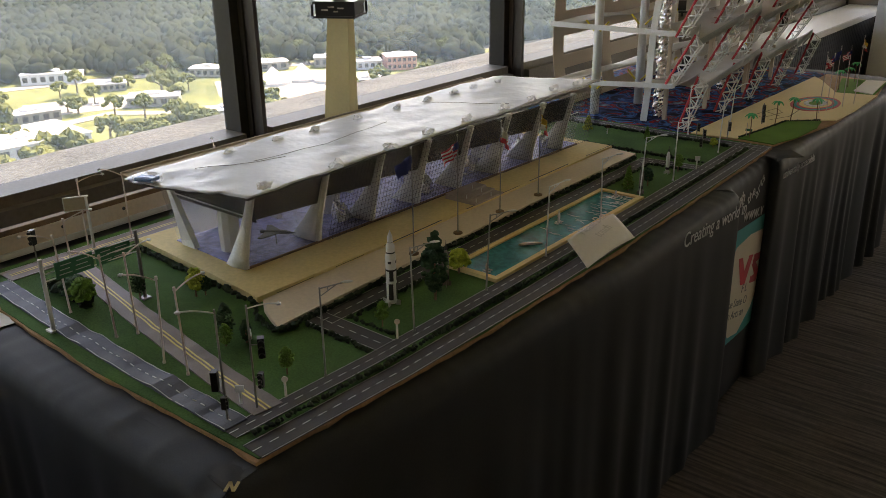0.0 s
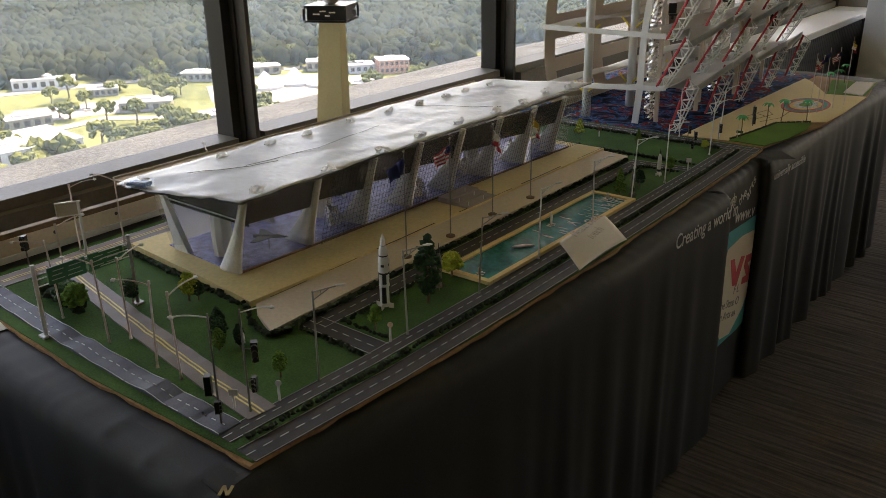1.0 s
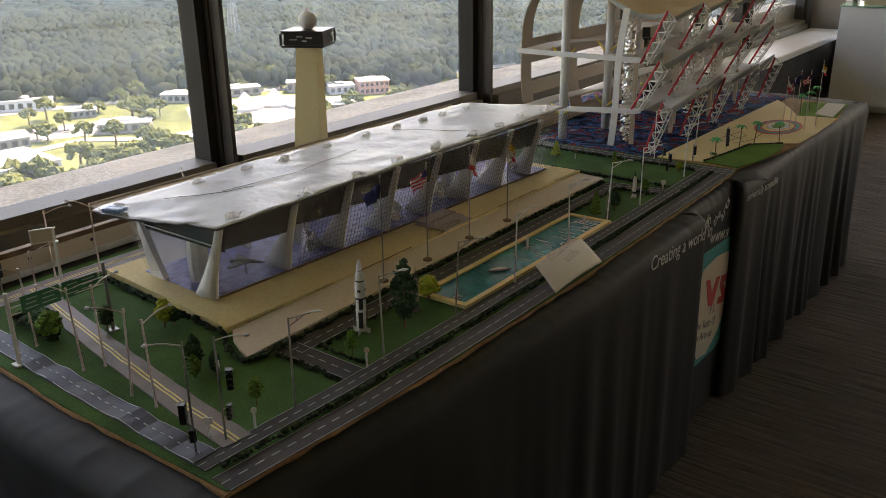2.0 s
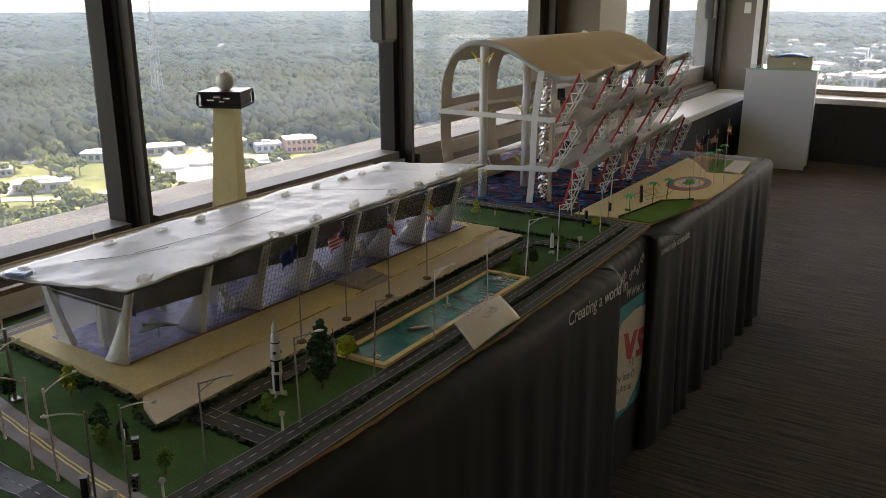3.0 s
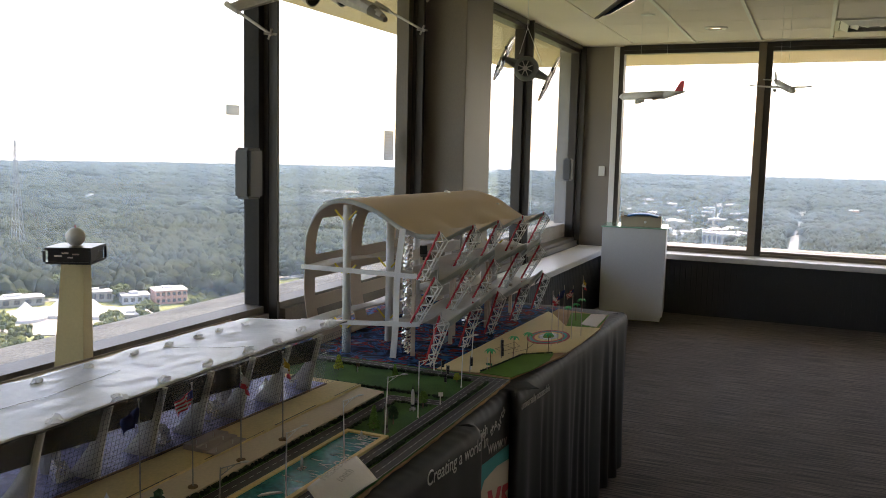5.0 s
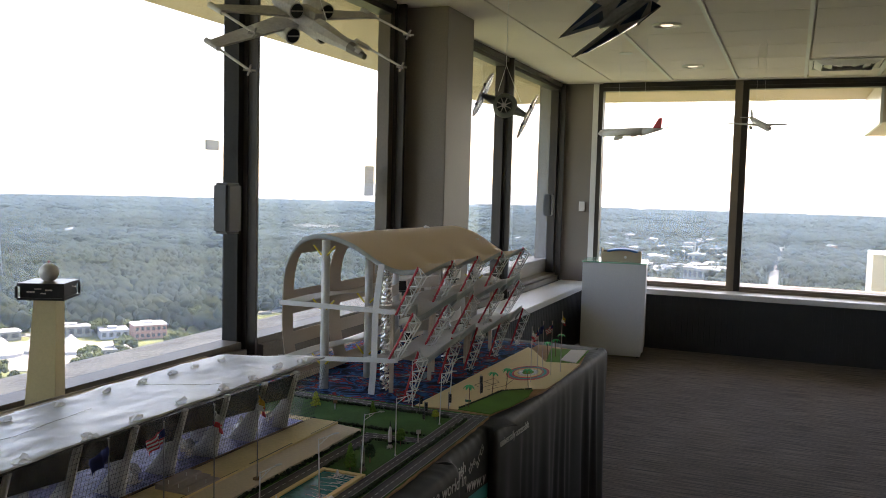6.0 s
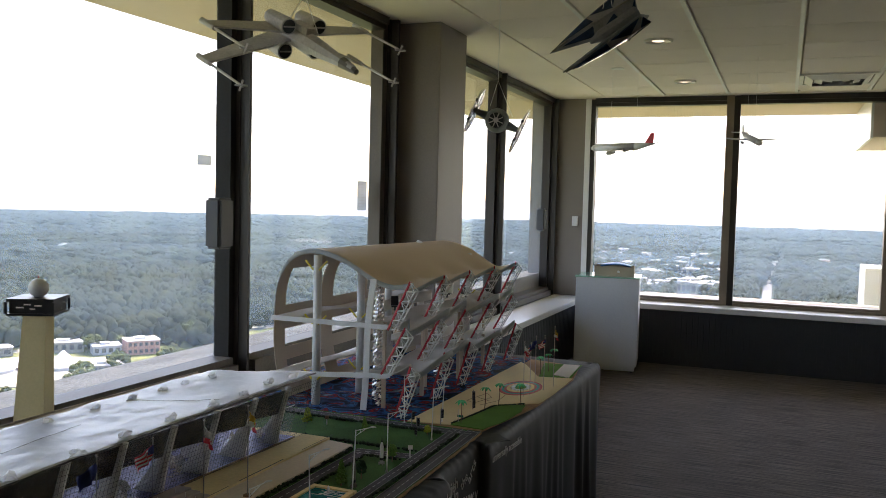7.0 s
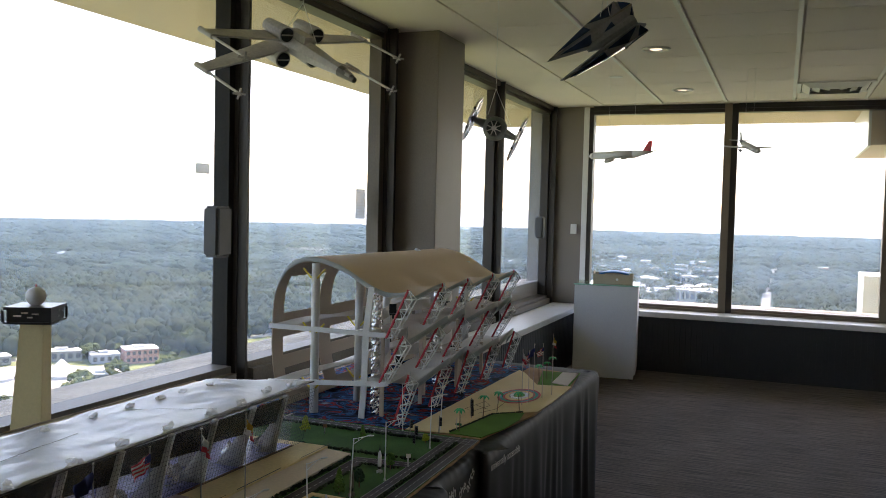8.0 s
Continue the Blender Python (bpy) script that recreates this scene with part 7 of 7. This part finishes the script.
# neighbouring parapet and beam outside the end windows
solid("outer_block", lambda bm: box(bm, 0.95, 2.6, 11.2, 12.0, 0.2, 0.86), M["sill"], "white block standing on the ledge outside", "parapet", "structure")
beam = thing("outer_beam", "deep beam under the soffit outside, white face and tan underside", "beam", at=(1.6, FY + 1.1, 2.2), kind="structure")
room_piece("body", M["soffit"], beam, lambda bm: box(bm, 0.765, 2.6, FY + 0.1, FY + 2.06, 2.22, 2.629))
room_piece("fascia", M["sill"], beam, lambda bm: box(bm, 0.74, 0.764, FY + 0.1, FY + 2.06, 2.21, 2.629), "white painted face")

# ---- models hung from the ceiling ----
M["hull"] = mat("pale grey painted model hull", (0.50, 0.47, 0.43), 0.6, var=0.22, big=14, small=90, bump=0.15)
M["hull_dark"] = mat("dark grey painted model hull", (0.20, 0.20, 0.20), 0.45, var=0.25, big=14, small=120, bump=0.15)
M["hull_green"] = mat("grey-green painted model hull", (0.20, 0.22, 0.20), 0.5, var=0.2, big=20, small=120, bump=0.15)
M["blue_glass"] = mat("dark blue film", (0.015, 0.03, 0.07), 0.12, var=0.4, big=20, small=120)


def frame_of(o, fwd, up):
    f = Vector(fwd).normalized()
    s = Vector(up).cross(f).normalized()
    u = f.cross(s)
    return Matrix(((f.x, s.x, u.x, o[0]), (f.y, s.y, u.y, o[1]), (f.z, s.z, u.z, o[2]), (0, 0, 0, 1)))


def string_to(t, m, pts):
    """Cords from points of the thing up to the ceiling."""
    top = Vector((m.translation.x, m.translation.y, CEIL))
    inv = m.inverted()
    knot = inv @ Vector((m.translation.x, m.translation.y, m.translation.z + 0.16))
    for p in pts:
        piece("cord", M["cord"], t, lambda bm: rod(bm, p, knot, 0.0012, 0.0012, 5))
    piece("cord", M["cord"], t, lambda bm: rod(bm, knot, inv @ top, 0.0012, 0.0012, 5))


# four-winged craft
s1 = thing("hanging_spacecraft", "pale grey four-winged spacecraft model hanging on white string", "model spacecraft", "hanging models")
m = frame_of((-1.548, 2.626, 2.072), (0.85, -0.330, -0.42), (-0.05, -0.12, 1.0)) @ Matrix.Diagonal((1.22, 1.22, 1.22, 1))
s1.matrix_basis = m
piece("fuselage", M["hull"], s1, lambda bm: ([rod(bm, (a, 0, 0), (b, 0, 0), r0, r1, 8) for a, b, r0, r1 in ((-0.11, -0.05, 0.026, 0.034), (-0.05, 0.06, 0.034, 0.028), (0.06, 0.24, 0.028, 0.010))], box(bm, -0.06, 0.03, -0.018, 0.018, 0.02, 0.042)))
piece("nose", M["frame_grey"], s1, lambda bm: rod(bm, (0.19, 0, 0), (0.255, 0, -0.004), 0.0170, 0.008, 8))
for sy in (-1, 1):
    for sz in (-1, 1):
        tip = Vector((-0.075, sy * 0.262, sz * 0.050 - 0.036))

        def wing(bm):
            lo = [(-0.115, sy * 0.030, sz * 0.012), (-0.020, sy * 0.030, sz * 0.012), (-0.048, tip.y, tip.z), (-0.100, tip.y, tip.z)]
            vs = [bm.verts.new(p) for p in lo]
            f = bm.faces.new(vs)
            bm.normal_update()
            bmesh.ops.solidify(bm, geom=[f], thickness=0.006)
        piece("wing", M["hull"], s1, wing)
        en = Vector((-0.055, sy * 0.052, sz * 0.036))
        e = piece("engine", M["hull"], s1, lambda bm: (rod(bm, en + Vector((-0.055, 0, 0)), en + Vector((0.045, 0, 0)), 0.020, 0.024, 14)))
        piece("intake", M["black_plastic"], e, lambda bm: rod(bm, en + Vector((0.045, 0, 0)), en + Vector((0.047, 0, 0)), 0.020, 0.020, 14), "dark round intake")
        piece("intake_bar", M["hull"], e, lambda bm: box(bm, en.x + 0.047, en.x + 0.0495, en.y - 0.019, en.y + 0.019, en.z - 0.002, en.z + 0.002))
        c = piece("cannon", M["hull"], s1, lambda bm: (rod(bm, tip + Vector((-0.04, 0, 0)), tip + Vector((0.03, 0, 0)), 0.009, 0.0075, 8), rod(bm, tip + Vector((0.03, 0, 0)), tip + Vector((0.205, 0, 0)), 0.004, 0.0035, 6)))
        piece("muzzle", M["hull"], c, lambda bm: (rod(bm, tip + Vector((0.19, -0.016, 0)), tip + Vector((0.20, 0.016, 0)), 0.003, 0.003, 6), rod(bm, tip + Vector((0.19, 0, -0.016)), tip + Vector((0.20, 0, 0.016)), 0.003, 0.003, 6)))
string_to(s1, m, [(-0.09, 0, 0.03), (0.05, 0.01, 0.03)])

# ball-shaped craft with two flat wings
s2 = thing("hanging_spacecraft", "grey-green ball-shaped spacecraft model with silver panel wings", "model spacecraft", "hanging models")
m = frame_of((-1.054, 3.300, 1.852), (0.22, -0.95, -0.05), (0.44, 0.08, 1.0))
s2.matrix_basis = m
piece("cockpit", M["hull_green"], s2, lambda bm: bmesh.ops.create_uvsphere(bm, u_segments=20, v_segments=14, radius=0.050), smooth=True)
win = piece("viewport", M["black_plastic"], s2, lambda bm: rod(bm, (0.036, 0, 0), (0.050, 0, 0), 0.034, 0.030, 16), "round dark viewport")
for k in range(4):
    a = k * math.pi / 4
    piece("spoke", M["hull"], win, lambda bm: rod(bm, (0.051, -0.030 * math.cos(a), -0.030 * math.sin(a)), (0.051, 0.030 * math.cos(a), 0.030 * math.sin(a)), 0.0022, 0.0022, 5))
piece("hub", M["hull"], win, lambda bm: rod(bm, (0.050, 0, 0), (0.0535, 0, 0), 0.010, 0.009, 10))
for s in (-1, 1):
    piece("strut", M["hull_green"], s2, lambda bm: (rod(bm, (0, s * 0.04, 0), (0, s * 0.095, 0), 0.020, 0.010, 8)))
    w = piece("wing", M["foil"], s2, lambda bm: slab(bm, [(-0.07, -0.055), (-0.095, 0), (-0.07, 0.055), (0, 0.085), (0.07, 0.055), (0.095, 0), (0.07, -0.055), (0, -0.085)], -0.004, 0.004), "silver foil wing panel")
    w.matrix_basis = pose(0, s * 0.100, 0, 90, 0, 0) @ pose(0, 0, 0, 0, 0, 90)
    for k in range(3):
        a = k * math.pi / 3
        piece("rib", M["black_plastic"], w, lambda bm: rod(bm, (-0.085 * math.cos(a), -0.085 * math.sin(a), 0), (0.085 * math.cos(a), 0.085 * math.sin(a), 0), 0.006, 0.006, 6))
string_to(s2, m, [(0, 0.05, 0.04), (0, -0.05, 0.04)])

# dark wedge-shaped craft
s3 = thing("hanging_spacecraft", "dark grey wedge-shaped spacecraft model with blue film panels", "model spacecraft", "hanging models")
m = frame_of((-0.585, 3.10, 2.165), (-0.70, -0.40, -0.56), (-0.42, -0.30, 0.85)) @ Matrix.Diagonal((0.95, 0.92, 0.92, 1))
s3.matrix_basis = m
LEAF = [(0.235, 0.0), (0.06, 0.056), (-0.07, 0.082), (-0.135, 0.060), (-0.165, -0.005), (-0.115, -0.060), (0.04, -0.040)]


def leaf(bm, grow, ridge, base):
    """A faceted leaf: outline in its plane, a raised ridge line along its middle."""
    rim = [bm.verts.new((x * grow, z * grow, base)) for x, z in LEAF]
    back_rim = [bm.verts.new((x * grow, z * grow, base - 0.006)) for x, z in LEAF]
    mid = [bm.verts.new((x, 0.004, base + ridge)) for x in (0.05, -0.10)]
    n = len(rim)
    for i in range(n):
        j = (i + 1) % n
        bm.faces.new((rim[i], rim[j], back_rim[j], back_rim[i]))
    bm.faces.new(back_rim)
    for i in range(n):
        j = (i + 1) % n
        a, b = (mid[0] if LEAF[i][0] > 0 else mid[1]), (mid[0] if LEAF[j][0] > 0 else mid[1])
        bm.faces.new((rim[i], rim[j], b) if a is b else (rim[i], rim[j], b, a))


for turn_x, oy, oz in ((292, -0.022, 0.030), (208, 0.0, -0.062)):
    w = piece("wing", M["hull_dark"], s3, lambda bm: leaf(bm, 1.0, 0.022, 0.0))
    w.matrix_basis = Matrix.Translation((0, oy, oz)) @ pose(0, 0, 0, turn_x, 0, 0)
    for a, b, c in (((0.20, -0.004), (0.045, -0.033), (0.035, -0.004)), ((0.025, -0.036), (-0.105, -0.052), (-0.06, -0.008)), ((-0.125, -0.046), (-0.155, -0.005), (-0.11, -0.006)), ((0.18, 0.010), (0.06, 0.046), (0.045, 0.012)), ((0.04, 0.050), (-0.065, 0.070), (-0.05, 0.014)), ((-0.085, 0.070), (-0.13, 0.052), (-0.15, 0.008))):
        def film(bm):
            h = [0.003 + 0.022 * max(0.0, 1 - abs(z) / 0.055) * (0.35 if x > 0.15 else 1.0) for x, z in (a, b, c)]
            lo = [bm.verts.new((x, z, q - 0.002)) for (x, z), q in zip((a, b, c), h)]
            hi = [bm.verts.new((x, z, q + 0.002)) for (x, z), q in zip((a, b, c), h)]
            bm.faces.new(hi)
            bm.faces.new(lo[::-1])
            for i in range(3):
                bm.faces.new((lo[i], lo[(i + 1) % 3], hi[(i + 1) % 3], hi[i]))
        piece("panel", M["blue_glass"], w, film, "creased blue film panel")
    piece("spar", M["frame_grey"], w, lambda bm: (rod(bm, (0.225, 0.0, 0.002), (-0.155, 0.0, 0.023), 0.003, 0.004, 6), rod(bm, (0.035, -0.036, 0.006), (0.055, 0.048, 0.006), 0.004, 0.004, 6), rod(bm, (-0.115, -0.050, 0.006), (-0.075, 0.075, 0.006), 0.004, 0.004, 6)))
piece("hull", M["hull_dark"], s3, lambda bm: (rod(bm, (-0.13, 0, -0.02), (0.04, 0, -0.02), 0.026, 0.024, 10), rod(bm, (0.04, 0, -0.02), (0.085, 0, -0.02), 0.024, 0.008, 10)))
piece("gun", M["hull"], s3, lambda bm: (lathe(bm, [(0.013, 0), (0.011, 0.012), (0.004, 0.018)], 10, (0.06, -0.040, -0.01)), rod(bm, (0.06, -0.045, 0.0), (0.085, -0.05, -0.005), 0.003, 0.003, 6)))
piece("gun_ring", M["red"], s3, lambda bm: rod(bm, (0.055, -0.036, 0.010), (0.06, -0.044, 0.014), 0.007, 0.006, 8))
string_to(s3, m, [(-0.05, 0.02, 0.05), (-0.02, -0.02, 0.05)])


def airliner(name, label, o, fwd, up, L, body, tail, engines):
    t = thing(name, label, "model plane", "hanging models")
    mm = frame_of(o, fwd, up)
    t.matrix_basis = mm
    r = L * 0.050
    piece("fuselage", body, t, lambda bm: [rod(bm, (a * L, 0, za * L), (b * L, 0, zb * L), r * ra, r * rb, 12) for a, b, ra, rb, za, zb in ((0.5, 0.46, 0.25, 0.75, -0.006, -0.002), (0.46, 0.40, 0.75, 1, -0.002, 0), (0.40, -0.22, 1, 1, 0, 0), (-0.22, -0.5, 1, 0.2, 0, 0.022))], smooth=True)
    for s in (-1, 1):
        piece("wing", body, t, lambda bm: slab(bm, [(0.10 * L, s * r * 0.6), (-0.12 * L, s * 0.46 * L), (-0.16 * L, s * 0.46 * L), (-0.08 * L, s * r * 0.6)], -r * 0.5, -r * 0.28))
        piece("tailplane", body, t, lambda bm: slab(bm, [(-0.40 * L, s * r * 0.2), (-0.47 * L, s * 0.16 * L), (-0.50 * L, s * 0.16 * L), (-0.48 * L, s * r * 0.2)], r * 0.45, r * 0.6))
        for k in range(engines):
            yy = s * (0.14 + 0.12 * k) * L
            xx = (0.05 - 0.055 * k) * L
            piece("engine", tail if engines == 1 else body, t, lambda bm: rod(bm, (xx + 0.035 * L, yy, -r * 1.1), (xx - 0.045 * L, yy, -r * 1.05), r * 0.52, r * 0.36, 10))

    def fin(bm):
        vs = [bm.verts.new(p) for p in ((-0.36 * L, 0, r * 0.8), (-0.46 * L, 0, 0.155 * L), (-0.51 * L, 0, 0.155 * L), (-0.48 * L, 0, r * 0.6))]
        f = bm.faces.new(vs)
        bm.normal_update()
        bmesh.ops.solidify(bm, geom=[f], thickness=0.005)
    piece("fin", tail, t, fin)
    inv = mm.inverted()
    for a in (0.18, -0.22):
        p = Vector((a * L, 0, r * 0.9))
        q = mm @ p
        piece("cord", M["cord"], t, lambda bm: rod(bm, p, inv @ Vector((q.x, q.y, CEIL)), 0.0007, 0.0007, 4))
    return t


M["plane_white"] = mat("white model plane", (0.62, 0.62, 0.62), 0.4, var=0.06, big=20, small=200)
airliner("hanging_airliner", "white model airliner with a red tail fin, hanging from the ceiling", (-1.09, 6.30, 1.955), (-0.88, 0.47, 0.0), (-0.10, -0.14, 1), 0.58, M["plane_white"], M["red"], 2)
airliner("hanging_airliner", "small white twin-engined model airliner hanging from the ceiling", (-0.215, 6.60, 2.035), (0.32, -0.92, -0.22), (0.0, 0, 1), 0.48, M["plane_white"], M["plane_white"], 1)


# ---- slats of the ribbed panels ----
def slat_mesh(name, dx, dy):
    bm = bmesh.new()
    box(bm, -dx / 2, dx / 2, -dy / 2, dy / 2, 0.07, SILL_Z - 0.052)
    me = bpy.data.meshes.new(name)
    bm.to_mesh(me)
    bm.free()
    me.materials.append(M["dark_wall"])
    return me


me_x, me_y = slat_mesh("slat", 0.045, 0.012), slat_mesh("slat", 0.012, 0.045)
for k in range(124):
    ob = new("slat", me_x)
    ob.parent = panel_north
    ob.location = (-1.85 + 0.052 * k, SILL_Y + 0.024, 0)
for k in range(150):
    ob = new("slat", me_y)
    ob.parent = panel_west
    ob.location = (SILL_X - 0.024, 8.33 - 0.052 * k, 0)
